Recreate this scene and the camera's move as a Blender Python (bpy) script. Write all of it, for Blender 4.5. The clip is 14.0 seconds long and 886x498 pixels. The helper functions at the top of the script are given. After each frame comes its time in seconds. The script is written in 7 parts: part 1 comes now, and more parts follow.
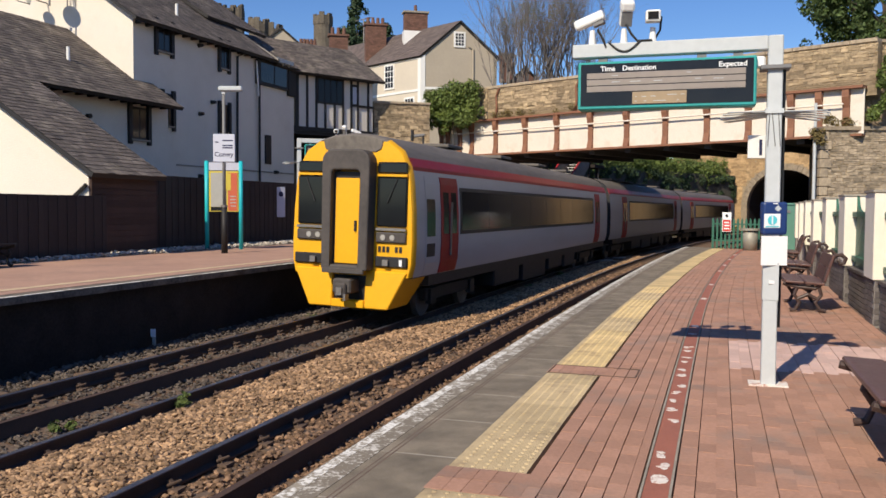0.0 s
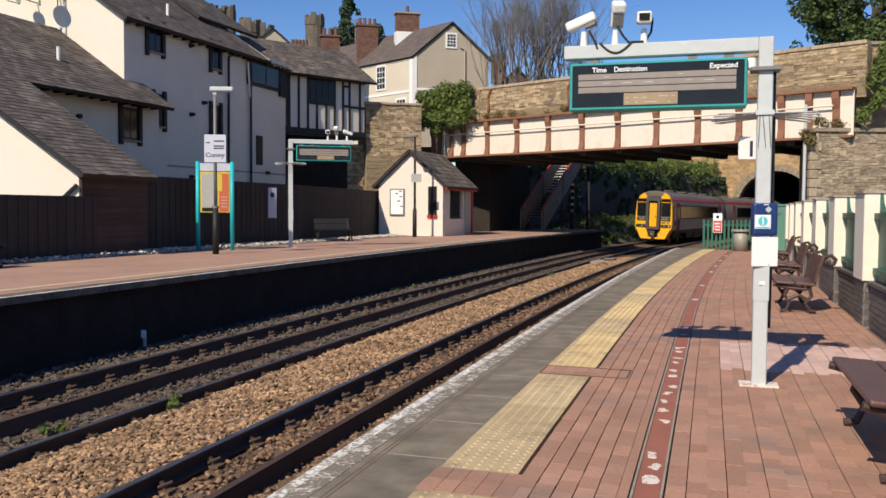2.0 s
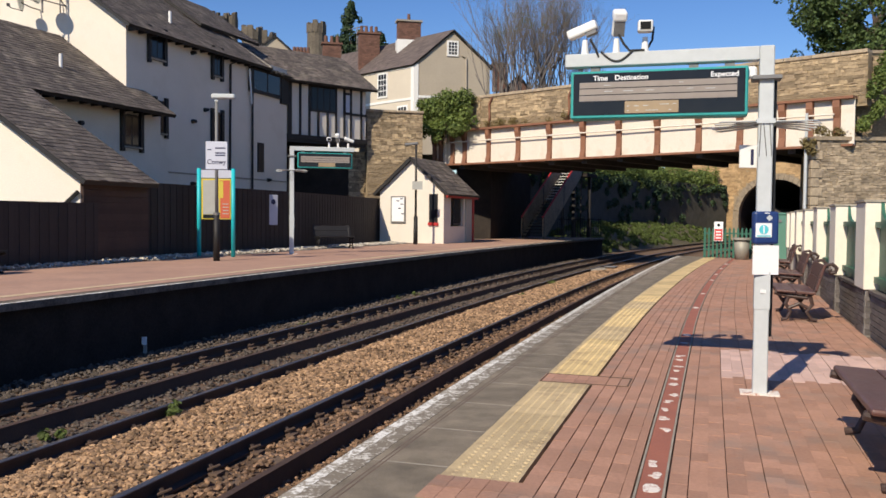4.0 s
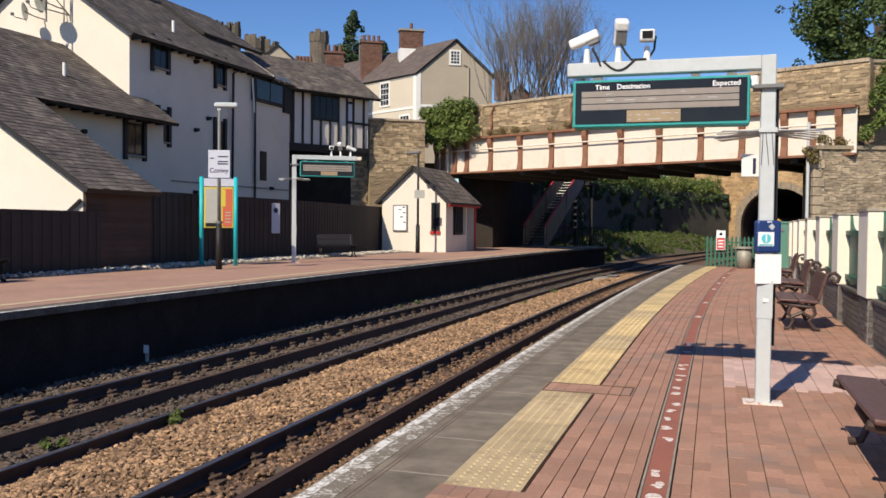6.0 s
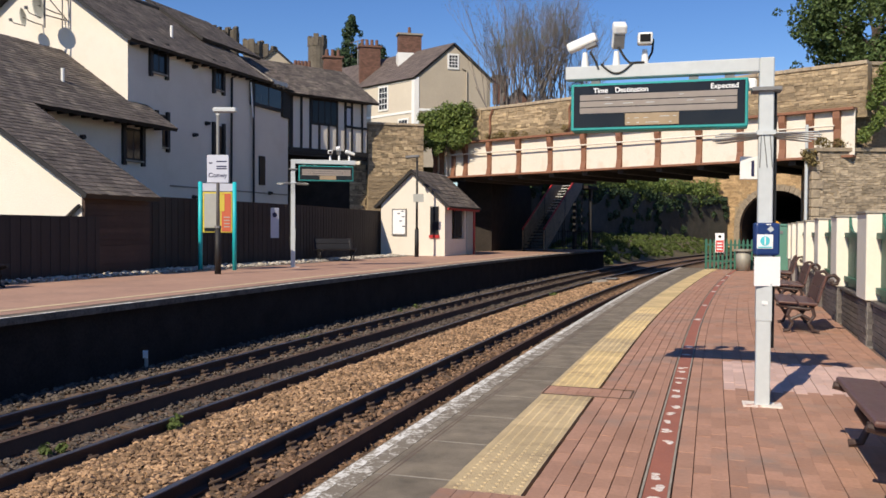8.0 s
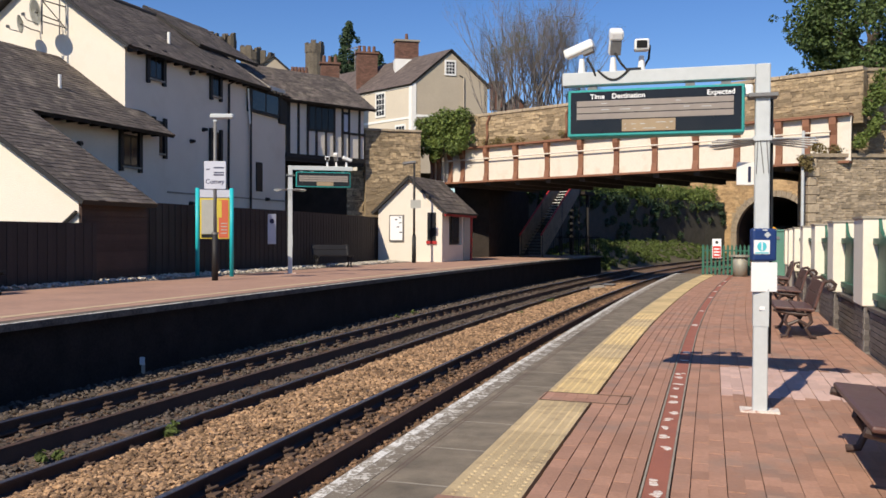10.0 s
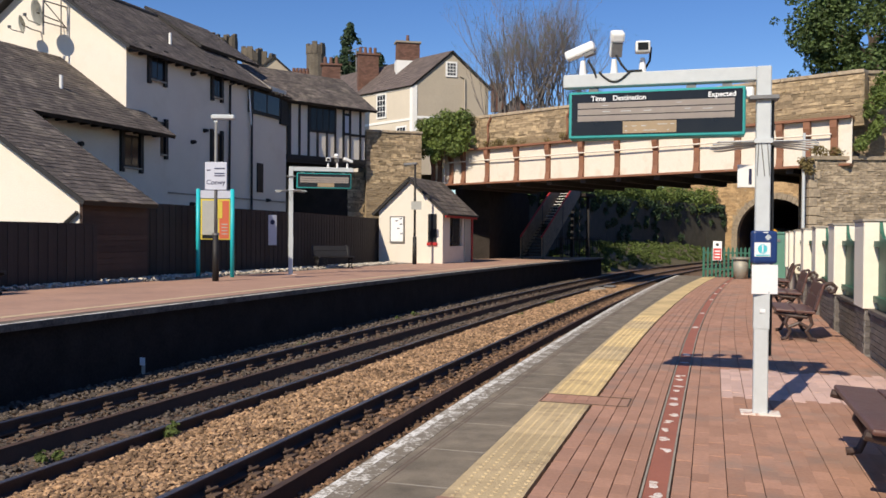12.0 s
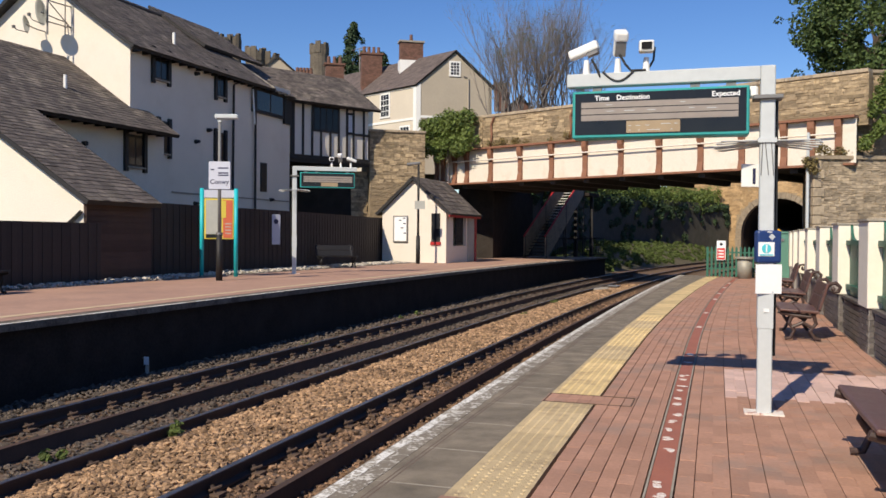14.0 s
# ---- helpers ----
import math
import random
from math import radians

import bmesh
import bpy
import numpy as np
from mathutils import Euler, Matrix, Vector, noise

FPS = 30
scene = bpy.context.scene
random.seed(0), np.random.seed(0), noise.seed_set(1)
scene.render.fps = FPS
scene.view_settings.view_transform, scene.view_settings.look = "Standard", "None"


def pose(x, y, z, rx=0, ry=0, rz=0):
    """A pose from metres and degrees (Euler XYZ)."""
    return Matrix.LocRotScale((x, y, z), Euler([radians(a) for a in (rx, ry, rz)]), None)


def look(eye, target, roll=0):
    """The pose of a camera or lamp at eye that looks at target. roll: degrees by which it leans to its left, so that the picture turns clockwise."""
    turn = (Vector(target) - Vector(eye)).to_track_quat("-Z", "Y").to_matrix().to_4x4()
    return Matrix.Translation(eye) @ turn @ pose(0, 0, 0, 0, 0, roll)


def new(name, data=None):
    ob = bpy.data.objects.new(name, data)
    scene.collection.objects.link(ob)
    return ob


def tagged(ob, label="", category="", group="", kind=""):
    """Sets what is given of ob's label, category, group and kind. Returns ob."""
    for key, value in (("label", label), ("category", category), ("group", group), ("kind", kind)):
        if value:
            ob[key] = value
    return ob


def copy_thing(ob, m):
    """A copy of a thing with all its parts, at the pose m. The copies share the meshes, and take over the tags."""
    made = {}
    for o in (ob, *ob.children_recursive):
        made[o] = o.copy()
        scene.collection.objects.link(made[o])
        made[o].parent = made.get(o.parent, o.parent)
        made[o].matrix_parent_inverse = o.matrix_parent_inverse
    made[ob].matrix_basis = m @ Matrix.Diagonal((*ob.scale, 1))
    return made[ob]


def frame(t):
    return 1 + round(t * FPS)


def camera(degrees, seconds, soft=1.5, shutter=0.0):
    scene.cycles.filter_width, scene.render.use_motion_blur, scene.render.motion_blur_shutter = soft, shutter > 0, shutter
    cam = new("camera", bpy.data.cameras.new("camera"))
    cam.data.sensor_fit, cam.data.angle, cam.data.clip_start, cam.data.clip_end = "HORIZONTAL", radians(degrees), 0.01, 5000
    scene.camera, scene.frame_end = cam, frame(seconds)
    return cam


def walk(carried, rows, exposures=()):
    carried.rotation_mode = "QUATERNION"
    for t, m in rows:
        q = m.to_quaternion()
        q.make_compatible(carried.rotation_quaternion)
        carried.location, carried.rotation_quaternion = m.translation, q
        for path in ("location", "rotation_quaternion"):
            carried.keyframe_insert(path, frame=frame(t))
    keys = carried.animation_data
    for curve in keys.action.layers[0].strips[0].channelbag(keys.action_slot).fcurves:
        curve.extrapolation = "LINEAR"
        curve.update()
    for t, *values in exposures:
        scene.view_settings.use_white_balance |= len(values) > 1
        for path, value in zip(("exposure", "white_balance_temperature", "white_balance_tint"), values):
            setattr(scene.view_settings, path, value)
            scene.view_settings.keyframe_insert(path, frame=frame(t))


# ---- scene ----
EYE = (0.0, 0.0, 1.5)
# seconds, yaw to the right, pitch, lean
VIEW = [(0, -0.335, -2.675, 0.336), (0.5, -0.300, -2.675, 0.340), (1, -0.173, -2.660, 0.330), (1.5, 0.025, -2.676, 0.354),
        (2, 0.223, -2.611, 0.367), (2.5, 0.380, -2.479, 0.400), (3, 0.287, -2.303, 0.425), (5.5, 0.073, -1.772, 0.601),
        (6, 0.014, -1.526, 0.580), (6.5, 0.055, -1.378, 0.431), (7, 0.113, -1.446, 0.389), (7.5, 0.137, -1.413, 0.366),
        (8, 0.076, -1.268, 0.328), (10.5, 0.280, -0.831, 0.261), (11, 0.288, -0.801, 0.294), (11.5, 0.316, -0.728, 0.403),
        (12, 0.218, -0.762, 0.432), (12.5, 0.160, -0.867, 0.527), (13, 0.101, -0.980, 0.546), (13.5, 0.014, -0.985, 0.497),
        (14, -0.012, -0.797, 0.450)]


def aim(yaw, pitch, lean):
    y, p = radians(yaw), radians(pitch)
    d = Vector((math.sin(y) * math.cos(p), math.cos(y) * math.cos(p), math.sin(p)))
    return look(EYE, Vector(EYE) + 10 * d, lean)


cam = camera(55.2, 14.0, soft=1.6)
walk(cam, [(t, aim(a, b, c)) for t, a, b, c in VIEW],
     exposures=((0, 0.17), (0.5, 0.03), (1.0, -0.11), (1.5, 0.05), (2.0, 0.13), (3.0, 0.17), (14.0, 0.17)))

# ---- light ----
SUN_FROM = Vector((-0.405, -0.654, 0.639)).normalized()
world = bpy.data.worlds.new("sky")
scene.world = world
world.use_nodes = True
wn = world.node_tree.nodes
sky = wn.new("ShaderNodeTexSky")
sky.sky_type = "NISHITA"
sky.sun_disc = False
sky.sun_elevation = math.asin(SUN_FROM.z)
sky.sun_rotation = math.atan2(SUN_FROM.x, SUN_FROM.y)
sky.air_density, sky.dust_density, sky.ozone_density = 1.0, 0.0, 4.0
wn["Background"].inputs["Strength"].default_value = 0.105
deep = wn.new("ShaderNodeHueSaturation")
deep.inputs["Hue"].default_value = 0.513
deep.inputs["Saturation"].default_value = 1.22
world.node_tree.links.new(sky.outputs[0], deep.inputs["Color"])
world.node_tree.links.new(deep.outputs[0], wn["Background"].inputs[0])
sun = new("sun", bpy.data.lights.new("sun", "SUN"))
sun.data.energy, sun.data.angle, sun.data.color = 5.0, radians(0.53), (1.0, 0.88, 0.70)
sun.matrix_world = look((0, 0, 60), Vector((0, 0, 60)) - SUN_FROM)


# ---- materials ----
def material(name, base, second=None, rough=0.8, metal=0.0, scale=3.0, grain=40.0, bump=0.3, bump_scale=None, contrast=(0.35, 0.65),
             spec=0.4, random_value=0.0, island=False, stretch=(1, 1, 1), rough_var=0.1, dirt=None, dirt_amount=0.5, dirt_scale=1.2, coat=0.0, through_light=0.0, ground_space=False):
    """Two tones mixed by a coarse and a fine noise, with dirt in patches and relief."""
    m = bpy.data.materials.new(name)
    m.use_nodes = True
    n, l = m.node_tree.nodes, m.node_tree.links
    b = n["Principled BSDF"]
    b.inputs["Metallic"].default_value = metal
    b.inputs["Specular IOR Level"].default_value = spec
    b.inputs["Coat Weight"].default_value = coat
    second = second or tuple(c * 0.7 for c in base)
    geo = n.new("ShaderNodeNewGeometry")
    mp = n.new("ShaderNodeVectorMath")
    mp.operation = "MULTIPLY"
    mp.inputs[1].default_value = stretch
    tc = n.new("ShaderNodeTexCoord")
    l.new(geo.outputs["Position"] if ground_space else tc.outputs["Object"], mp.inputs[0])

    def noise_node(sc, detail=4.0):
        t = n.new("ShaderNodeTexNoise")
        t.inputs["Scale"].default_value, t.inputs["Detail"].default_value, t.inputs["Roughness"].default_value = sc, detail, 0.6
        l.new(mp.outputs[0], t.inputs["Vector"])
        return t
    big, small = noise_node(scale), noise_node(grain, 3.0)
    add = n.new("ShaderNodeMath")
    add.operation = "MULTIPLY_ADD"
    add.inputs[1].default_value = 0.5
    half = n.new("ShaderNodeMath")
    half.operation = "MULTIPLY"
    half.inputs[1].default_value = 0.5
    l.new(small.outputs[0], half.inputs[0])
    l.new(big.outputs[0], add.inputs[0])
    l.new(half.outputs[0], add.inputs[2])
    ramp = n.new("ShaderNodeMapRange")
    ramp.inputs["From Min"].default_value, ramp.inputs["From Max"].default_value = contrast
    l.new(add.outputs[0], ramp.inputs["Value"])
    mix = n.new("ShaderNodeMix")
    mix.data_type = "RGBA"
    mix.inputs[6].default_value, mix.inputs[7].default_value = (*second, 1), (*base, 1)
    l.new(ramp.outputs[0], mix.inputs[0])
    out = mix.outputs[2]
    if dirt:
        d = noise_node(dirt_scale, 6.0)
        dr = n.new("ShaderNodeMapRange")
        dr.inputs["From Min"].default_value, dr.inputs["From Max"].default_value, dr.inputs["To Max"].default_value = 0.52, 0.7, dirt_amount
        l.new(d.outputs[0], dr.inputs["Value"])
        dm = n.new("ShaderNodeMix")
        dm.data_type = "RGBA"
        dm.inputs[7].default_value = (*dirt, 1)
        l.new(dr.outputs[0], dm.inputs[0])
        l.new(out, dm.inputs[6])
        out = dm.outputs[2]
    if random_value:
        hs = n.new("ShaderNodeHueSaturation")
        rv = n.new("ShaderNodeMapRange")
        rv.inputs["To Min"].default_value, rv.inputs["To Max"].default_value = 1 - random_value, 1 + random_value
        if island:
            l.new(geo.outputs["Random Per Island"], rv.inputs["Value"])
        else:
            oi = n.new("ShaderNodeObjectInfo")
            l.new(oi.outputs["Random"], rv.inputs["Value"])
        l.new(rv.outputs[0], hs.inputs["Value"])
        l.new(out, hs.inputs["Color"])
        out = hs.outputs[0]
    l.new(out, b.inputs["Base Color"])
    rr = n.new("ShaderNodeMapRange")
    rr.inputs["To Min"].default_value, rr.inputs["To Max"].default_value = max(0.02, rough - rough_var), min(1, rough + rough_var)
    l.new(small.outputs[0], rr.inputs["Value"])
    l.new(rr.outputs[0], b.inputs["Roughness"])
    if bump:
        bp = n.new("ShaderNodeBump")
        bp.inputs["Strength"].default_value = bump
        bp.inputs["Distance"].default_value = 0.02
        bn = noise_node(bump_scale or grain, 5.0)
        l.new(bn.outputs[0], bp.inputs["Height"])
        l.new(bp.outputs[0], b.inputs["Normal"])
    if through_light:
        tr = n.new("ShaderNodeBsdfTranslucent")
        ms = n.new("ShaderNodeMixShader")
        ms.inputs[0].default_value = through_light
        l.new(out, tr.inputs["Color"])
        l.new(b.outputs[0], ms.inputs[1])
        l.new(tr.outputs[0], ms.inputs[2])
        l.new(ms.outputs[0], n["Material Output"].inputs["Surface"])
    return m


M = {}
M["paver"] = material("red_block_paving", (0.44, 0.25, 0.175), (0.32, 0.175, 0.118), 0.85, scale=1.2, grain=35, random_value=0.15, dirt=(0.255, 0.19, 0.155), dirt_amount=0.9, dirt_scale=1.3, ground_space=True)
M["paver_rest"] = material("red_block_paving_rest", (0.44, 0.25, 0.175), (0.32, 0.175, 0.118), 0.85, scale=1.2, grain=35, random_value=0.11, island=True, dirt=(0.255, 0.19, 0.155), dirt_amount=0.9, dirt_scale=1.3, ground_space=True)
M["paver_pale"] = material("pale_block_paving", (0.62, 0.44, 0.38), (0.52, 0.35, 0.3), 0.85, scale=2, grain=60, random_value=0.1, island=True)
M["paver_far"] = material("red_block_far", (0.46, 0.285, 0.205), (0.35, 0.21, 0.155), 0.85, scale=0.8, grain=12, random_value=0.12, island=True, dirt=(0.24, 0.16, 0.13))
M["joint"] = material("sandy_joint", (0.17, 0.115, 0.09), (0.1, 0.068, 0.055), 0.95, scale=4)
M["edge_faded"] = material("faded_white_paint", (0.6, 0.57, 0.51), (0.2, 0.17, 0.13), 0.9, scale=6, grain=30, contrast=(0.5, 0.58))
M["slab"] = material("concrete_slab", (0.27, 0.225, 0.165), (0.105, 0.088, 0.066), 0.9, scale=3.5, grain=150, random_value=0.16, dirt=(0.13, 0.108, 0.08), dirt_amount=0.7, dirt_scale=1.6, bump=0.3, contrast=(0.36, 0.64), ground_space=True)
M["tactile"] = material("buff_tactile", (0.57, 0.445, 0.26), (0.43, 0.33, 0.19), 0.9, scale=4, grain=70, random_value=0.16, dirt=(0.3, 0.225, 0.14), dirt_amount=0.9, dirt_scale=3.5, ground_space=True)
M["tactile_yellow"] = material("yellow_tactile", (0.66, 0.5, 0.25), (0.5, 0.375, 0.19), 0.9, scale=4, grain=70, random_value=0.13, dirt=(0.34, 0.245, 0.14), dirt_amount=0.9, dirt_scale=3.0, ground_space=True)
M["edge_white"] = material("worn_white_line", (0.74, 0.72, 0.67), (0.3, 0.265, 0.21), 0.9, scale=7, grain=35, contrast=(0.46, 0.53))
M["line_yellow"] = material("worn_yellow_line", (0.62, 0.5, 0.31), (0.45, 0.32, 0.21), 0.9, scale=4, grain=30)
M["gravel_pale"] = material("pale_gravel", (0.58, 0.53, 0.45), (0.34, 0.3, 0.25), 0.95, scale=3, grain=30, random_value=0.35, island=True)
M["coping"] = material("weathered_coping", (0.38, 0.34, 0.28), (0.22, 0.195, 0.16), 0.9, scale=4, grain=40)
# weathered coping, darkened in base colour for the shade on its front
M["coping_dark"] = material("shade_dark_coping", (0.2, 0.17, 0.135), (0.08, 0.068, 0.055), 0.92, scale=3, grain=25, contrast=(0.4, 0.6))
M["drain_red"] = material("red_clay_channel", (0.36, 0.13, 0.085), (0.26, 0.1, 0.07), 0.8, scale=3, grain=50, random_value=0.1)
M["white_mark"] = material("worn_white_paint", (0.72, 0.66, 0.6), (0.4, 0.2, 0.15), 0.85, scale=12, grain=40, contrast=(0.38, 0.5))
M["ballast"] = material("brown_ballast", (0.41, 0.262, 0.148), (0.165, 0.1, 0.056), 0.95, scale=1.5, grain=30, random_value=0.62, island=True, bump=0.6)
M["ballast_rust"] = material("rusty_ballast", (0.27, 0.165, 0.1), (0.11, 0.068, 0.042), 0.95, scale=1.5, grain=30, random_value=0.6, island=True, bump=0.6)
M["ballast_bed"] = material("ballast_bed", (0.17, 0.1, 0.06), (0.08, 0.05, 0.032), 0.95, scale=5, grain=30, bump=1.0, bump_scale=45)
M["ballast_grey"] = material("grey_ballast", (0.125, 0.1, 0.08), (0.06, 0.047, 0.038), 0.95, scale=1.5, grain=30, random_value=0.5, island=True)
M["rail"] = material("rusty_rail", (0.085, 0.05, 0.035), (0.05, 0.032, 0.025), 0.75, scale=3, grain=40)
M["rail_head"] = material("polished_rail_head", (0.35, 0.33, 0.32), (0.22, 0.2, 0.19), 0.35, metal=0.9, scale=2, grain=30)
M["clip"] = material("rusty_iron_clip", (0.13, 0.085, 0.06), (0.07, 0.045, 0.032), 0.85, scale=8, grain=50)
M["sleeper"] = material("dusty_sleeper", (0.17, 0.115, 0.078), (0.095, 0.066, 0.047), 0.9, scale=3, grain=30)
# near-black masonry for shaded places; the shade is part of the base colour
M["dark_wall"] = material("shade_dark_face", (0.045, 0.037, 0.032), (0.024, 0.02, 0.018), 0.95, scale=2, grain=25, spec=0.1)
M["stone"] = material("brown_rubble_stone", (0.46, 0.35, 0.215), (0.23, 0.172, 0.11), 0.92, scale=2.2, grain=9, random_value=0.4, island=True, bump=1.0, bump_scale=10, dirt=(0.17, 0.13, 0.09), dirt_amount=0.55, dirt_scale=0.6)
M["stone_warm"] = material("orange_brown_stone", (0.5, 0.335, 0.17), (0.27, 0.175, 0.09), 0.92, scale=0.7, grain=6, random_value=0.25, island=True, bump=0.8, bump_scale=8, dirt=(0.2, 0.15, 0.09), dirt_amount=0.6, dirt_scale=0.35)
M["stone_grey"] = material("grey_rubble_stone", (0.4, 0.32, 0.225), (0.21, 0.17, 0.125), 0.92, scale=2.2, grain=9, random_value=0.33, island=True, bump=0.6, bump_scale=8)
# cutting wall stone with its shade put into a dark base colour
M["shade_dark_wall"] = material("shade_dark_wall", (0.085, 0.078, 0.062), (0.042, 0.042, 0.032), 0.95, scale=1.2, grain=10, bump=0.8, bump_scale=6)
M["mortar"] = material("stone_mortar", (0.38, 0.29, 0.18), (0.22, 0.165, 0.105), 0.95, scale=3, grain=20, bump=0.6)
M["girder"] = material("cream_girder_paint", (0.76, 0.70, 0.61), (0.66, 0.59, 0.5), 0.6, scale=1.2, grain=15, bump=0.1, dirt=(0.45, 0.33, 0.22), dirt_amount=0.4)
M["girder_rust"] = material("rust_brown_paint", (0.27, 0.125, 0.07), (0.18, 0.08, 0.05), 0.7, scale=2, grain=20)
# deck underside: shade painted in as a dark tone, lifted a little for haze
M["soffit"] = material("shade_dark_soffit", (0.085, 0.074, 0.065), (0.05, 0.044, 0.04), 0.9)
M["render_white"] = material("cream_render", (0.74, 0.675, 0.585), (0.67, 0.61, 0.53), 0.9, scale=0.7, grain=20, bump=0.45, bump_scale=22, dirt=(0.6, 0.53, 0.43), dirt_amount=0.35, dirt_scale=0.8)
M["render_cream"] = material("pale_house_render", (0.6, 0.535, 0.435), (0.53, 0.47, 0.385), 0.9, scale=0.6, grain=10, bump=0.2)
M["render_beige"] = material("beige_house_render", (0.43, 0.37, 0.29), (0.37, 0.32, 0.25), 0.9, scale=0.6, grain=10, bump=0.2)
M["slate"] = material("brown_grey_slate", (0.165, 0.135, 0.115), (0.075, 0.064, 0.057), 0.85, scale=1.6, grain=14, random_value=0.35, island=True, dirt=(0.27, 0.23, 0.18), dirt_amount=0.65, dirt_scale=1.5, bump=0.5, bump_scale=25)
M["slate_far"] = material("far_slate", (0.14, 0.11, 0.1), (0.1, 0.08, 0.075), 0.8, scale=1.0, grain=8, random_value=0.2, island=True)
M["black_wood"] = material("black_stained_wood", (0.022, 0.02, 0.02), (0.013, 0.012, 0.012), 0.6, scale=2, grain=20)
M["fence_dark"] = material("dark_brown_boards", (0.05, 0.039, 0.034), (0.03, 0.024, 0.022), 0.85, scale=1.5, grain=20, random_value=0.14, stretch=(4, 4, 0.6))
M["shed_brown"] = material("brown_weatherboard", (0.075, 0.045, 0.036), (0.045, 0.029, 0.025), 0.8, scale=1.5, grain=20, random_value=0.2)
M["glass_dark"] = material("dark_window_glass", (0.02, 0.022, 0.026), (0.015, 0.016, 0.02), 0.08, scale=1, grain=3, bump=0.02, spec=0.3, rough_var=0.03)
M["white_paint"] = material("white_gloss_paint", (0.8, 0.79, 0.76), (0.72, 0.71, 0.68), 0.45, scale=1.5, grain=20, bump=0.05)
M["white_pillar"] = material("cream_masonry_paint", (0.80, 0.75, 0.64), (0.74, 0.69, 0.58), 0.75, scale=0.8, grain=12, bump=0.15, dirt=(0.6, 0.54, 0.44), dirt_amount=0.3)
M["steel_pale"] = material("pale_blue_grey_paint", (0.52, 0.55, 0.56), (0.46, 0.49, 0.50), 0.5, scale=1.5, grain=15, bump=0.05, dirt=(0.4, 0.4, 0.38), dirt_amount=0.3)
M["teal"] = material("teal_paint", (0.03, 0.33, 0.31), (0.025, 0.27, 0.26), 0.45, scale=2, grain=20, bump=0.03)
M["cyan_pole"] = material("turquoise_paint", (0.02, 0.47, 0.52), (0.018, 0.4, 0.45), 0.45, scale=2, grain=20, bump=0.03)
M["black_gloss"] = material("black_screen", (0.015, 0.015, 0.016), (0.01, 0.01, 0.011), 0.2, scale=1, grain=5, bump=0.0, rough_var=0.05)
M["screen_grey"] = material("unlit_display_strip", (0.3, 0.26, 0.225), (0.25, 0.215, 0.19), 0.35, scale=2, grain=10, bump=0.0)
M["screen_amber"] = material("dim_display_panel", (0.36, 0.27, 0.165), (0.3, 0.225, 0.14), 0.35, scale=2, grain=10, bump=0.0)
M["plastic_white"] = material("white_plastic", (0.8, 0.8, 0.78), (0.74, 0.74, 0.72), 0.4, scale=2, grain=20, bump=0.02)
M["plastic_grey"] = material("grey_plastic", (0.2, 0.2, 0.2), (0.14, 0.14, 0.14), 0.5, scale=2, grain=20, bump=0.02)
M["cable"] = material("black_cable", (0.02, 0.02, 0.02), (0.015, 0.015, 0.015), 0.6, bump=0)
M["navy"] = material("navy_blue_paint", (0.018, 0.045, 0.16), (0.014, 0.035, 0.13), 0.4, scale=2, grain=20, bump=0.03)
M["cyan_label"] = material("cyan_label", (0.1, 0.55, 0.62), (0.09, 0.5, 0.57), 0.5, bump=0)
M["paper"] = material("white_paper", (0.82, 0.82, 0.82), (0.78, 0.78, 0.78), 0.8, bump=0.02)
M["bench_brown"] = material("maroon_bench_paint", (0.125, 0.062, 0.052), (0.085, 0.044, 0.038), 0.42, scale=3, grain=25, bump=0.08)
M["bench_iron"] = material("dark_cast_iron", (0.07, 0.042, 0.036), (0.042, 0.027, 0.024), 0.5, scale=4, grain=30, bump=0.1)
M["brick_blue"] = material("dark_engineering_brick", (0.165, 0.143, 0.132), (0.09, 0.08, 0.076), 0.7, scale=2, grain=40, random_value=0.3)
M["mortar_grey"] = material("grey_mortar", (0.3, 0.275, 0.25), (0.21, 0.195, 0.18), 0.95)
M["green_paint"] = material("dark_green_paint", (0.03, 0.13, 0.085), (0.025, 0.1, 0.068), 0.5, scale=2, grain=20, bump=0.05)
M["green_box"] = material("grey_green_paint", (0.10, 0.24, 0.18), (0.085, 0.2, 0.155), 0.5, scale=2, grain=20, bump=0.05)
M["bin"] = material("galvanised_bin", (0.36, 0.34, 0.29), (0.28, 0.27, 0.23), 0.6, metal=0.3, scale=3, grain=20)
M["sign_red"] = material("red_sign", (0.55, 0.06, 0.05), (0.5, 0.05, 0.045), 0.5, bump=0)
M["poster_red"] = material("orange_red_poster", (0.56, 0.13, 0.06), (0.5, 0.11, 0.055), 0.5, bump=0)
M["poster_grey"] = material("grey_poster", (0.42, 0.42, 0.38), (0.36, 0.36, 0.33), 0.5, scale=5, bump=0)
M["yellow_frame"] = material("yellow_paint", (0.62, 0.5, 0.07), (0.55, 0.44, 0.06), 0.5, bump=0)
M["sign_pale"] = material("pale_lilac_sign", (0.52, 0.54, 0.62), (0.48, 0.5, 0.58), 0.5, bump=0)
M["ink"] = material("dark_blue_ink", (0.02, 0.025, 0.08), (0.02, 0.02, 0.06), 0.6, bump=0)
M["white_ink"] = material("white_ink", (0.8, 0.8, 0.8), (0.78, 0.78, 0.78), 0.6, bump=0)
M["red_trim"] = material("red_gloss_paint", (0.42, 0.03, 0.03), (0.36, 0.025, 0.025), 0.45, bump=0.03)
M["leaf"] = material("tree_leaf", (0.125, 0.18, 0.055), (0.055, 0.09, 0.028), 0.65, scale=1, grain=6, bump=0, through_light=0.35, random_value=0.45, island=True)
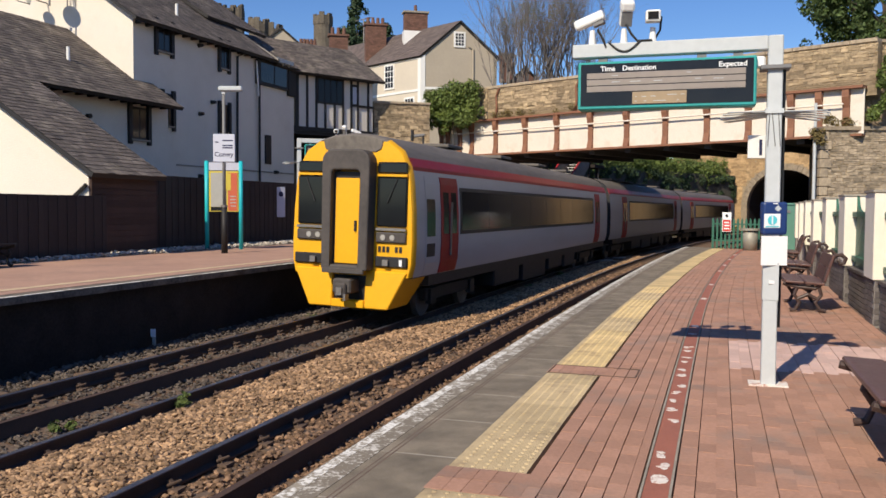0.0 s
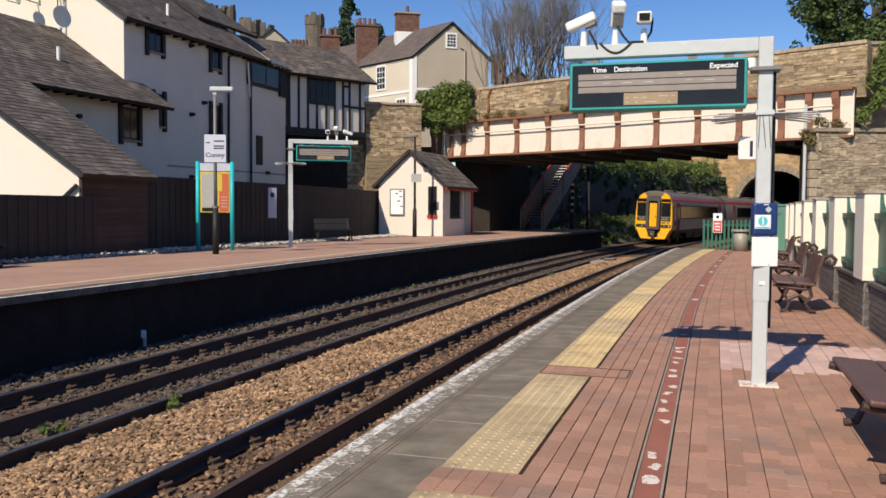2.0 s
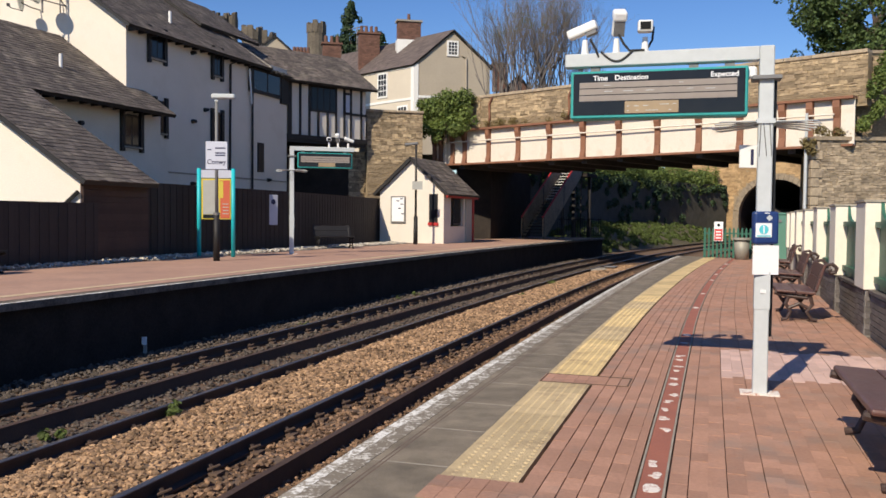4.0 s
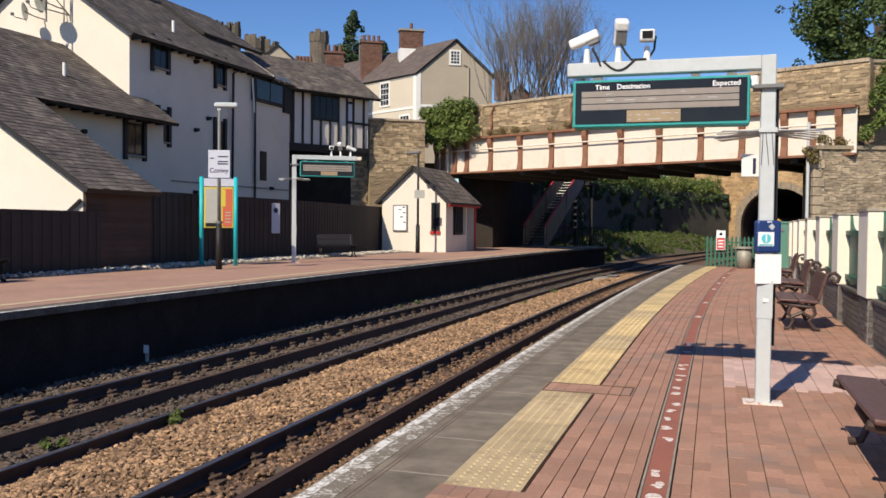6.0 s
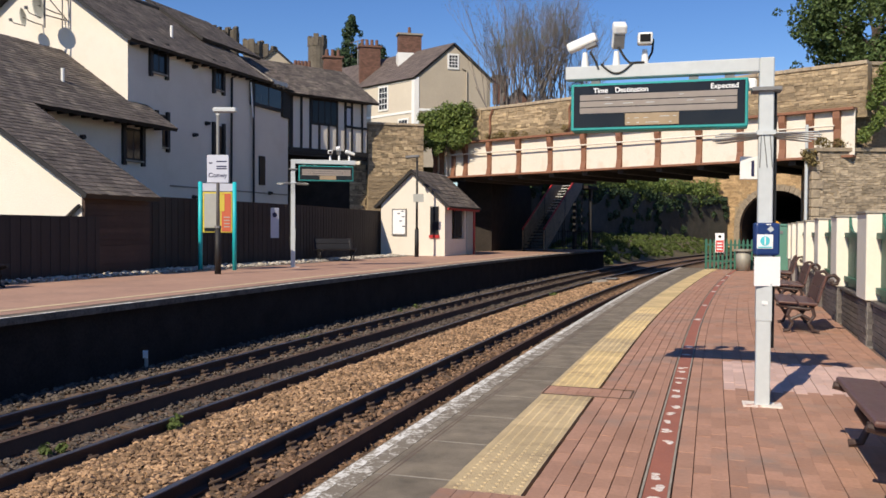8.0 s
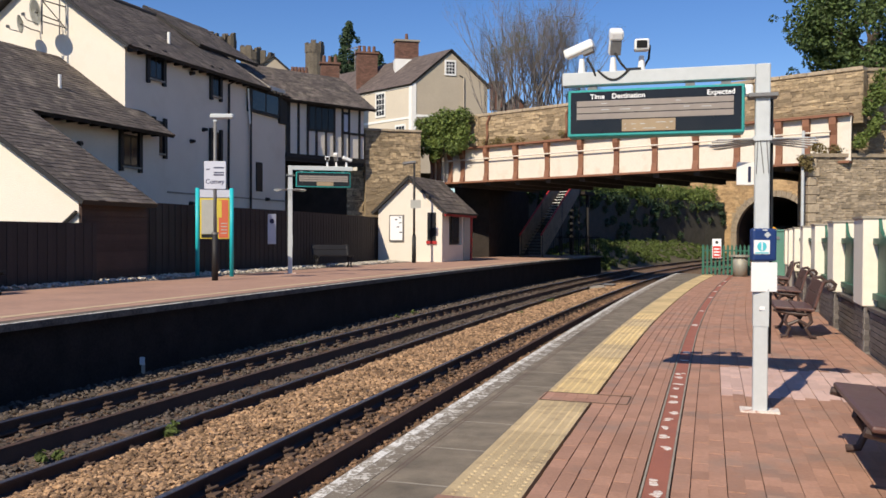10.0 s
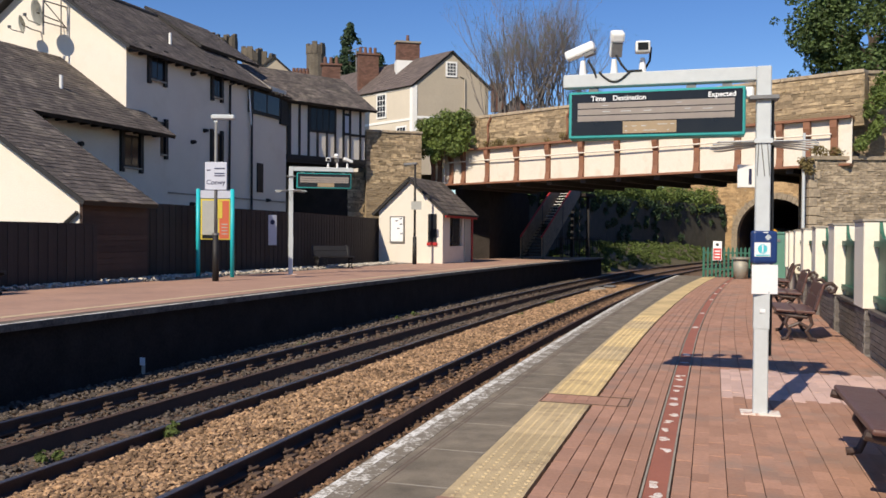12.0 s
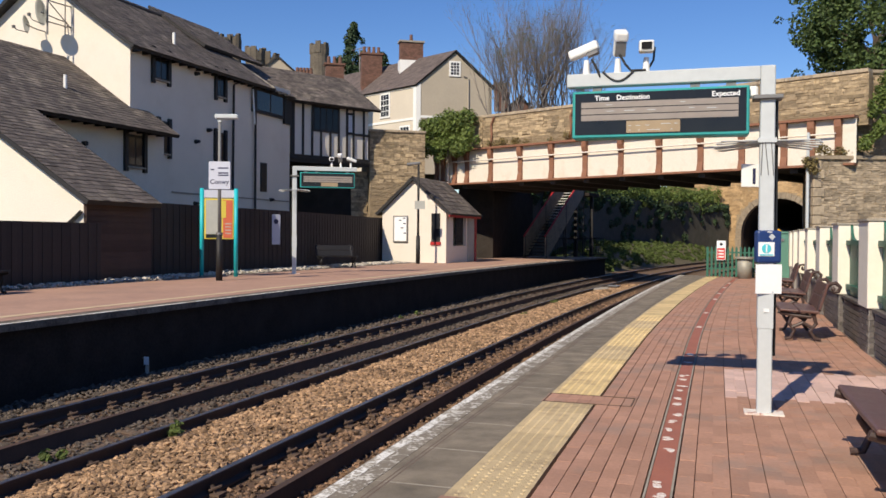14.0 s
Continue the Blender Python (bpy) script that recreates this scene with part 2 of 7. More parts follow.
M["leaf_ivy"] = material("ivy_leaf", (0.23, 0.29, 0.075), (0.11, 0.16, 0.042), 0.6, scale=1, grain=6, bump=0, through_light=0.4, random_value=0.45, island=True)
# dark conifer green, also the shaded tone of the ivy on the cutting wall
M["leaf_dark"] = material("dark_conifer_shaded_ivy_leaf", (0.045, 0.08, 0.032), (0.024, 0.045, 0.019), 0.7, scale=1, grain=6, bump=0, random_value=0.4, island=True)
M["grass"] = material("bank_grass", (0.14, 0.19, 0.05), (0.075, 0.1, 0.028), 0.8, scale=0.6, grain=6, bump=0, through_light=0.3, random_value=0.4, island=True)
M["dry_weed"] = material("dry_weed", (0.27, 0.21, 0.09), (0.15, 0.12, 0.05), 0.85, scale=1, grain=6, bump=0, through_light=0.3, random_value=0.4, island=True)
M["earth"] = material("earth", (0.12, 0.10, 0.06), (0.08, 0.07, 0.04), 0.95, scale=0.3, grain=4, bump=0.6, bump_scale=6, dirt=(0.06, 0.085, 0.03), dirt_amount=0.7, dirt_scale=0.4)
M["bark"] = material("grey_brown_bark", (0.15, 0.115, 0.09), (0.085, 0.068, 0.055), 0.9, scale=3, grain=20)
M["twig"] = material("bare_twig", (0.22, 0.19, 0.17), (0.12, 0.105, 0.095), 0.9, scale=3, grain=20)
M["brick_red"] = material("red_brick", (0.2, 0.105, 0.075), (0.12, 0.065, 0.05), 0.9, scale=2, grain=14, random_value=0.2, island=True)
M["castle"] = material("far_castle_stone", (0.16, 0.135, 0.105), (0.085, 0.072, 0.056), 0.95, scale=0.5, grain=4)
M["train_yellow"] = material("warning_yellow_paint", (0.80, 0.41, 0.01), (0.74, 0.37, 0.01), 0.4, scale=1.2, grain=12, bump=0.02, dirt=(0.5, 0.3, 0.03), dirt_amount=0.3)
M["train_grey"] = material("silver_grey_paint", (0.43, 0.44, 0.45), (0.37, 0.38, 0.39), 0.38, metal=0.15, scale=0.8, grain=8, bump=0.0, dirt=(0.25, 0.24, 0.22), dirt_amount=0.3, stretch=(1, 0.2, 1))
M["train_red"] = material("train_red_paint", (0.34, 0.012, 0.016), (0.29, 0.01, 0.014), 0.45, spec=0.2, scale=1, grain=10, bump=0.0)
M["train_roof"] = material("train_roof_grey", (0.17, 0.15, 0.13), (0.09, 0.078, 0.068), 0.75, scale=0.8, grain=8, bump=0.05, stretch=(1, 0.2, 1))
M["train_black"] = material("train_black", (0.022, 0.022, 0.024), (0.014, 0.014, 0.015), 0.55, scale=2, grain=12, bump=0.05)
M["train_rubber"] = material("gangway_rubber", (0.085, 0.074, 0.068), (0.05, 0.044, 0.042), 0.75, scale=2, grain=12, bump=0.1)
M["train_glass"] = material("train_window_glass", (0.012, 0.014, 0.016), (0.01, 0.011, 0.013), 0.12, scale=1, grain=2, bump=0.0, spec=0.35, rough_var=0.03)
M["lamp_glass"] = material("lamp_lens", (0.4, 0.39, 0.36), (0.3, 0.29, 0.27), 0.15, scale=6, grain=20, bump=0.1)
M["steel"] = material("worn_steel", (0.3, 0.28, 0.26), (0.2, 0.19, 0.18), 0.5, metal=0.7, scale=3, grain=20)
# near-black lining colour paints in the darkness inside the tunnel
M["tunnel_dark"] = material("shade_black_lining", (0.035, 0.032, 0.03), (0.02, 0.02, 0.02), 0.95)


# ---- mesh helpers ----
def part(name, bm, mat, parent=None, label="", smooth=False, bevel=0.0, seg=1, at=None):
    me = bpy.data.meshes.new(name)
    if bevel:
        bmesh.ops.remove_doubles(bm, verts=bm.verts, dist=1e-5)
        sharp = [e for e in bm.edges if len(e.link_faces) == 2 and e.calc_face_angle(0) > 0.6]
        bmesh.ops.bevel(bm, geom=sharp, offset=bevel, segments=seg, affect="EDGES", profile=0.5)
    bm.to_mesh(me)
    bm.free()
    me.materials.append(M[mat])
    if smooth:
        for p in me.polygons:
            p.use_smooth = True
    ob = new(name, me)
    if parent is not None:
        ob.parent = parent
    if at is not None:
        ob.matrix_basis = at
    if label:
        ob["label"] = label
    return ob


def piece(name, me, parent, m):
    ob = new(name, me)
    ob.parent = parent
    ob.matrix_basis = m
    return ob


def mesh_of(name, bm, mat, smooth=False):
    me = bpy.data.meshes.new(name)
    bm.to_mesh(me)
    bm.free()
    me.materials.append(M[mat])
    if smooth:
        for p in me.polygons:
            p.use_smooth = True
    return me


def thing(name, m, label, category, group="", kind=""):
    ob = new(name)
    ob.matrix_basis = m
    return tagged(ob, label, category, group, kind)


def box(bm, x0, x1, y0, y1, z0, z1, m=None):
    v = [bm.verts.new((m @ Vector(c)) if m else c) for c in
         ((x0, y0, z0), (x1, y0, z0), (x1, y1, z0), (x0, y1, z0), (x0, y0, z1), (x1, y0, z1), (x1, y1, z1), (x0, y1, z1))]
    for f in ((3, 2, 1, 0), (4, 5, 6, 7), (0, 1, 5, 4), (1, 2, 6, 5), (2, 3, 7, 6), (3, 0, 4, 7)):
        bm.faces.new([v[i] for i in f])
    return bm


def boxes(*args):
    bm = bmesh.new()
    for a in args:
        box(bm, *a)
    return bm


def prism(bm, outline, axis, a, b):
    """An outline of (u, v), pushed from a to b along axis: x gives (y, z), y gives (x, z), z gives (x, y)."""
    def place(u, v, w):
        return (w, u, v) if axis == "x" else (u, w, v) if axis == "y" else (u, v, w)
    p = [bm.verts.new(place(u, v, a)) for u, v in outline]
    q = [bm.verts.new(place(u, v, b)) for u, v in outline]
    k = len(outline)
    bm.faces.new(p)
    bm.faces.new(q[::-1])
    for i in range(k):
        bm.faces.new((p[i], q[i], q[(i + 1) % k], p[(i + 1) % k]))
    bmesh.ops.recalc_face_normals(bm, faces=bm.faces)
    return bm


def cyl(bm, p, q, r0, r1=None, n=12, caps=True):
    p, q = Vector(p), Vector(q)
    r1 = r0 if r1 is None else r1
    d = (q - p).normalized()
    u = d.orthogonal().normalized()
    w = d.cross(u)
    a, b = [], []
    for i in range(n):
        c = math.cos(2 * math.pi * i / n) * u + math.sin(2 * math.pi * i / n) * w
        a.append(bm.verts.new(p + c * r0))
        b.append(bm.verts.new(q + c * r1))
    for i in range(n):
        bm.faces.new((a[i], a[(i + 1) % n], b[(i + 1) % n], b[i]))
    if caps:
        bm.faces.new(a[::-1])
        bm.faces.new(b)
    return bm


def tube(bm, pts, r, n=8):
    """One connected round tube through the points."""
    pts = [Vector(p) for p in pts]
    rings = []
    u = None
    for i, p in enumerate(pts):
        d = (pts[min(i + 1, len(pts) - 1)] - pts[max(i - 1, 0)]).normalized()
        u = d.orthogonal().normalized() if u is None else (u - d * u.dot(d)).normalized()
        w = d.cross(u)
        rings.append([bm.verts.new(p + r * (math.cos(2 * math.pi * k / n) * u + math.sin(2 * math.pi * k / n) * w)) for k in range(n)])
    for a, b in zip(rings, rings[1:]):
        for k in range(n):
            bm.faces.new((a[k], a[(k + 1) % n], b[(k + 1) % n], b[k]))
    bm.faces.new(rings[0][::-1])
    bm.faces.new(rings[-1])
    return bm


def text_mesh(body, size, mat, name, parent, m, align="LEFT", width=1.0, label=""):
    cu = bpy.data.curves.new(name, "FONT")
    cu.body, cu.size, cu.align_x, cu.extrude, cu.offset = body, size, align, 0.001, size * 0.018
    ob = bpy.data.objects.new(name, cu)
    me = bpy.data.meshes.new_from_object(ob)
    bpy.data.objects.remove(ob)
    bpy.data.curves.remove(cu)
    for v in me.vertices:
        v.co.x *= width
    me.materials.clear()
    me.materials.append(M[mat])
    o = piece(name, me, parent, m)
    if label:
        o["label"] = label
    return o


# ---- the line of the railway: distance s along the far rail, off to its right ----
LS = np.arange(-80, 200.01, 0.5)
LA = 0.3111 + 0.00155 * LS + np.where(LS > 0, 1.6e-5 * np.minimum(LS, 130) ** 2, 0)
LX, LY = np.cumsum(np.sin(LA) * 0.5), np.cumsum(np.cos(LA) * 0.5)
LX, LY = LX - LX[160] - 4.82, LY - LY[160] + 10


def line(s, off=0.0):
    x, y, h = (float(np.interp(s, LS, c)) for c in (LX, LY, LA))
    return x + off * math.cos(h), y - off * math.sin(h), h


def on_line(s, off=0.0, z=0.0, turn=0.0):
    x, y, h = line(s, off)
    return pose(x, y, z, 0, 0, -math.degrees(h) + turn)


def drift(s):
    """How far the tactile row and the blocks move away from the edge towards the platform's end."""
    return 0.42 * min(1.0, max(0.0, (s - 5) / 23)) ** 1.4


def sweep(bm, profile, s0, s1, ds=1.0, closed=False, away=False):
    """A profile of (off, z) drawn along the line."""
    n = max(1, round((s1 - s0) / ds))
    rows = []
    for i in range(n + 1):
        s = s0 + (s1 - s0) * i / n
        rows.append([bm.verts.new((*line(s, o + (drift(s) if away else 0))[:2], z)) for o, z in profile])
    k = len(profile)
    for a, b in zip(rows, rows[1:]):
        for j in range(k if closed else k - 1):
            bm.faces.new((a[j], a[(j + 1) % k], b[(j + 1) % k], b[j]))
    if closed:
        bm.faces.new(rows[0])
        bm.faces.new(rows[-1][::-1])
    bmesh.ops.recalc_face_normals(bm, faces=bm.faces)
    return bm


RAIL, FAR_Z = -0.75, 0.3
CANT = 0.13


# ---- ground, tracks, platforms ----
def build_ground():
    bm = bmesh.new()
    box(bm, -2500, 2500, -2500, 2500, -1.6, -1.25)
    tagged(part("ground", bm, "earth"), "brown earth and grass ground round the station", "ground", kind="structure")
    bm = sweep(bmesh.new(), [(-2.0, -0.86), (-0.1, -0.785), (1.505, -0.915), (1.62, -0.93), (2.5, -0.88), (3.3, -0.785), (4.9, -0.915), (5.6, -0.95), (5.6, -1.25), (-2.0, -1.25)], -40, 130, 2.0, closed=True)
    tagged(part("track_bed", bm, "ballast_bed"), "brown stony track bed between the platforms", "track bed", kind="structure")


def rail_z(off, lo):
    """Top of a rail at off on a track whose low rail lies lo to the right."""
    return RAIL + CANT * (lo - off) / 1.505


def build_tracks():
    for lo, name in ((1.505, "far"), (4.905, "near")):
        track = thing("railway_track", pose(0, 0, 0), "canted railway track with rusty rails on wooden sleepers", "track", "tracks")
        for off in (lo - 1.505, lo):
            z = rail_z(off, lo)
            bm = sweep(bmesh.new(), [(off - 0.07, z - 0.155), (off + 0.07, z - 0.155), (off + 0.07, z - 0.135), (off + 0.012, z - 0.115), (off + 0.012, z - 0.045),
                                     (off + 0.036, z - 0.035), (off + 0.036, z - 0.006), (off - 0.036, z - 0.006), (off - 0.036, z - 0.035), (off - 0.012, z - 0.045),
                                     (off - 0.012, z - 0.115), (off - 0.07, z - 0.135)], -40, 128, 1.0, closed=True)
            part("rail", bm, "rail", track)
            bm = sweep(bmesh.new(), [(off - 0.03, z - 0.006), (off + 0.03, z - 0.006), (off + 0.026, z), (off - 0.026, z)], -40, 128, 1.0, closed=True)
            part("rail_head", bm, "rail_head", track, "polished running surface of the rail")
        g = lo - 0.76 if name == "far" else lo - 0.84
        z = rail_z(g, lo)
        bm = sweep(bmesh.new(), [(g - 0.05, z - 0.16), (g + 0.05, z - 0.16), (g + 0.036, z - 0.03), (g + 0.036, z), (g - 0.036, z), (g - 0.036, z - 0.03)], -40, 45, 1.0, closed=True)
        part("guard_rail", bm, "rail", track, "dull rusty guard rail inside the track")
        bm = boxes((-1.3, 1.3, -0.13, 0.13, -0.13, 0))
        sl = mesh_of("sleeper", bm, "sleeper")
        bm = boxes((-0.17, 0.17, -0.065, 0.065, 0, 0.022))
        for sg in (-1, 1):
            prism(bm, [(sg * 0.036, 0.02), (sg * 0.105, 0.02), (sg * 0.085, 0.055), (sg * 0.055, 0.085), (sg * 0.036, 0.08)], "y", -0.022, 0.022)
            cyl(bm, (sg * 0.06, -0.055, 0.045), (sg * 0.125, 0.05, 0.07), 0.014, 0.012, 6)
        cl = mesh_of("rail_chair", bm, "clip")
        s = -29.3
        tilt = math.degrees(math.atan(CANT / 1.505))
        while s < 95:
            m = on_line(s, lo - 0.7525, RAIL + CANT / 2 - 0.157) @ pose(0, 0, 0, 0, tilt, 0)
            piece("sleeper", sl, track, m)
            if s < 60:
                for off in (lo - 1.505, lo):
                    piece("rail_chair", cl, track, on_line(s, off, rail_z(off, lo) - 0.157))
            s += 0.71


def build_platforms():
    # near platform: sub-base, slabs, tactile row, blocks come later
    bm = sweep(bmesh.new(), [(5.62, -1.2), (5.62, -0.06), (9.7, -0.03), (9.7, -1.2)], -30, 29.5, 1.0, closed=True)
    tagged(part("platform", bm, "joint"), "near station platform of block paving", "platform", kind="structure")
    # the track-side face gets its shade from the near-black colour
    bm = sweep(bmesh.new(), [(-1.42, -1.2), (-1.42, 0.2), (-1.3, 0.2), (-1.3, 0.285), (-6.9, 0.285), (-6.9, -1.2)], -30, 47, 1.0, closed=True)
    tagged(part("far_platform", bm, "dark_wall"), "far station platform with its face coloured dark as shade", "platform", kind="structure")
    bm = sweep(bmesh.new(), [(-1.28, 0.2), (-1.28, 0.3), (-1.62, 0.3), (-1.62, 0.2)], -30, 47, 1.0, closed=True)
    tagged(part("platform_coping", bm, "coping_dark"), "weathered coping edge of the far platform, coloured dark for its shaded front", "coping", kind="structure")
    bm = sweep(bmesh.new(), [(-1.63, 0.25), (-1.63, 0.304), (-6.43, 0.304), (-6.43, 0.25)], -30, 47, 1.0, closed=True)
    tagged(part("platform_paving", bm, "paver_far"), "red block paving of the far platform", "paving", kind="structure")
    bm = sweep(bmesh.new(), [(-1.285, 0.28), (-1.285, 0.3045), (-1.37, 0.3045), (-1.37, 0.28)], -30, 47, 1.0, closed=True)
    tagged(part("edge_line", bm, "edge_white"), "worn white edge line of the far platform", "line", kind="structure")
    bm = sweep(bmesh.new(), [(-1.98, 0.29), (-1.98, 0.309), (-2.17, 0.309), (-2.17, 0.29)], -30, 47, 1.0, closed=True)
    tagged(part("yellow_line", bm, "line_yellow"), "worn yellow safety line on the far platform", "line", kind="structure")


build_ground()
build_tracks()
build_platforms()


# ---- bridge ----
BR_D = Vector((0.7254, -0.688, 0)).normalized()
BR_STEP = 1.977
BRIDGE = Matrix.Translation((2.51, 44.86, 0)) @ Matrix.Rotation(math.atan2(BR_D.y, BR_D.x), 4, "Z")
BZ0, BZ1 = 4.43, 6.23


def build_bridge():
    br = thing("road_bridge", BRIDGE, "cream and rust-brown plate girder road bridge on stone abutments", "bridge")
    x0, x1 = -2.1 * BR_STEP, 9.2 * BR_STEP
    part("web", boxes((x0, x1, 0, 0.05, BZ0, BZ1)), "girder", br, "cream painted girder web")
    part("bottom_flange", boxes((x0, x1, -0.2, 0.2, BZ0 - 0.06, BZ0 + 0.03)), "girder_rust", br)
    part("top_flange", boxes((x0, x1, -0.26, 0.24, BZ1 - 0.05, BZ1 + 0.05)), "girder_rust", br)
    ks = [-2, -1.75, -1.3, -0.85] + list(range(0, 7)) + [6.93, 7.82, 8.37, 8.88]
    for k in ks:
        bm = prism(bmesh.new(), [(-0.22, BZ1 - 0.05), (-0.22, BZ1 - 0.35), (-0.09, BZ1 - 0.75), (-0.09, BZ0 + 0.4), (-0.19, BZ0 + 0.03), (0, BZ0 + 0.03), (0, BZ1 - 0.05)], "x", k * BR_STEP - 0.13, k * BR_STEP + 0.13)
        part("stiffener", bm, "girder_rust", br)
    for z in (BZ1 - 0.62,):
        part("pipe", cyl(bmesh.new(), (-0.9 * BR_STEP, -0.2, z), (8.85 * BR_STEP, -0.2, z), 0.035, n=8), "girder", br)
    part("pipe", tube(bmesh.new(), [(-0.9 * BR_STEP, -0.2, BZ1 - 0.62), (-1.5 * BR_STEP, -0.2, BZ1 - 0.62), (-1.5 * BR_STEP, -0.2, BZ0 - 1)], 0.06), "girder", br)
    part("deck", boxes((x0, x1, 0.05, 7.0, BZ0, BZ0 + 0.5)), "soffit", br, "underside of the deck, coloured dark as shade")
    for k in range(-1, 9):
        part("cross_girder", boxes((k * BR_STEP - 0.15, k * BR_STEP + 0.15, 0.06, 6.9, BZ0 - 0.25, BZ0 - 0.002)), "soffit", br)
    part("rear_girder", boxes((x0, x1, 7.0, 7.2, BZ0 - 0.06, BZ1)), "girder_rust", br)


build_bridge()


# ---- near platform furniture ----
def build_post_display(m, big=1.0, detail=True):
    """Steel post with an arm to its left that carries an unlit departure board and three cameras."""
    th = thing("departure_board", m, "pale grey steel post with teal-framed unlit departure board and cameras" if detail else "grey steel post with a small teal-framed departure board", "departure board", "departure boards")
    p = part("post", boxes((-0.06, 0.06, -0.06, 0.06, 0, 2.99)), "steel_pale", th, bevel=0.008)
    part("base_plate", boxes((-0.16, 0.16, -0.1, 0.1, 0, 0.015)), "white_mark", p)
    part("sleeve", boxes((-0.064, 0.064, -0.064, 0.064, 0.74, 1.06)), "steel_pale", p)
    part("collar", boxes((-0.12, 0.12, -0.1, 0.1, 2.7, 2.735)), "plastic_grey", p, bevel=0.005)
    part("arm", boxes((-1.72, -0.06, -0.055, 0.055, 2.87, 2.99)), "steel_pale", th, bevel=0.008)
    for x in (-1.45, -0.6, -0.3):
        part("hanger", boxes((x - 0.04, x + 0.04, -0.03, 0.03, 2.8, 2.88)), "plastic_grey", th)
    case = part("board_case", boxes((-1.66, -0.15, -0.1, 0.1, 2.4, 2.82)), "teal", th, "teal painted board case", bevel=0.01)
    part("screen", boxes((-1.635, -0.175, -0.104, -0.09, 2.43, 2.8)), "black_gloss", case, "black glass front")
    for i in range(3):
        z = 2.67 - i * 0.058
        part("display_strip", boxes((-1.58, -0.24, -0.107, -0.1, z, z + 0.05)), "screen_grey", case, "unlit grey display row")
    part("display_panel", boxes((-1.18, -0.72, -0.107, -0.1, 2.44, 2.545)), "screen_amber", case, "dim brown message panel")
    front = Matrix(((1, 0, 0, 0), (0, 0, -1, 0), (0, 1, 0, 0), (0, 0, 0, 1)))
    if detail:
        for body, x in (("Time", -1.46), ("Destination", -1.27), ("Expected", -0.46)):
            text_mesh(body, 0.062, "white_ink", "lettering", case, Matrix.Translation((x, -0.107, 2.735)) @ front)
        for x, z, w in ((-1.36, 2.69, 0.05), (-1.36, 2.635, 0.07), (-1.2, 2.635, 0.09), (-1.0, 2.635, 0.07), (-0.65, 2.64, 0.05), (-0.5, 2.635, 0.08), (-0.72, 2.695, 0.04)):
            part("message_bar", boxes((x, x + w, -0.109, -0.106, z, z + 0.005)), "steel_pale", case)
        for x, z, w in ((-1.16, 2.5, 0.02), (-1.1, 2.5, 0.04), (-1.02, 2.5, 0.04), (-0.88, 2.51, 0.08), (-0.77, 2.51, 0.03), (-1.16, 2.46, 0.02), (-1.08, 2.46, 0.02), (-1.0, 2.46, 0.11), (-0.8, 2.46, 0.02)):
            part("message_bar", boxes((x, x + w, -0.109, -0.106, z, z + 0.005)), "steel_pale", case)
    # spiked anti-climb ring
    ring = part("spike_ring", boxes((-0.075, 0.075, -0.075, 0.075, 2.33, 2.37)), "steel_pale", th)
    for sg in (-1, 1):
        for k in range(5):
            a = -0.5 + k * 0.25
            d = Vector((sg * math.cos(a), math.sin(a), 0))
            n = Vector((-d.y, d.x, 0))
            bm = bmesh.new()
            pts = [d * 0.07 + n * 0.02, d * 0.07 - n * 0.02, d * 0.42 - n * 0.035, d * 0.44 + n * 0.035]
            lo = [bm.verts.new((q.x, q.y, 2.345 - 0.02 * (i > 1) - 0.01 * k)) for i, q in enumerate(pts)]
            hi = [bm.verts.new((q.x, q.y, 2.353 - 0.02 * (i > 1) - 0.01 * k)) for i, q in enumerate(pts)]
            bm.faces.new(lo[::-1])
            bm.faces.new(hi)
            for i in range(4):
                bm.faces.new((lo[i], lo[(i + 1) % 4], hi[(i + 1) % 4], hi[i]))
            part("spike_blade", bm, "steel_pale", ring)
    for x0, x1 in ((-0.04, -0.05), (-0.02, 0.01), (0.03, 0.05)):
        part("tie_wire", tube(bmesh.new(), [(x0, -0.064, 2.34), ((x0 + x1) / 2, -0.066, 2.2), (x1, -0.064, 2.05)], 0.004, 6), "plastic_grey", ring)
    part("cable", tube(bmesh.new(), [(0.075, 0.03, 2.7), (0.08, 0.03, 1.6), (0.075, 0.03, 0.5)], 0.015), "cable", th)
    # cameras on brackets
    for x, kind in ((-1.55, 0), (-1.27, 1), (-1.02, 2)):
        bk = part("camera_bracket", cyl(bmesh.new(), (x, 0, 2.985), (x, 0, 3.12), 0.035, 0.022, 10), "plastic_white", th)
        if kind == 0:
            mm = pose(x + 0.0, -0.02, 3.2, 0, -19, -8)
            part("camera_housing", boxes((-0.16, 0.12, -0.05, 0.05, -0.03, 0.055)), "plastic_white", th, "white camera housing", bevel=0.02, seg=2, at=mm)
            part("camera_body", boxes((0.0, 0.1, -0.035, 0.035, -0.06, -0.025)), "plastic_grey", th, at=mm)
        elif kind == 1:
            mm = pose(x + 0.02, 0, 3.22, -62, 0, 14)
            part("sun_hood", boxes((-0.06, 0.06, -0.15, -0.06, -0.06, 0.075)), "plastic_white", th, bevel=0.02, seg=2, at=mm)
            part("camera_housing", boxes((-0.055, 0.055, -0.13, 0.09, 0, 0.07)), "plastic_white", th, "white camera housing", bevel=0.02, seg=2, at=mm)
            part("camera_body", boxes((-0.045, 0.045, -0.1, 0.07, -0.05, 0.004)), "plastic_grey", th, at=mm)
        else:
            mm = pose(x, 0, 3.21, 8, 0, 5)
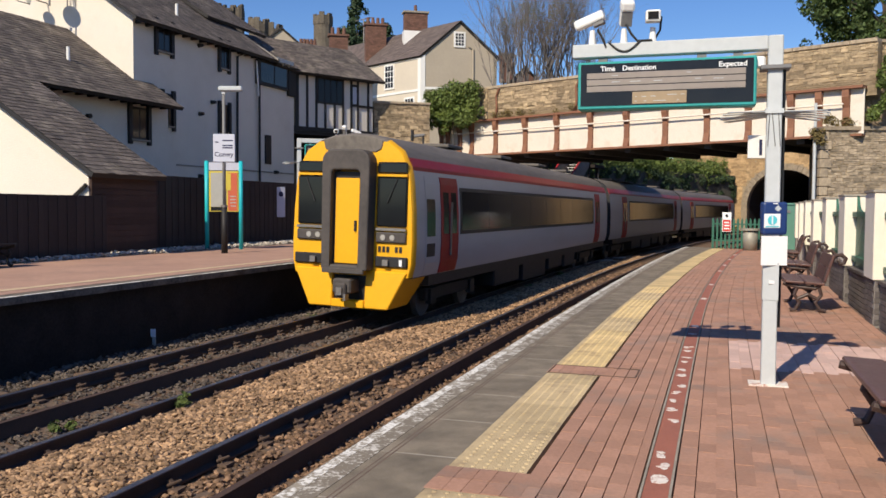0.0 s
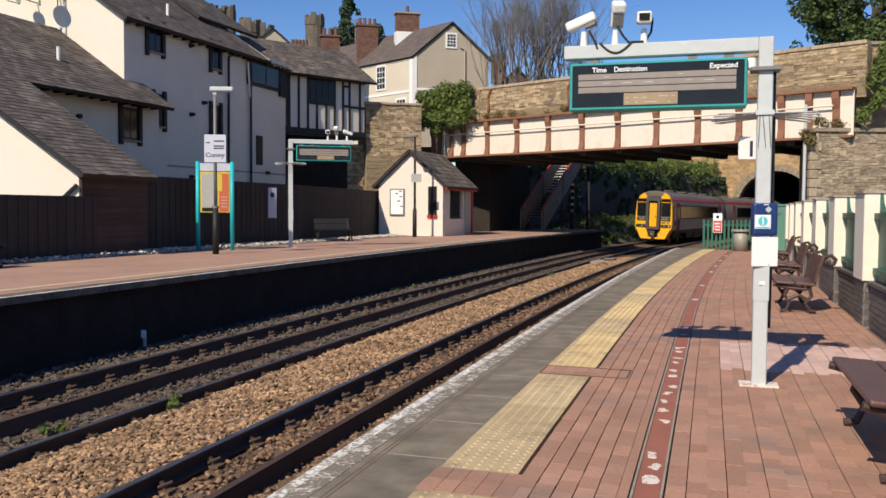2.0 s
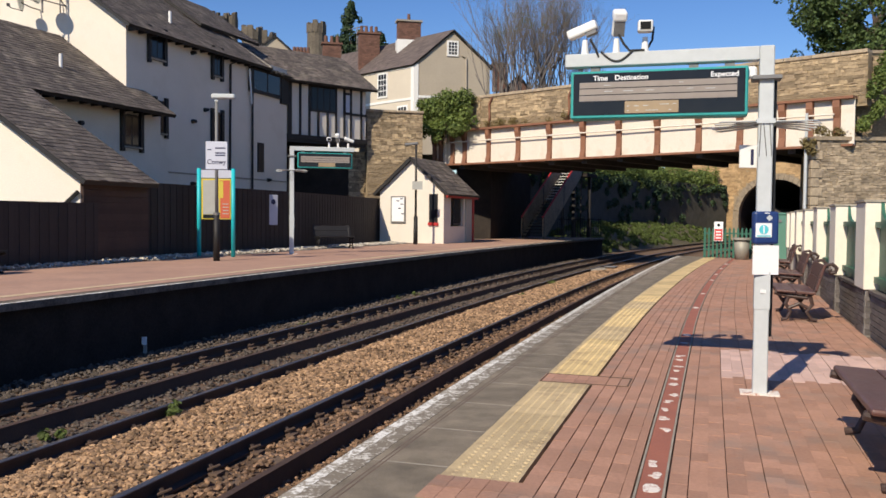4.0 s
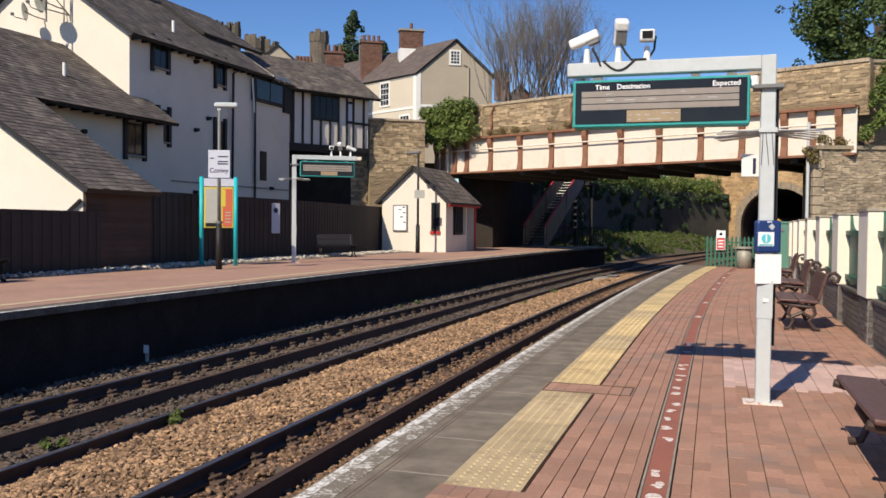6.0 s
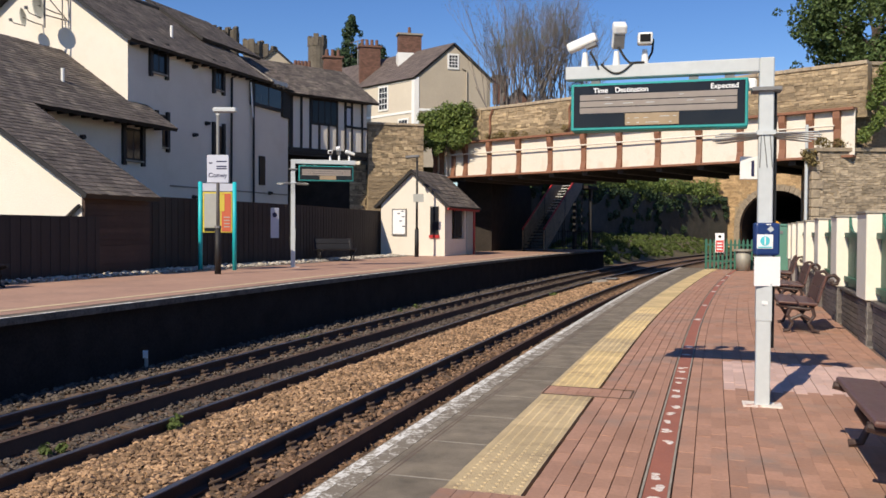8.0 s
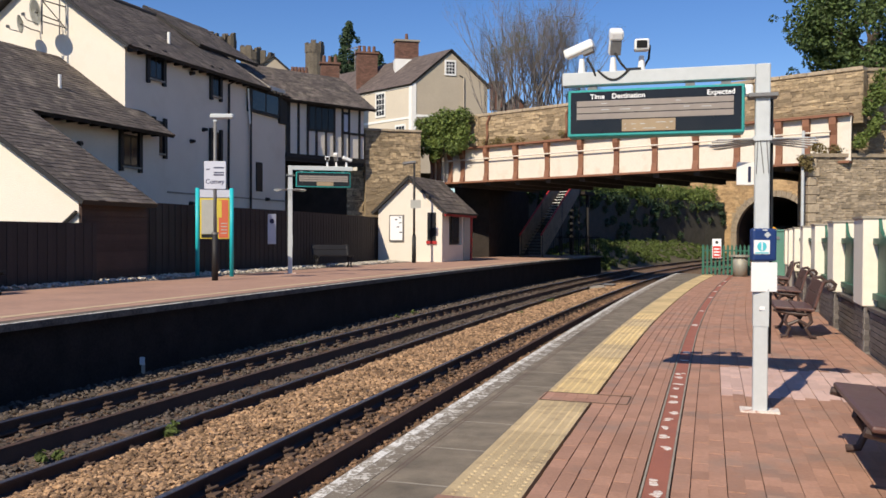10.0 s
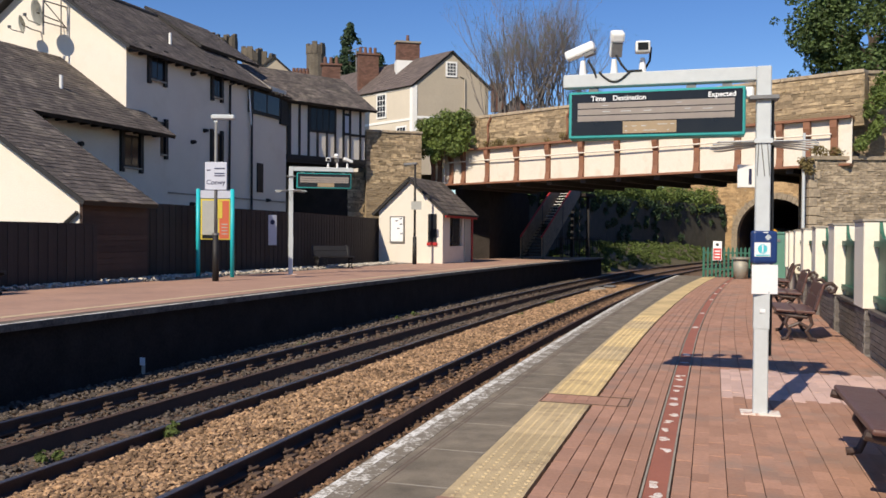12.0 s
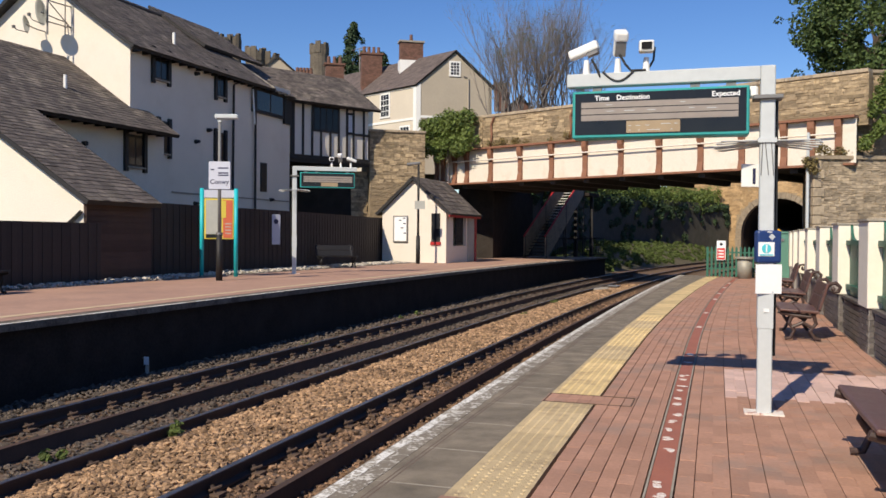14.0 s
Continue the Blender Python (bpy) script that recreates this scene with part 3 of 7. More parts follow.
            part("camera_housing", boxes((-0.065, 0.065, -0.12, 0.14, -0.045, 0.055)), "plastic_white", th, "white camera housing", bevel=0.015, seg=2, at=mm)
            part("camera_lens", boxes((-0.045, 0.045, -0.124, -0.1, -0.025, 0.04)), "black_gloss", th, at=mm)
    if detail:
        pts = [(-1.4 + 0.02 * i, -0.06, 3.0 - 0.09 * math.sin(math.pi * i / 14)) for i in range(15)]
        part("cable", tube(bmesh.new(), pts, 0.009), "cable", th)
        part("cable", tube(bmesh.new(), [(-1.5, -0.03, 3.12), (-1.45, -0.05, 3.03), (-1.42, -0.05, 2.95)], 0.011), "cable", th)
        part("cable", tube(bmesh.new(), [(-1.25, -0.03, 3.15), (-1.2, -0.05, 3.06), (-1.15, -0.05, 3.0), (-1.02, -0.05, 3.0)], 0.011), "cable", th)
        part("cable", tube(bmesh.new(), [(-0.95, 0.05, 3.22), (-0.96, 0.04, 3.1), (-1.0, 0, 3.02)], 0.01), "cable", th)
        part("bell_speaker", boxes((-0.16, -0.08, -0.05, 0.03, 2.72, 2.82)), "plastic_white", th, bevel=0.015)
    return th


build_post_display(on_line(-0.25, 8.06, 0.0, 1.0))


def build_help_point(m):
    hp = thing("help_point", m, "navy blue emergency help point with a white notice below", "help point")
    part("case", boxes((-0.105, 0.105, -0.09, 0.0, 1.3, 1.58)), "navy", hp, bevel=0.02, seg=2)
    lb = part("label_plate", boxes((-0.095, 0.04, -0.094, -0.088, 1.36, 1.48)), "paper", hp)
    part("label_mark", cyl(bmesh.new(), (-0.028, -0.0975, 1.425), (-0.028, -0.0935, 1.425), 0.04, n=20), "cyan_label", lb)
    part("label_stroke", boxes((-0.034, -0.022, -0.0995, -0.096, 1.392, 1.46)), "white_ink", lb)
    part("label_bar", boxes((-0.085, 0.03, -0.097, -0.093, 1.366, 1.376)), "cyan_label", lb)
    part("mark", boxes((-0.02, 0.02, -0.002, 0.002, -0.02, 0.02)), "steel_pale", hp, at=pose(0.02, -0.09, 1.525, 0, 45, 0))
    part("slot", boxes((-0.02, 0.02, -0.093, -0.088, 1.562, 1.57)), "paper", hp)
    part("notice", boxes((-0.108, 0.112, -0.075, -0.065, 1.04, 1.29)), "paper", hp, "white notice sheet")
    part("sticker", boxes((-0.035, 0.045, -0.07, -0.062, 0.88, 0.91)), "paper", hp)


build_help_point(on_line(-0.25, 8.06, 0.0, 17.0))


def build_number_plate(m):
    th = thing("platform_sign", m, "small white platform number one sign", "sign")
    part("panel", boxes((-0.15, 0.04, -0.01, 0.01, 1.96, 2.16)), "plastic_white", th, bevel=0.004)
    part("arm", boxes((-0.02, 0.0, 0.0, 0.12, 2.05, 2.07)), "steel_pale", th)
    front = Matrix(((1, 0, 0, 0), (0, 0, -1, 0), (0, 1, 0, 0), (0, 0, 0, 1)))
    text_mesh("1", 0.19, "ink", "numeral", th, Matrix.Translation((-0.09, -0.011, 1.99)) @ front)


build_number_plate(on_line(-0.13, 8.0, 0.0, 17.0))


def build_bench(m, group="benches on the near platform", board="bench_brown", iron="bench_iron", label="maroon slatted platform bench with scrolled cast-iron ends"):
    """Cast-iron scroll bench, seat towards -x (the track), back at +x, length along y."""
    th = thing("bench", m, label, "bench", group)
    w = 1.5
    part("seat_board", boxes((-0.5, -0.23, -w / 2, w / 2, 0.415, 0.455)), board, th, bevel=0.016, seg=2, at=pose(0, 0, 0, 0, 3, 0))
    part("seat_board", boxes((-0.222, 0.05, -w / 2, w / 2, 0.415, 0.455)), board, th, bevel=0.01, seg=2, at=pose(0, 0, 0, 0, 3, 0))
    part("back_board", boxes((-0.018, 0.018, -w / 2, w / 2, 0.0, 0.2)), board, th, bevel=0.01, seg=2, at=pose(0.07, 0, 0.47, 0, 16, 0))
    part("back_board", boxes((-0.018, 0.018, -w / 2, w / 2, 0.208, 0.4)), board, th, bevel=0.01, seg=2, at=pose(0.07, 0, 0.47, 0, 16, 0))
    for y in (-w / 2 + 0.08, w / 2 - 0.08):
        pts = [(-0.5, 0.43), (-0.3, 0.38), (-0.05, 0.36), (0.06, 0.45), (0.1, 0.6), (0.14, 0.74), (0.2, 0.85), (0.29, 0.87), (0.35, 0.81), (0.325, 0.745), (0.265, 0.74), (0.25, 0.78), (0.28, 0.8)]
        fr = part("end_frame", tube(bmesh.new(), [(x, y, z) for x, z in pts], 0.03, 8), iron, th)
        for pt in ([(-0.3, 0.38), (-0.34, 0.26), (-0.27, 0.15), (-0.32, 0.04), (-0.4, 0.0)], [(0.0, 0.38), (0.03, 0.26), (-0.05, 0.15), (0.02, 0.04), (0.1, 0.0)], [(-0.3, 0.2), (-0.15, 0.27), (-0.02, 0.2)]):
            part("leg", tube(bmesh.new(), [(x, y, max(z, 0.028)) for x, z in pt], 0.028, 8), iron, fr)
    return th


bench = build_bench(on_line(6.35, 9.02))
for s, o in ((11.0, 9.2), (16.5, 9.3)):
    copy_thing(bench, on_line(s, o))
copy_thing(bench, on_line(-2.25, 8.96))


def build_near_wall():
    """White piers on a brick plinth with green boarded panels between."""
    wall = thing("boundary_wall", pose(0, 0, 0), "cream piers on dark brick with green panels between them", "wall", kind="structure")
    s = -17.76
    brick = boxes((-0.1075, 0.1075, -0.01, 0.012, 0, 0.065))
    brick = mesh_of("brick", brick, "brick_blue")
    i = 0
    while s < 27:
        m = on_line(s + 0.4, 9.7)
        p = part("pier", boxes((-0.16, 0.16, -0.4, 0.4, 0.6, 1.76)), "white_pillar", wall, "cream painted pier", bevel=0.01, at=m)
        part("pier_cap", boxes((-0.18, 0.18, -0.42, 0.42, 1.76, 1.79)), "coping", wall, at=m)
        part("plinth", boxes((-0.13, 0.13, -0.36, 0.36, -0.04, 0.6)), "mortar_grey", wall, at=m)
        near = 0 < s < 16
        if near:
            for r in range(8):
                z = 0.004 + r * 0.0745
                # face towards the camera and face towards the track
                n = 1 if r % 2 else 2
                for k in range(n):
                    x = (-0.065 + 0.13 * k) if n == 2 else 0.0
                    piece("brick", brick, wall, m @ pose(x, -0.362, z) @ Matrix.Diagonal((0.56 if n == 2 else 1.12, 1, 1, 1)))
                for k in range(3):
                    y = -0.24 + 0.24 * k + (0.06 if r % 2 else -0.03)
                    piece("brick", brick, wall, m @ pose(-0.132, max(-0.25, min(0.25, y)), z, 0, 0, -90))
        a, b = s + 0.8, s + 3.16
        part("dwarf_wall", sweep(bmesh.new(), [(9.64, -0.04), (9.86, -0.04), (9.86, 0.56), (9.64, 0.56)], a - 0.05, b + 0.05, 0.8, True), "mortar_grey", wall)
        if near:
            for r in range(7):
                z = 0.004 + r * 0.0765
                t = a + 0.1 + (0.11 if r % 2 else 0)
                while t < b - 0.05:
                    piece("brick", brick, wall, on_line(t, 9.638, z, -90))
                    t += 0.227
        part("coping", sweep(bmesh.new(), [(9.6, 0.56), (9.9, 0.56), (9.9, 0.6), (9.6, 0.6)], a, b, 0.8, True), "brick_blue", wall)
        pan = part("panel", sweep(bmesh.new(), [(9.72, 0.6), (9.77, 0.6), (9.77, 1.5), (9.72, 1.5)], a, b, 0.8, True), "green_paint", wall, "dark green boarded panel")
        part("panel_rail", sweep(bmesh.new(), [(9.66, 1.42), (9.72, 1.42), (9.72, 1.5), (9.66, 1.5)], a, b, 0.8, True), "green_paint", pan)
        part("panel_rail", sweep(bmesh.new(), [(9.66, 0.7), (9.72, 0.7), (9.72, 0.78), (9.66, 0.78)], a, b, 0.8, True), "green_paint", pan)
        for e, sg in ((a, 1), (b, -1)):
            bm = bmesh.new()
            prism(bm, [(0, 1.5), (sg * 0.5, 1.5), (sg * 0.25, 1.54), (sg * 0.1, 1.62), (0, 1.76)], "x", -0.02, 0.02)
            part("bracket", bm, "green_paint", pan, at=on_line(e, 9.745))
        s += 3.16
        i += 1


build_near_wall()


def build_end_fence():
    f = thing("palisade_fence", on_line(28.0, 6.8, 0, -4), "dark green palisade fence closing the platform end", "fence")
    for z in (0.3, 0.95):
        part("rail", boxes((-0.2, 3.5, 0, 0.04, z, z + 0.06)), "green_paint", f)
    for i in range(24):
        x = -0.18 + i * 0.157
        bm = prism(bmesh.new(), [(x - 0.04, 0.02), (x + 0.04, 0.02), (x + 0.04, 1.14), (x, 1.23), (x - 0.04, 1.14)], "y", -0.03, -0.005)
        part("pale", bm, "green_paint", f)
    for x in (-0.2, 1.7, 3.5):
        part("post", boxes((x - 0.04, x + 0.04, 0.04, 0.12, -0.03, 1.2)), "green_paint", f)
    sg = thing("warning_sign", on_line(27.9, 7.14, 0), "white and red trespass warning sign on the fence", "sign")
    part("panel", boxes((-0.17, 0.17, -0.07, -0.04, 0.68, 1.45)), "paper", sg)
    part("red_panel", boxes((-0.15, 0.15, -0.078, -0.068, 0.7, 1.16)), "sign_red", sg)
    part("pictogram", cyl(bmesh.new(), (0, -0.072, 1.31), (0, -0.078, 1.31), 0.06, n=16), "black_gloss", sg)
    for i in range(3):
        part("text_bar", boxes((-0.1, 0.1, -0.082, -0.077, 0.78 + i * 0.12, 0.83 + i * 0.12)), "paper", sg)
    b = thing("litter_bin", on_line(27.0, 8.05, 0), "round galvanised litter bin", "bin")
    part("drum", cyl(bmesh.new(), (0, 0, 0), (0, 0, 0.78), 0.26, 0.29, 20), "bin", b, smooth=True)
    part("rim", cyl(bmesh.new(), (0, 0, 0.76), (0, 0, 0.84), 0.37, 0.37, 20), "bin", b)
    g = thing("equipment_cabinet", on_line(25.6, 9.3, 0), "grey-green painted metal equipment cabinet", "cabinet")
    part("body", boxes((-0.3, 0.62, -0.25, 0.6, 0, 1.72)), "green_box", g, bevel=0.02)
    part("lid", boxes((-0.34, 0.66, -0.29, 0.64, 1.72, 1.8)), "green_box", g, bevel=0.02)
    part("lock", boxes((-0.05, 0.12, -0.29, -0.24, 1.45, 1.55)), "plastic_grey", g)


build_end_fence()


# ---- far platform furniture ----
def front_axes():
    return Matrix(((1, 0, 0, 0), (0, 0, -1, 0), (0, 1, 0, 0), (0, 0, 0, 1)))


def build_far_furniture():
    build_post_display(pose(-4.71, 26.8, FAR_Z, 0, 0, 12) @ Matrix.Diagonal((-1, 1, 1, 1)) @ Matrix.Diagonal((1.14, 1.14, 1.14, 1)), detail=False)
    # station name sign on two turquoise posts
    ns = thing("poster_board", pose(-6.50, 24.55, FAR_Z, 0, 0, 8) @ Matrix.Diagonal((0.925, 0.925, 0.925, 1)), "yellow-framed timetable board between two turquoise posts", "notice board")
    for x in (-0.52, 0.52):
        part("post", cyl(bmesh.new(), (x, 0, 0), (x, 0, 2.77), 0.065, n=14), "cyan_pole", ns, smooth=True)
    part("header", boxes((-0.45, 0.46, -0.02, 0.02, 2.48, 2.72)), "sign_pale", ns)
    fr = part("board_frame", boxes((-0.44, 0.46, -0.05, 0.02, 1.18, 2.45)), "yellow_frame", ns, "yellow board frame", bevel=0.01)
    part("poster", boxes((-0.39, 0.08, -0.06, -0.045, 1.34, 2.4)), "poster_grey", fr, "grey timetable poster")
    part("poster_foot", boxes((-0.39, 0.08, -0.061, -0.046, 1.22, 1.33)), "black_gloss", fr)
    part("poster", boxes((0.13, 0.42, -0.06, -0.045, 1.22, 2.4)), "poster_red", fr, "orange-red poster")
    part("poster", boxes((0.02, 0.22, -0.066, -0.05, 1.85, 2.38)), "yellow_frame", fr, "yellow hazard notice")
    for i in range(4):
        part("text_bar", boxes((0.2, 0.38, -0.064, -0.058, 1.35 + i * 0.1, 1.38 + i * 0.1)), "poster_grey", fr)
    # lamp with the name plate
    lp = thing("platform_lamp", pose(-5.93, 22.44, FAR_Z, 0, 0, 0), "black lamp post with a pale name plate and flat lantern", "lamp post", "platform lamps")
    part("base", cyl(bmesh.new(), (0, 0, 0), (0, 0, 1.25), 0.085, 0.075, 14), "black_wood", lp, smooth=True)
    part("shaft", cyl(bmesh.new(), (0, 0, 1.25), (0, 0, 4.25), 0.045, 0.04, 12), "plastic_grey", lp, smooth=True)
    part("collar", cyl(bmesh.new(), (0, 0, 1.22), (0, 0, 1.28), 0.09, n=14), "steel", lp)
    part("lantern", boxes((-0.12, 0.5, -0.1, 0.1, 4.27, 4.4)), "steel_pale", lp, "flat pale lantern", bevel=0.03)
    part("neck", boxes((-0.05, 0.05, -0.04, 0.04, 4.2, 4.3)), "steel_pale", lp)
    pl = part("name_plate", boxes((-0.27, 0.3, -0.07, -0.05, 2.42, 3.15)), "sign_pale", lp, "pale station name plate", bevel=0.004)
    text_mesh("Conwy", 0.17, "ink", "lettering", pl, Matrix.Translation((0.015, -0.072, 2.56)) @ front_axes(), "CENTER")
    for x0, x1, z in ((-0.02, 0.25, 2.96), (-0.02, 0.25, 2.83), (-0.02, 0.25, 2.77)):
        part("text_bar", boxes((x0, x1, -0.073, -0.069, z, z + 0.035)), "ink", pl)
    part("arrow", boxes((-0.22, -0.12, -0.073, -0.069, 2.92, 2.95)), "ink", pl)
    # lamp by the shelter
    l2 = thing("platform_lamp", pose(-1.13, 38.0, FAR_Z, 0, 0, 0), "tall black lamp post with a small flat lantern and name plate", "lamp post", "platform lamps")
    part("base", cyl(bmesh.new(), (0, 0, 0), (0, 0, 1.25), 0.1, 0.09, 14), "black_wood", l2, smooth=True)
    part("shaft", cyl(bmesh.new(), (0, 0, 1.25), (0, 0, 4.45), 0.055, 0.05, 12), "black_wood", l2, smooth=True)
    part("lantern", boxes((-0.05, 0.55, -0.1, 0.1, 4.42, 4.54)), "plastic_grey", l2, bevel=0.03, at=pose(0, 0, 0, 0, -6, 0))
    part("name_plate", boxes((-0.16, 0.3, -0.08, -0.06, 2.45, 2.82)), "poster_grey", l2)
    # far benches
    far_bench = build_bench(on_line(21.0, -6.45, FAR_Z, 138), "benches on the far platform", "black_wood", "black_wood", "black platform bench with cast-iron ends on red paving")
    copy_thing(far_bench, on_line(4.6, -6.2, FAR_Z, 180))


build_far_furniture()


def build_far_fence():
    f = thing("board_fence", pose(0, 0, 0), "dark brown close-boarded fence behind the far platform", "fence", kind="structure")
    me = {}
    for i, h in enumerate((1.48, 1.55, 2.1)):
        me[h] = mesh_of("board", boxes((-0.012, 0.012, -0.07, 0.07, 0, h)), "fence_dark")
    s = -29.5
    k = 0
    while s < 29.5:
        h = 1.48 if s < 9.2 else 2.1
        piece("board", me[h], f, on_line(s, (-6.78 if s < 9.0 else -7.35 - 1.1 * max(0.0, s - 20) / 9.3) + 0.012 * (k % 2), FAR_Z, 0 if s < 20 else 6.8))
        s += 0.142
        k += 1
    for z in (0.3, 1.2):
        part("rail", sweep(bmesh.new(), [(-7.45, FAR_Z + z), (-7.37, FAR_Z + z), (-7.37, FAR_Z + z + 0.1), (-7.45, FAR_Z + z + 0.1)], 12.0, 20.0, 1.0, True), "fence_dark", f)
    g = sweep(bmesh.new(), [(-6.36, 0.2), (-6.36, 0.318), (-6.43, 0.318), (-6.43, 0.2)], -30, 29, 1.0, True)
    tagged(part("kerb", g, "coping"), "low pale kerb along the gravel strip", "kerb", kind="structure")
    g = sweep(bmesh.new(), [(-6.43, 0.2), (-6.43, 0.309), (-9.5, 0.32), (-9.5, 0.0)], -30, 60, 1.0, True)
    tagged(part("gravel_bed", g, "ballast_grey"), "grey gravel strip before the fence", "gravel", kind="structure")
    sg = thing("notice", on_line(18.1, -7.28, FAR_Z, 62), "pale narrow notice on the dark fence", "notice")
    part("panel", boxes((-0.17, 0.17, -0.02, 0.02, 0.9, 1.95)), "sign_pale", sg)
    part("mark", cyl(bmesh.new(), (0, -0.022, 1.7), (0, -0.026, 1.7), 0.09, n=16), "ink", sg)


build_far_fence()


# ---- houses behind the far platform ----
HOUSE = pose(-11.1, 30.0, 0, 0, 0, -20)


def slates(bm, origin, along, up, length, rise, row=0.2, width=0.24, seed=1):
    """Overlapping slates on a roof plane: origin at the eave's near end, unit vectors along the eave and up the slope."""
    rnd = random.Random(seed)
    origin, along, up = Vector(origin), Vector(along), Vector(up)
    nrm = along.cross(up).normalized()
    if nrm.z < 0:
        nrm = -nrm
    r = 0
    v = 0.0
    while v < rise - 0.02:
        u = -width * (r % 2) * 0.5
        v1 = min(rise, v + row + 0.03)
        while u < length - 0.01:
            a, b = max(0, u + 0.004), min(length, u + width - 0.004)
            if b - a > 0.03:
                lift = 0.013 + rnd.uniform(0, 0.01)
                j = rnd.uniform(-0.03, 0.02)
                p = [origin + along * a + up * (v + j) + nrm * lift, origin + along * b + up * (v + j) + nrm * lift,
                     origin + along * b + up * v1 + nrm * 0.004, origin + along * a + up * v1 + nrm * 0.004]
                q = [c.copy() for c in p[:2]]
                vs = [bm.verts.new(c) for c in p]
                lo = [bm.verts.new(c - nrm * 0.016) for c in q]
                bm.faces.new(vs)
                bm.faces.new((lo[0], lo[1], vs[1], vs[0]))
            u += width
        v += row
        r += 1
    return bm


def roof_slope(parent, eave_a, eave_b, top_a, thick=0.12, mat="slate", seed=1, row=0.2, width=0.24, skew=False):
    """A slate roof plane from an eave line (a to b) up to a ridge parallel to it through top_a."""
    a, b, t = Vector(eave_a), Vector(eave_b), Vector(top_a)
    along = (b - a).normalized()
    upv = t - a
    if not skew:
        upv -= along * upv.dot(along)
    nrm = along.cross(upv).normalized()
    if nrm.z < 0:
        nrm = -nrm
    bm = bmesh.new()
    c = [a, b, b + upv, a + upv]
    hi = [bm.verts.new(q) for q in c]
    lo = [bm.verts.new(q - nrm * thick) for q in c]
    bm.faces.new(hi)
    bm.faces.new(lo[::-1])
    for i in range(4):
        bm.faces.new((hi[i], lo[i], lo[(i + 1) % 4], hi[(i + 1) % 4]))
    bmesh.ops.recalc_face_normals(bm, faces=bm.faces)
    rf = part("roof", bm, "black_wood", parent)
    o = part("slating", slates(bmesh.new(), a, along, upv.normalized(), (b - a).length, upv.length, row, width, seed), mat, rf, "weathered brown-grey slates")
    o["kind"] = "stuff"
    return rf


def opening_window(parent, x, y, w, z0, z1, face="x", tilt=0.0):
    """A dark-framed casement with tall black shutter boards, on a wall facing +x."""
    win = part("window", boxes((x - 0.05, x + 0.03, y, y + w, z0, z1)), "black_wood", parent, "dark stained casement window")
    part("pane", boxes((x + 0.03, x + 0.036, y + 0.06, y + w / 2 - 0.03, z0 + 0.07, z1 - 0.07)), "glass_dark", win)
    part("pane", boxes((x + 0.03, x + 0.036, y + w / 2 + 0.03, y + w - 0.06, z0 + 0.07, z1 - 0.07)), "glass_dark", win)
    for yy in (y - 0.1, y + w - 0.06):
        part("side_board", boxes((x, x + 0.1, yy, yy + 0.16, z0 - 0.18, z1 + 0.12)), "black_wood", win)
    part("sill", boxes((x, x + 0.12, y, y + w, z0 - 0.06, z0)), "coping", win)
    return win


def gable_wall(parent, x0, x1, z0, ze0, ze1, xr, zr, y0, y1, mat, name="gable_wall"):
    bm = bmesh.new()
    prism(bm, [(x0, z0), (x1, z0), (x1, ze1), (xr, zr), (x0, ze0)], "y", y0, y1)
    return part(name, bm, mat, parent)


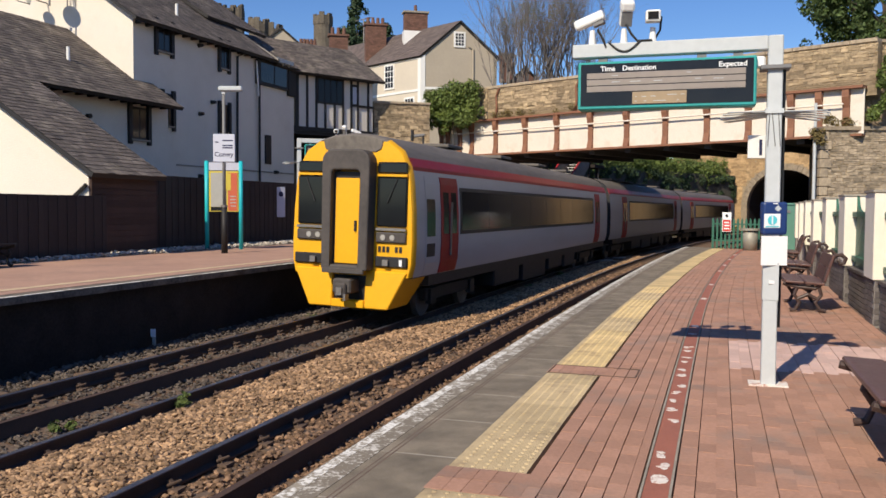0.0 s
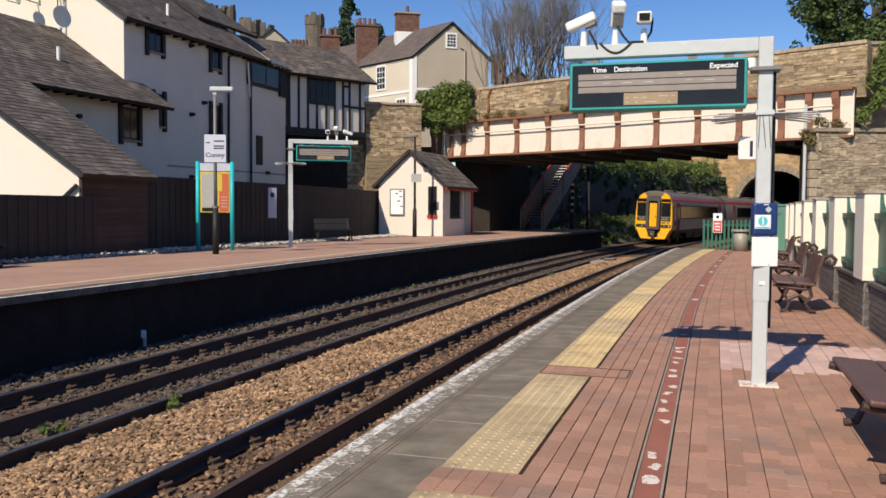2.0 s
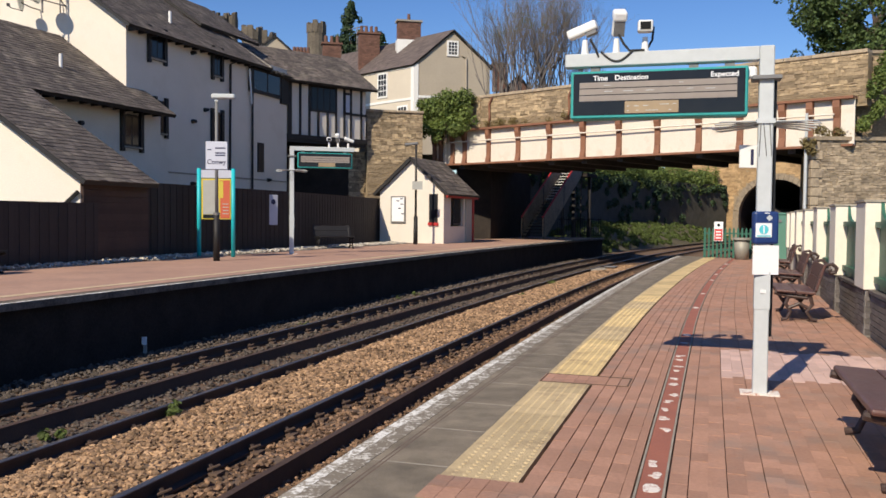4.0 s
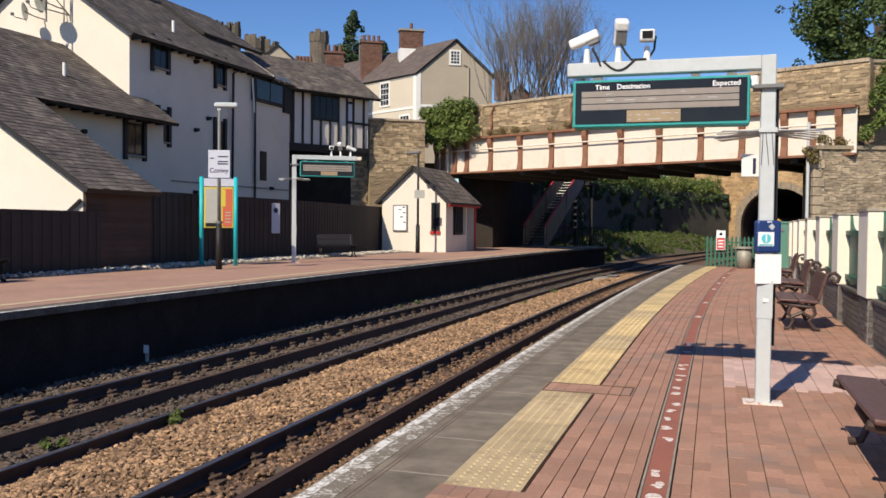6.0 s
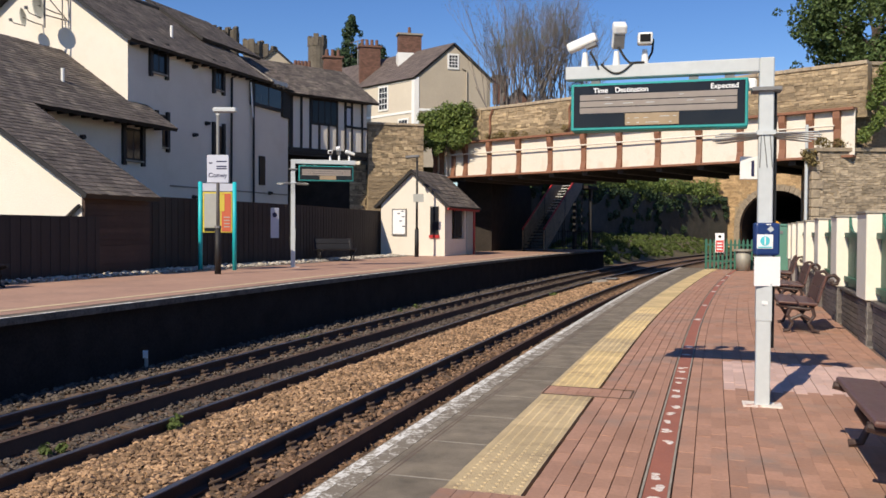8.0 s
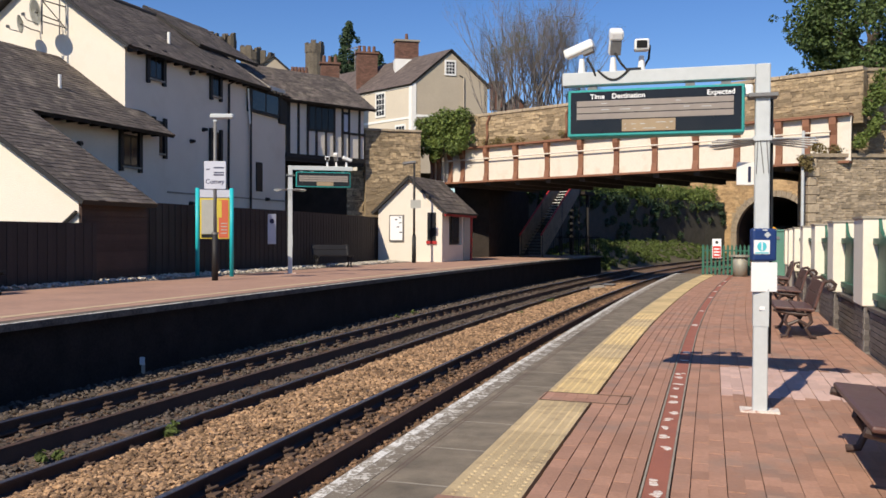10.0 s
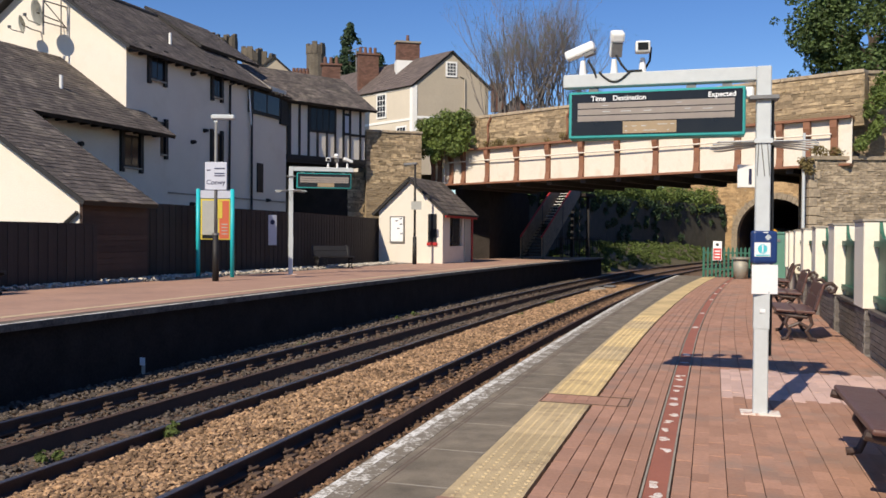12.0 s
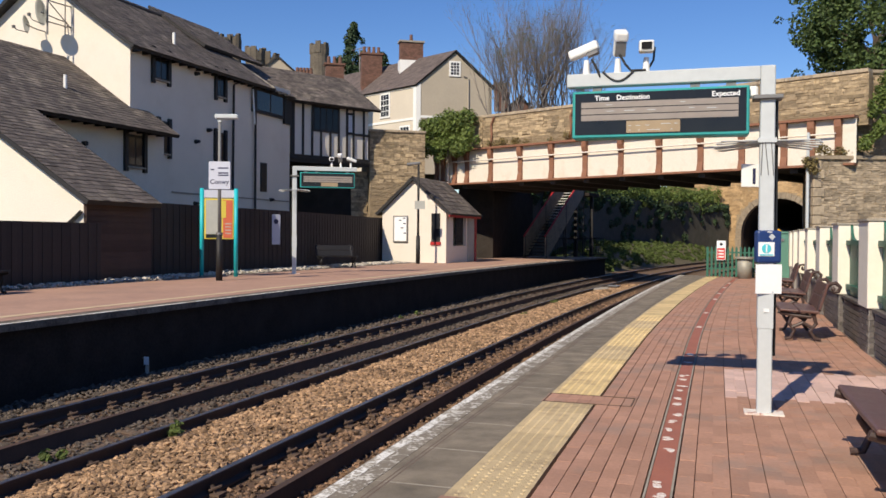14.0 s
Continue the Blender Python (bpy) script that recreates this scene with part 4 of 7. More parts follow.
def build_white_house():
    h = thing("white_house", HOUSE, "cream rendered three-storey house with brown slate roofs", "house")
    EZ, D = 8.4, 8.0
    # main block
    RX, RZ = -4.0, 8.4 + 4.0 * 0.68
    gable_wall(h, -D, 0, 0.2, EZ, EZ, RX, RZ, 0, 0.3, "render_white")
    part("wall", boxes((-0.3, 0, 0.3, 11.0, 0.2, EZ)), "render_white", h, "rendered wall towards the railway")
    part("wall", boxes((-D, -D + 0.3, 0.3, 11.0, 0.2, EZ)), "render_white", h)
    part("wall", boxes((-D + 0.3, -0.3, 10.7, 11.0, 0.2, EZ)), "render_white", h)
    roof_slope(h, (0.45, -0.35, EZ - 0.3), (0.45, 9.0, EZ - 0.3), (RX, -0.35, RZ + 0.05), seed=2)
    roof_slope(h, (-D - 0.45, -0.35, EZ - 0.3), (-D - 0.45, 11.0, EZ - 0.3), (RX, -0.35, RZ + 0.05), seed=3, row=0.5, width=0.6)
    part("ridge", cyl(bmesh.new(), (RX, -0.35, RZ + 0.08), (RX, 9.0, RZ + 0.08), 0.1, n=10), "slate", h)
    for i in range(20):
        y = 0.1 + i * 0.52
        part("rafter_end", boxes((0.0, 0.42, y, y + 0.07, EZ - 0.42, EZ - 0.3)), "black_wood", h)
    # lower cross roof beyond
    roof_slope(h, (0.3, 9.0, EZ - 0.35), (0.3, 11.3, EZ - 0.35), (RX, 9.0, RZ - 0.75), seed=5)
    part("verge_board", boxes((-0.03, 0.03, -0.08, 0.08, 0, 5.3)), "coping", h, at=pose(0.42, 8.98, EZ - 0.25, 0, -57, 0))
    roof_slope(h, (-1.6, 6.6, EZ + 1.35), (-1.6, 11.2, EZ + 1.35), (-4.6, 6.6, EZ + 3.3), seed=6)
    # windows towards the railway
    for y, w, z0, z1 in ((1.19, 0.86, 7.25, 8.3), (5.06, 0.62, 7.22, 8.3)):
        opening_window(h, 0, y, w, z0, z1)
    for y, w, z0, z1 in ((1.5, 0.6, 4.55, 5.75), (5.04, 0.66, 4.4, 5.75)):
        opening_window(h, 0, y, w, z0, z1)
    part("slit_window", boxes((-0.05, 0.06, 8.45, 8.92, 3.48, 4.78)), "black_wood", h, "narrow dark window")
    part("corner_window", boxes((-0.05, 0.14, 7.72, 10.25, 6.95, 8.02)), "black_wood", h, "dark corner window band")
    part("pane", boxes((0.14, 0.15, 7.95, 9.0, 7.08, 7.9)), "glass_dark", h)
    part("pane", boxes((0.14, 0.15, 9.1, 10.1, 7.08, 7.9)), "glass_dark", h)
    part("dark_panel", boxes((0.0, 0.12, 10.35, 11.0, 6.75, 7.95)), "black_wood", h)
    # pipes, vents, string line
    part("downpipe", tube(bmesh.new(), [(0.35, 6.5, 8.05), (0.12, 6.2, 7.85), (0.1, 6.15, 0.6)], 0.05), "black_wood", h)
    part("downpipe", tube(bmesh.new(), [(0.1, 7.9, 7.6), (0.1, 7.9, 0.6)], 0.05), "black_wood", h)
    part("white_pipe", tube(bmesh.new(), [(0.15, 7.6, 7.9), (0.12, 7.8, 6.4)], 0.04), "plastic_white", h)
    for y, z in ((3.73, 7.87), (3.75, 5.2), (4.55, 5.75), (3.7, 2.75), (9.3, 3.15)):
        part("wall_vent", cyl(bmesh.new(), (0, y, z), (0.2, y, z), 0.09, 0.06, 10), "black_wood", h)
    part("string_course", boxes((0, 0.03, 2.3, 11.0, 3.1, 3.16)), "coping", h)
    part("roof_vent_pipe", cyl(bmesh.new(), (-1.0, 3.7, EZ + 0.55), (-1.0, 3.7, EZ + 1.15), 0.06, n=10), "plastic_white", h)
    # middle wing in front of the gable
    CX, CE, CY = 0.62, 5.07, 1.05
    part("wall", boxes((CX - 0.3, CX, -5.7, CY, 0.2, CE + 0.3)), "render_white", h, "rendered wing wall")
    part("wall", boxes((-0.02, CX - 0.3, CY - 0.3, CY, 0.2, CE)), "render_white", h)
    roof_slope(h, (1.4, -9.0, CE), (1.4, -0.02, CE), (-2.95, -9.0, 7.98), seed=7)
    roof_slope(h, (1.4, -0.02, CE), (1.4, CY - 0.1, CE), (0.02, -0.02, CE + 0.669 * 1.38), seed=8)
    roof_slope(h, (-6.6, -9.0, CE), (-6.6, -0.02, CE), (-2.95, -9.0, 7.98), seed=9, row=0.5, width=0.6)
    for i in range(13):
        y = -5.4 + i * 0.5
        part("rafter_end", boxes((CX, CX + 0.68, y, y + 0.07, CE - 0.06, CE + 0.05)), "black_wood", h)
    opening_window(h, CX, -0.96, 0.92, 3.85, 4.95)
    part("wall_vent", cyl(bmesh.new(), (CX, -2.9, 4.4), (CX + 0.15, -2.9, 4.4), 0.08, n=10), "black_wood", h)
    part("roof_vent_pipe", cyl(bmesh.new(), (-0.4, -2.6, 6.0), (-0.4, -2.6, 6.7), 0.055, n=10), "plastic_white", h)
    # catslide wing by the fence
    BX, BE, Y0, Y1 = 5.5, 2.4, -8.0, -5.7
    up = 0.616
    bm = bmesh.new()
    prism(bm, [(BX - 0.1, 0.2), (BX - 0.1, BE), (1.3, 4.85), (-2.9, 7.6), (-2.9, 0.2)], "y", Y0, Y0 + 0.3)
    part("gable_wall", bm, "render_white", h, "sunlit rendered gable of the low wing")
    part("wall", boxes((BX - 0.3, BX - 0.1, Y0 + 0.3, Y1, 0.2, BE - 0.05)), "render_white", h)
    roof_slope(h, (BX + 0.33, Y0 - 0.3, BE - 0.08), (BX + 0.33, Y1 + 0.1, BE - 0.08), (1.38, Y0 - 0.3, CE + 0.015), seed=10)
    part("eave_brace", tube(bmesh.new(), [(BX - 0.7, Y0 - 0.08, 1.6), (BX - 0.1, Y0 - 0.08, 2.05)], 0.05, 6), "black_wood", h)
    # satellite dishes on the gable
    for x, z, r in ((-2.95, 9.32, 0.47), (-3.95, 9.05, 0.33)):
        bm = bmesh.new()
        n = 20
        dm = pose(x, -1.1 if r > 0.4 else -0.8, z, 12, 0, -21 if r > 0.4 else -27)
        rings = []
        for q, dep in ((0.05, 0.1), (0.5, 0.075), (0.8, 0.035), (1.0, 0.0)):
            rings.append([bm.verts.new((q * r * 0.88 * math.cos(6.2832 * i / n), dep, q * r * math.sin(6.2832 * i / n))) for i in range(n)])
        for p0, p1 in zip(rings, rings[1:]):
            for i in range(n):
                bm.faces.new((p0[i], p0[(i + 1) % n], p1[(i + 1) % n], p1[i]))
        bm.faces.new(rings[0])
        bmesh.ops.solidify(bm, geom=bm.faces[:], thickness=0.015)
        d = part("satellite_dish", bm, "poster_grey", h, "grey satellite dish", smooth=True, at=dm)
        part("feed_arm", tube(bmesh.new(), [(0, 0.02, -r * 0.9), (0, -0.35, -r * 0.55), (0, -0.42, -0.1)], 0.018), "steel", d)
        part("feed_horn", boxes((-0.04, 0.04, -0.48, -0.38, -0.12, -0.02)), "plastic_grey", d)
        part("dish_arm", tube(bmesh.new(), [(x, dm.translation.y, z), (x + 0.1, -0.4, z - 0.1), (x + 0.1, 0, z - 0.1)], 0.025), "steel", h)
    mast = part("aerial_mast", tube(bmesh.new(), [(-2.75, -1.0, 8.55), (-2.75, -1.0, 11.3)], 0.035), "steel", h)
    part("mast_pole", tube(bmesh.new(), [(-2.68, -0.25, 8.7), (-2.68, -0.25, 11.0)], 0.022), "steel", mast)
    for z in (9.0, 9.75, 10.5):
        part("mast_bracket", tube(bmesh.new(), [(-2.75, -1.0, z), (-2.68, -0.25, z), (-2.66, 0, z)], 0.024), "steel", mast)
    part("mast_brace", tube(bmesh.new(), [(-2.75, -1.0, 9.75), (-2.67, 0, 9.0)], 0.02), "steel", mast)
    # brown boarded shed under the low eave
    sh = thing("boarded_shed", HOUSE, "dark brown weatherboarded shed wall beside the platform", "shed")
    part("body", boxes((3.0, BX - 0.06, Y0 + 0.02, Y1 + 0.1, 0.3, BE - 0.16)), "shed_brown", sh)
    for i in range(13):
        z = 0.32 + i * 0.15
        part("weatherboard", boxes((BX - 0.06, BX - 0.035, Y0 + 0.03, Y1 + 0.1, z, z + 0.14)), "shed_brown", sh)


build_white_house()


def build_timber_house():
    a, b = Vector((-7.3, 40.6, 0)), Vector((-3.9, 43.6, 0))
    ang = math.degrees(math.atan2((b - a).y, (b - a).x))
    m = pose(a.x, a.y, 0, 0, 0, ang)
    w = (b - a).length
    h = thing("timber_framed_house", m, "black and white timber-framed upper storey with a slate roof", "house")
    z0, z1 = 5.32, 8.0
    part("wall", boxes((0, w, 0, 0.3, z0, z1)), "render_white", h, "white plaster panels")
    part("wall", boxes((w - 0.3, w, 0.3, 6, z0, z1)), "render_white", h)
    part("floor_slab", boxes((-0.4, w, -0.02, 6, z0 - 0.25, z0)), "black_wood", h)
    part("sill_beam", boxes((-0.1, w + 0.05, -0.08, 0.0, z0 - 0.1, z0 + 0.12)), "black_wood", h)
    part("top_beam", boxes((-0.1, w + 0.05, -0.08, 0.0, z1 - 0.12, z1)), "black_wood", h)
    for x, zz in ((0.0, z1), (0.1, z1), (0.63, z1), (1.15, z1), (1.66, 6.65), (2.2, 6.65), (2.7, z1), (3.2, z1), (3.6, z1), (4.24, z1)):
        part("stud", boxes((x - 0.05, x + 0.05, -0.06, 0.0, z0, zz)), "black_wood", h)
    win = part("window", boxes((1.18, 2.7, -0.05, 0.02, 6.62, 7.9)), "black_wood", h, "dark four-light window band")
    for i in range(4):
        part("pane", boxes((1.25 + i * 0.36, 1.55 + i * 0.36, -0.06, -0.045, 6.72, 7.8)), "glass_dark", win)
    w2 = part("window", boxes((3.2, 3.58, -0.05, 0.02, 6.62, 7.72)), "black_wood", h, "narrow window")
    part("pane", boxes((3.27, 3.5, -0.06, -0.045, 6.75, 7.6)), "sign_pale", w2)
    roof_slope(h, (-2.6, -0.5, z1 - 0.05), (w + 0.45, -0.5, z1 - 0.05), (-2.6, 2.7, z1 + 2.0), seed=12)
    roof_slope(h, (-2.6, 6.5, z1 - 0.05), (w + 0.45, 6.5, z1 - 0.05), (-2.6, 2.7, z1 + 2.0), seed=13, row=0.5, width=0.6)
    part("rail_beam", boxes((3.6, w + 0.02, -0.06, 0.0, 6.6, 6.72)), "black_wood", h)
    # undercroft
    part("back_wall", boxes((-1.0, w, 3.0, 3.3, 0.2, z0 - 0.25)), "dark_wall", h, "undercroft wall with its shade in the dark colour")


build_timber_house()


# ---- stone walls, cutting, tunnel ----
def rubble(parent, m, length, z0, z1, mat, seed, singles=0, top=None, hole=None, row=(0.16, 0.3), size=(0.25, 0.65)):
    """Courses of squared rubble proud of a wall face; the wall runs along local x and faces -y."""
    rnd = random.Random(seed)
    units = []
    for _ in range(9):
        b = boxes((0, 1, -1, 0.3, 0, 1))
        for v in b.verts:
            v.co.x += rnd.uniform(-0.05, 0.05)
            v.co.z += rnd.uniform(-0.1, 0.1)
            v.co.y += rnd.uniform(-0.45, 0.3) if v.co.y < 0 else 0
        units.append(mesh_of("stone", b, mat))
    rest = bmesh.new()
    made = 0
    z = z0
    while z < z1 - 0.05:
        h = min(rnd.uniform(*row), z1 - z)
        x = rnd.uniform(-0.3, 0)
        while x < length:
            w = rnd.uniform(*size)
            a, b = max(0, x), min(length, x + w)
            x += w
            if b - a < 0.08 or (top and z + h > top((a + b) / 2)) or (hole and hole((a + b) / 2, z + h / 2)):
                continue
            d = rnd.uniform(0.006, 0.034)
            g = 0.007
            k = m @ Matrix.Translation((a + g, 0, z + g)) @ Matrix.Rotation(rnd.uniform(-0.01, 0.01), 4, "Y") @ Matrix.Diagonal((b - a - 2 * g, d, h - 2 * g, 1))
            if made < singles:
                piece("stone", rnd.choice(units), parent, k)
                made += 1
            else:
                n0 = len(rest.verts)
                box(rest, 0, 1, -1, 0.3, 0, 1, k)
                rest.verts.ensure_lookup_table()
                for v in rest.verts[n0:]:
                    v.co += Vector((rnd.uniform(-0.015, 0.015), rnd.uniform(-0.012, 0.012), rnd.uniform(-0.018, 0.018)))
        z += h
    if rest.verts:
        o = part("stonework", rest, mat, parent)
        o["kind"] = "stuff"
    else:
        rest.free()


def build_masonry():
    # parapet on the bridge, set back behind the girder
    pm = BRIDGE @ Matrix.Translation((-1.2, 0.35, 0))
    pw = thing("parapet_wall", pose(0, 0, 0), "brown coursed stone parapet above the bridge girder", "parapet", kind="structure")
    part("core", boxes((0, 19.7, 0, 0.45, BZ1 - 0.3, 7.95)), "mortar", pw, at=pm)
    x = 0.0
    while x < 19.6:
        part("coping_stone", boxes((x + 0.008, min(x + 1.1, 19.7) - 0.008, -0.06, 0.5, 7.93, 8.08)), "stone_grey", pw, bevel=0.015, at=pm)
        x += 1.1
    rubble(pw, pm, 19.7, BZ1 - 0.2, 7.93, "stone", 21, singles=300, size=(0.15, 0.6), row=(0.06, 0.17))
    for px in (0.9, 6.0):
        part("rust_stain_pipe", tube(bmesh.new(), [(px, -0.1, 6.35), (px + 0.1, -0.1, 6.9), (px + 0.05, -0.1, 7.5), (px + 0.25, -0.1, 7.9)], 0.06, 6), "girder_rust", pw, at=pm)
    part("ledge", boxes((-3, 19.3, -0.35, 0.02, BZ1 + 0.0, BZ1 + 0.06)), "mortar", pw, at=pm)
    # left abutment wall, from under the timber-framed storey to the bridge's end
    la, lb = Vector((-3.85, 44.0, 0)), Vector((-1.0, 44.75, 0))
    lang = math.degrees(math.atan2(lb.y - la.y, lb.x - la.x))
    lm = pose(la.x, la.y, 0, 0, 0, lang)
    ln = (lb - la).length
    lw = thing("abutment_wall", pose(0, 0, 0), "sunlit brown rubble stone abutment wall beside the bridge", "wall", kind="structure")
    part("core", boxes((0, ln, 0, 2.6, -1.2, 6.95)), "mortar", lw, at=lm)
    x = -0.05
    while x < ln:
        part("coping_stone", boxes((x + 0.008, min(x + 0.8, ln + 0.05) - 0.008, -0.09, 0.9, 6.95, 7.08)), "stone_grey", lw, bevel=0.02, at=lm)
        x += 0.8
    # dark colour stands in for the undercroft's shade
    part("core", boxes((-4.6, 0, 0.4, 2.6, -1.2, 4.9)), "dark_wall", lw, "wall under the house, coloured dark as shade", at=lm)
    rubble(lw, lm, ln, 1.0, 6.95, "stone", 22, singles=300, row=(0.06, 0.18), size=(0.12, 0.45))
    rubble(lw, lm @ Matrix.Translation((-0.9, 0.4, 0)), 0.9, 1.0, 4.9, "stone", 27, row=(0.08, 0.2), size=(0.15, 0.45))
    um = BRIDGE @ Matrix.Translation((-4.1, 0.3, 0))
    part("core", boxes((0, 3.2, 0, 0.5, 5.0, 8.05)), "mortar", lw, at=um)
    rubble(lw, um, 3.2, 6.2, 8.05, "stone", 26, row=(0.08, 0.2), size=(0.15, 0.55))
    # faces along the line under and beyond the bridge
    # under-bridge shade is put into this face's near-black colour
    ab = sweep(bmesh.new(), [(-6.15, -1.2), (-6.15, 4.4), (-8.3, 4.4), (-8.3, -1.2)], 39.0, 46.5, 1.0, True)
    tagged(part("abutment_face", ab, "dark_wall"), "abutment under the bridge, coloured dark as shade", "wall", kind="structure")
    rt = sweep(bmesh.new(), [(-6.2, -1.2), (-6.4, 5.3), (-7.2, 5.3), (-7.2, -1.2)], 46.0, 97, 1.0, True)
    tagged(part("retaining_wall", rt, "shade_dark_wall"), "stone retaining wall beside the cutting, coloured dark as shade", "wall", kind="structure")
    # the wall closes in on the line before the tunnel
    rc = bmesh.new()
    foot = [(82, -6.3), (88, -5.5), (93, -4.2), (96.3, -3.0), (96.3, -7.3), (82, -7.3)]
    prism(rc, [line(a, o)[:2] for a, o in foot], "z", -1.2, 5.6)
    tagged(part("retaining_wall", rc, "shade_dark_wall"), "curved end of the shade-coloured retaining wall at the tunnel", "wall", kind="structure")
    rr = sweep(bmesh.new(), [(10.3, -1.2), (10.3, 6.0), (11.2, 6.0), (11.2, -1.2)], 29.6, 97, 1.0, True)
    tagged(part("retaining_wall", rr, "stone_grey"), "stone retaining wall on the tunnel side", "wall", kind="structure")
    # right wing wall: a thick lower wall and an upper one set back
    rm = pose(14.25, 32.5, 0)
    rw = thing("wing_wall", pose(0, 0, 0), "weathered grey-brown rubble wing wall with a quoined end", "wall", kind="structure")
    part("core", boxes((0, 14, 0, 0.9, -0.1, 4.6)), "mortar", rw, at=rm)
    part("upper_core", boxes((1.5, 14, 0.5, 0.9, 4.6, 8.0)), "mortar", rw, at=rm)
    part("coping", boxes((-0.03, 14, -0.1, 0.55, 4.6, 4.74)), "stone_grey", rw, at=rm)
    part("coping", boxes((2.15, 14, 0.4, 1.0, 8.0, 8.12)), "stone_grey", rw, at=rm)
    rubble(rw, rm, 6.5, 0.0, 4.6, "stone_grey", 23, singles=300, row=(0.05, 0.13), size=(0.1, 0.36))
    rubble(rw, rm @ Matrix.Translation((1.5, 0.5, 0)), 5.6, 4.74, 8.0, "stone", 24, singles=150, row=(0.06, 0.16), size=(0.15, 0.5))
    for i in range(13):
        part("quoin", boxes((-0.12, 0.2 + 0.12 * (i % 2), -0.07, 0.5, i * 0.35 + 0.01, i * 0.35 + 0.34)), "stone_grey", rw, bevel=0.02, at=rm)
    part("drain_pipe", tube(bmesh.new(), [(-0.35, -0.1, 5.6), (-0.35, -0.1, -0.05)], 0.06), "steel_pale", rw, at=rm)
    # tunnel portal
    tm = on_line(96.5, 2.45)
    tw = thing("tunnel_portal", pose(0, 0, 0), "sunlit brown stone tunnel portal with a dark arch", "tunnel", kind="structure")
    R, ZS, TOP = 4.1, 2.1, 9.5
    outline = [(-13, -1.2), (-R, -1.2)] + [(-R * math.cos(math.pi * i / 24), ZS + R * math.sin(math.pi * i / 24)) for i in range(25)] + [(R, -1.2), (13, -1.2), (13, TOP), (-13, TOP)]
    part("wall", prism(bmesh.new(), outline, "y", 0, 1.0), "mortar", tw, at=tm)
    rubble(tw, tm @ Matrix.Translation((-13, 0, 0)), 26, -1.0, TOP, "stone_warm", 25, row=(0.14, 0.32), size=(0.25, 0.7),
           hole=lambda x, z: abs(x - 13) < R + 0.6 and (z < ZS or math.hypot(x - 13, z - ZS) < R + 0.75))
    for i in range(25):
        a0, a1 = math.pi * i / 25 + 0.006, math.pi * (i + 1) / 25 - 0.006
        pts = [(-(R - 0.02) * math.cos(a0), ZS + (R - 0.02) * math.sin(a0)), (-(R + 0.62) * math.cos(a0), ZS + (R + 0.62) * math.sin(a0)),
               (-(R + 0.62) * math.cos(a1), ZS + (R + 0.62) * math.sin(a1)), (-(R - 0.02) * math.cos(a1), ZS + (R - 0.02) * math.sin(a1))]
        part("voussoir", prism(bmesh.new(), pts, "y", -0.12, 0.5), "stone_grey", tw, at=tm)
    for sg in (-1, 1):
        for i in range(8):
            z = -1.1 + i * 0.4
            a, b = sorted((sg * (R - 0.02), sg * (R + 0.62)))
            part("jamb_stone", boxes((a, b, -0.12, 0.5, z, z + 0.385)), "stone_grey", tw, at=tm)
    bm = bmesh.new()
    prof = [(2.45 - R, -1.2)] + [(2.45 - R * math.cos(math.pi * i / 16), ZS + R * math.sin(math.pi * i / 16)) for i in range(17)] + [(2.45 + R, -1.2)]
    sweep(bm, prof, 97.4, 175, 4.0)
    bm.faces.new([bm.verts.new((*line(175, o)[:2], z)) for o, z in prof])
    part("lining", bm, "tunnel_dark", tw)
    # cutting slope and hills
    bm = bmesh.new()
    rnd = random.Random(4)
    offs = [-1.7, -2.4, -3.3, -4.3, -5.3, -6.3]
    zs = [-1.0, -0.6, -0.1, 0.4, 0.85, 1.25]
    rows = []
    for i in range(50):
        s = 46.5 + i
        f = min(1.0, 0.35 + (s - 46.5) * 0.06)
        rows.append([bm.verts.new((*line(s, o)[:2], -1.0 + (z + 1.0) * f + rnd.uniform(-0.12, 0.12))) for o, z in zip(offs, zs)])
    for a, b in zip(rows, rows[1:]):
        for j in range(5):
            bm.faces.new((a[j], a[j + 1], b[j + 1], b[j]))
    bmesh.ops.recalc_face_normals(bm, faces=bm.faces)
    tagged(part("cutting_slope", bm, "earth", smooth=True), "grassy earth slope at the foot of the wall", "bank", kind="structure")

    def hill(name, s0, s1, offs, height, label):
        b = bmesh.new()
        rows = []
        n = 14
        for i in range(n + 1):
            s = s0 + (s1 - s0) * i / n
            rows.append([b.verts.new((*line(s, o)[:2], height(s, o))) for o in offs])
        for p, q in zip(rows, rows[1:]):
            for j in range(len(offs) - 1):
                b.faces.new((p[j], p[j + 1], q[j + 1], q[j]))
        bmesh.ops.recalc_face_normals(b, faces=b.faces)
        tagged(part(name, b, "earth", smooth=True), label, "hill", kind="structure")
    hill("hillside", 39, 97, [-140, -100, -70, -45, -30, -20, -12, -7.9], lambda s, o: 5.2 + max(0, -o - 10) * 0.05 + max(0, s - 45) * 0.03, "grassy hillside under the upper houses")
    hill("hillside", 31, 97, [11.1, 16, 25, 40, 70, 120], lambda s, o: 5.9 + (o - 11) * 0.06, "grassy ground behind the right wing wall")
    hill("hillside", 97.4, 199, [-160, -110, -70, -40, -20, -8, 2, 12, 25, 50, 90, 140], lambda s, o: 8.0 + (s - 97) * 0.12 + max(0, -o - 10) * 0.05, "grassy hill over the tunnel")


build_masonry()


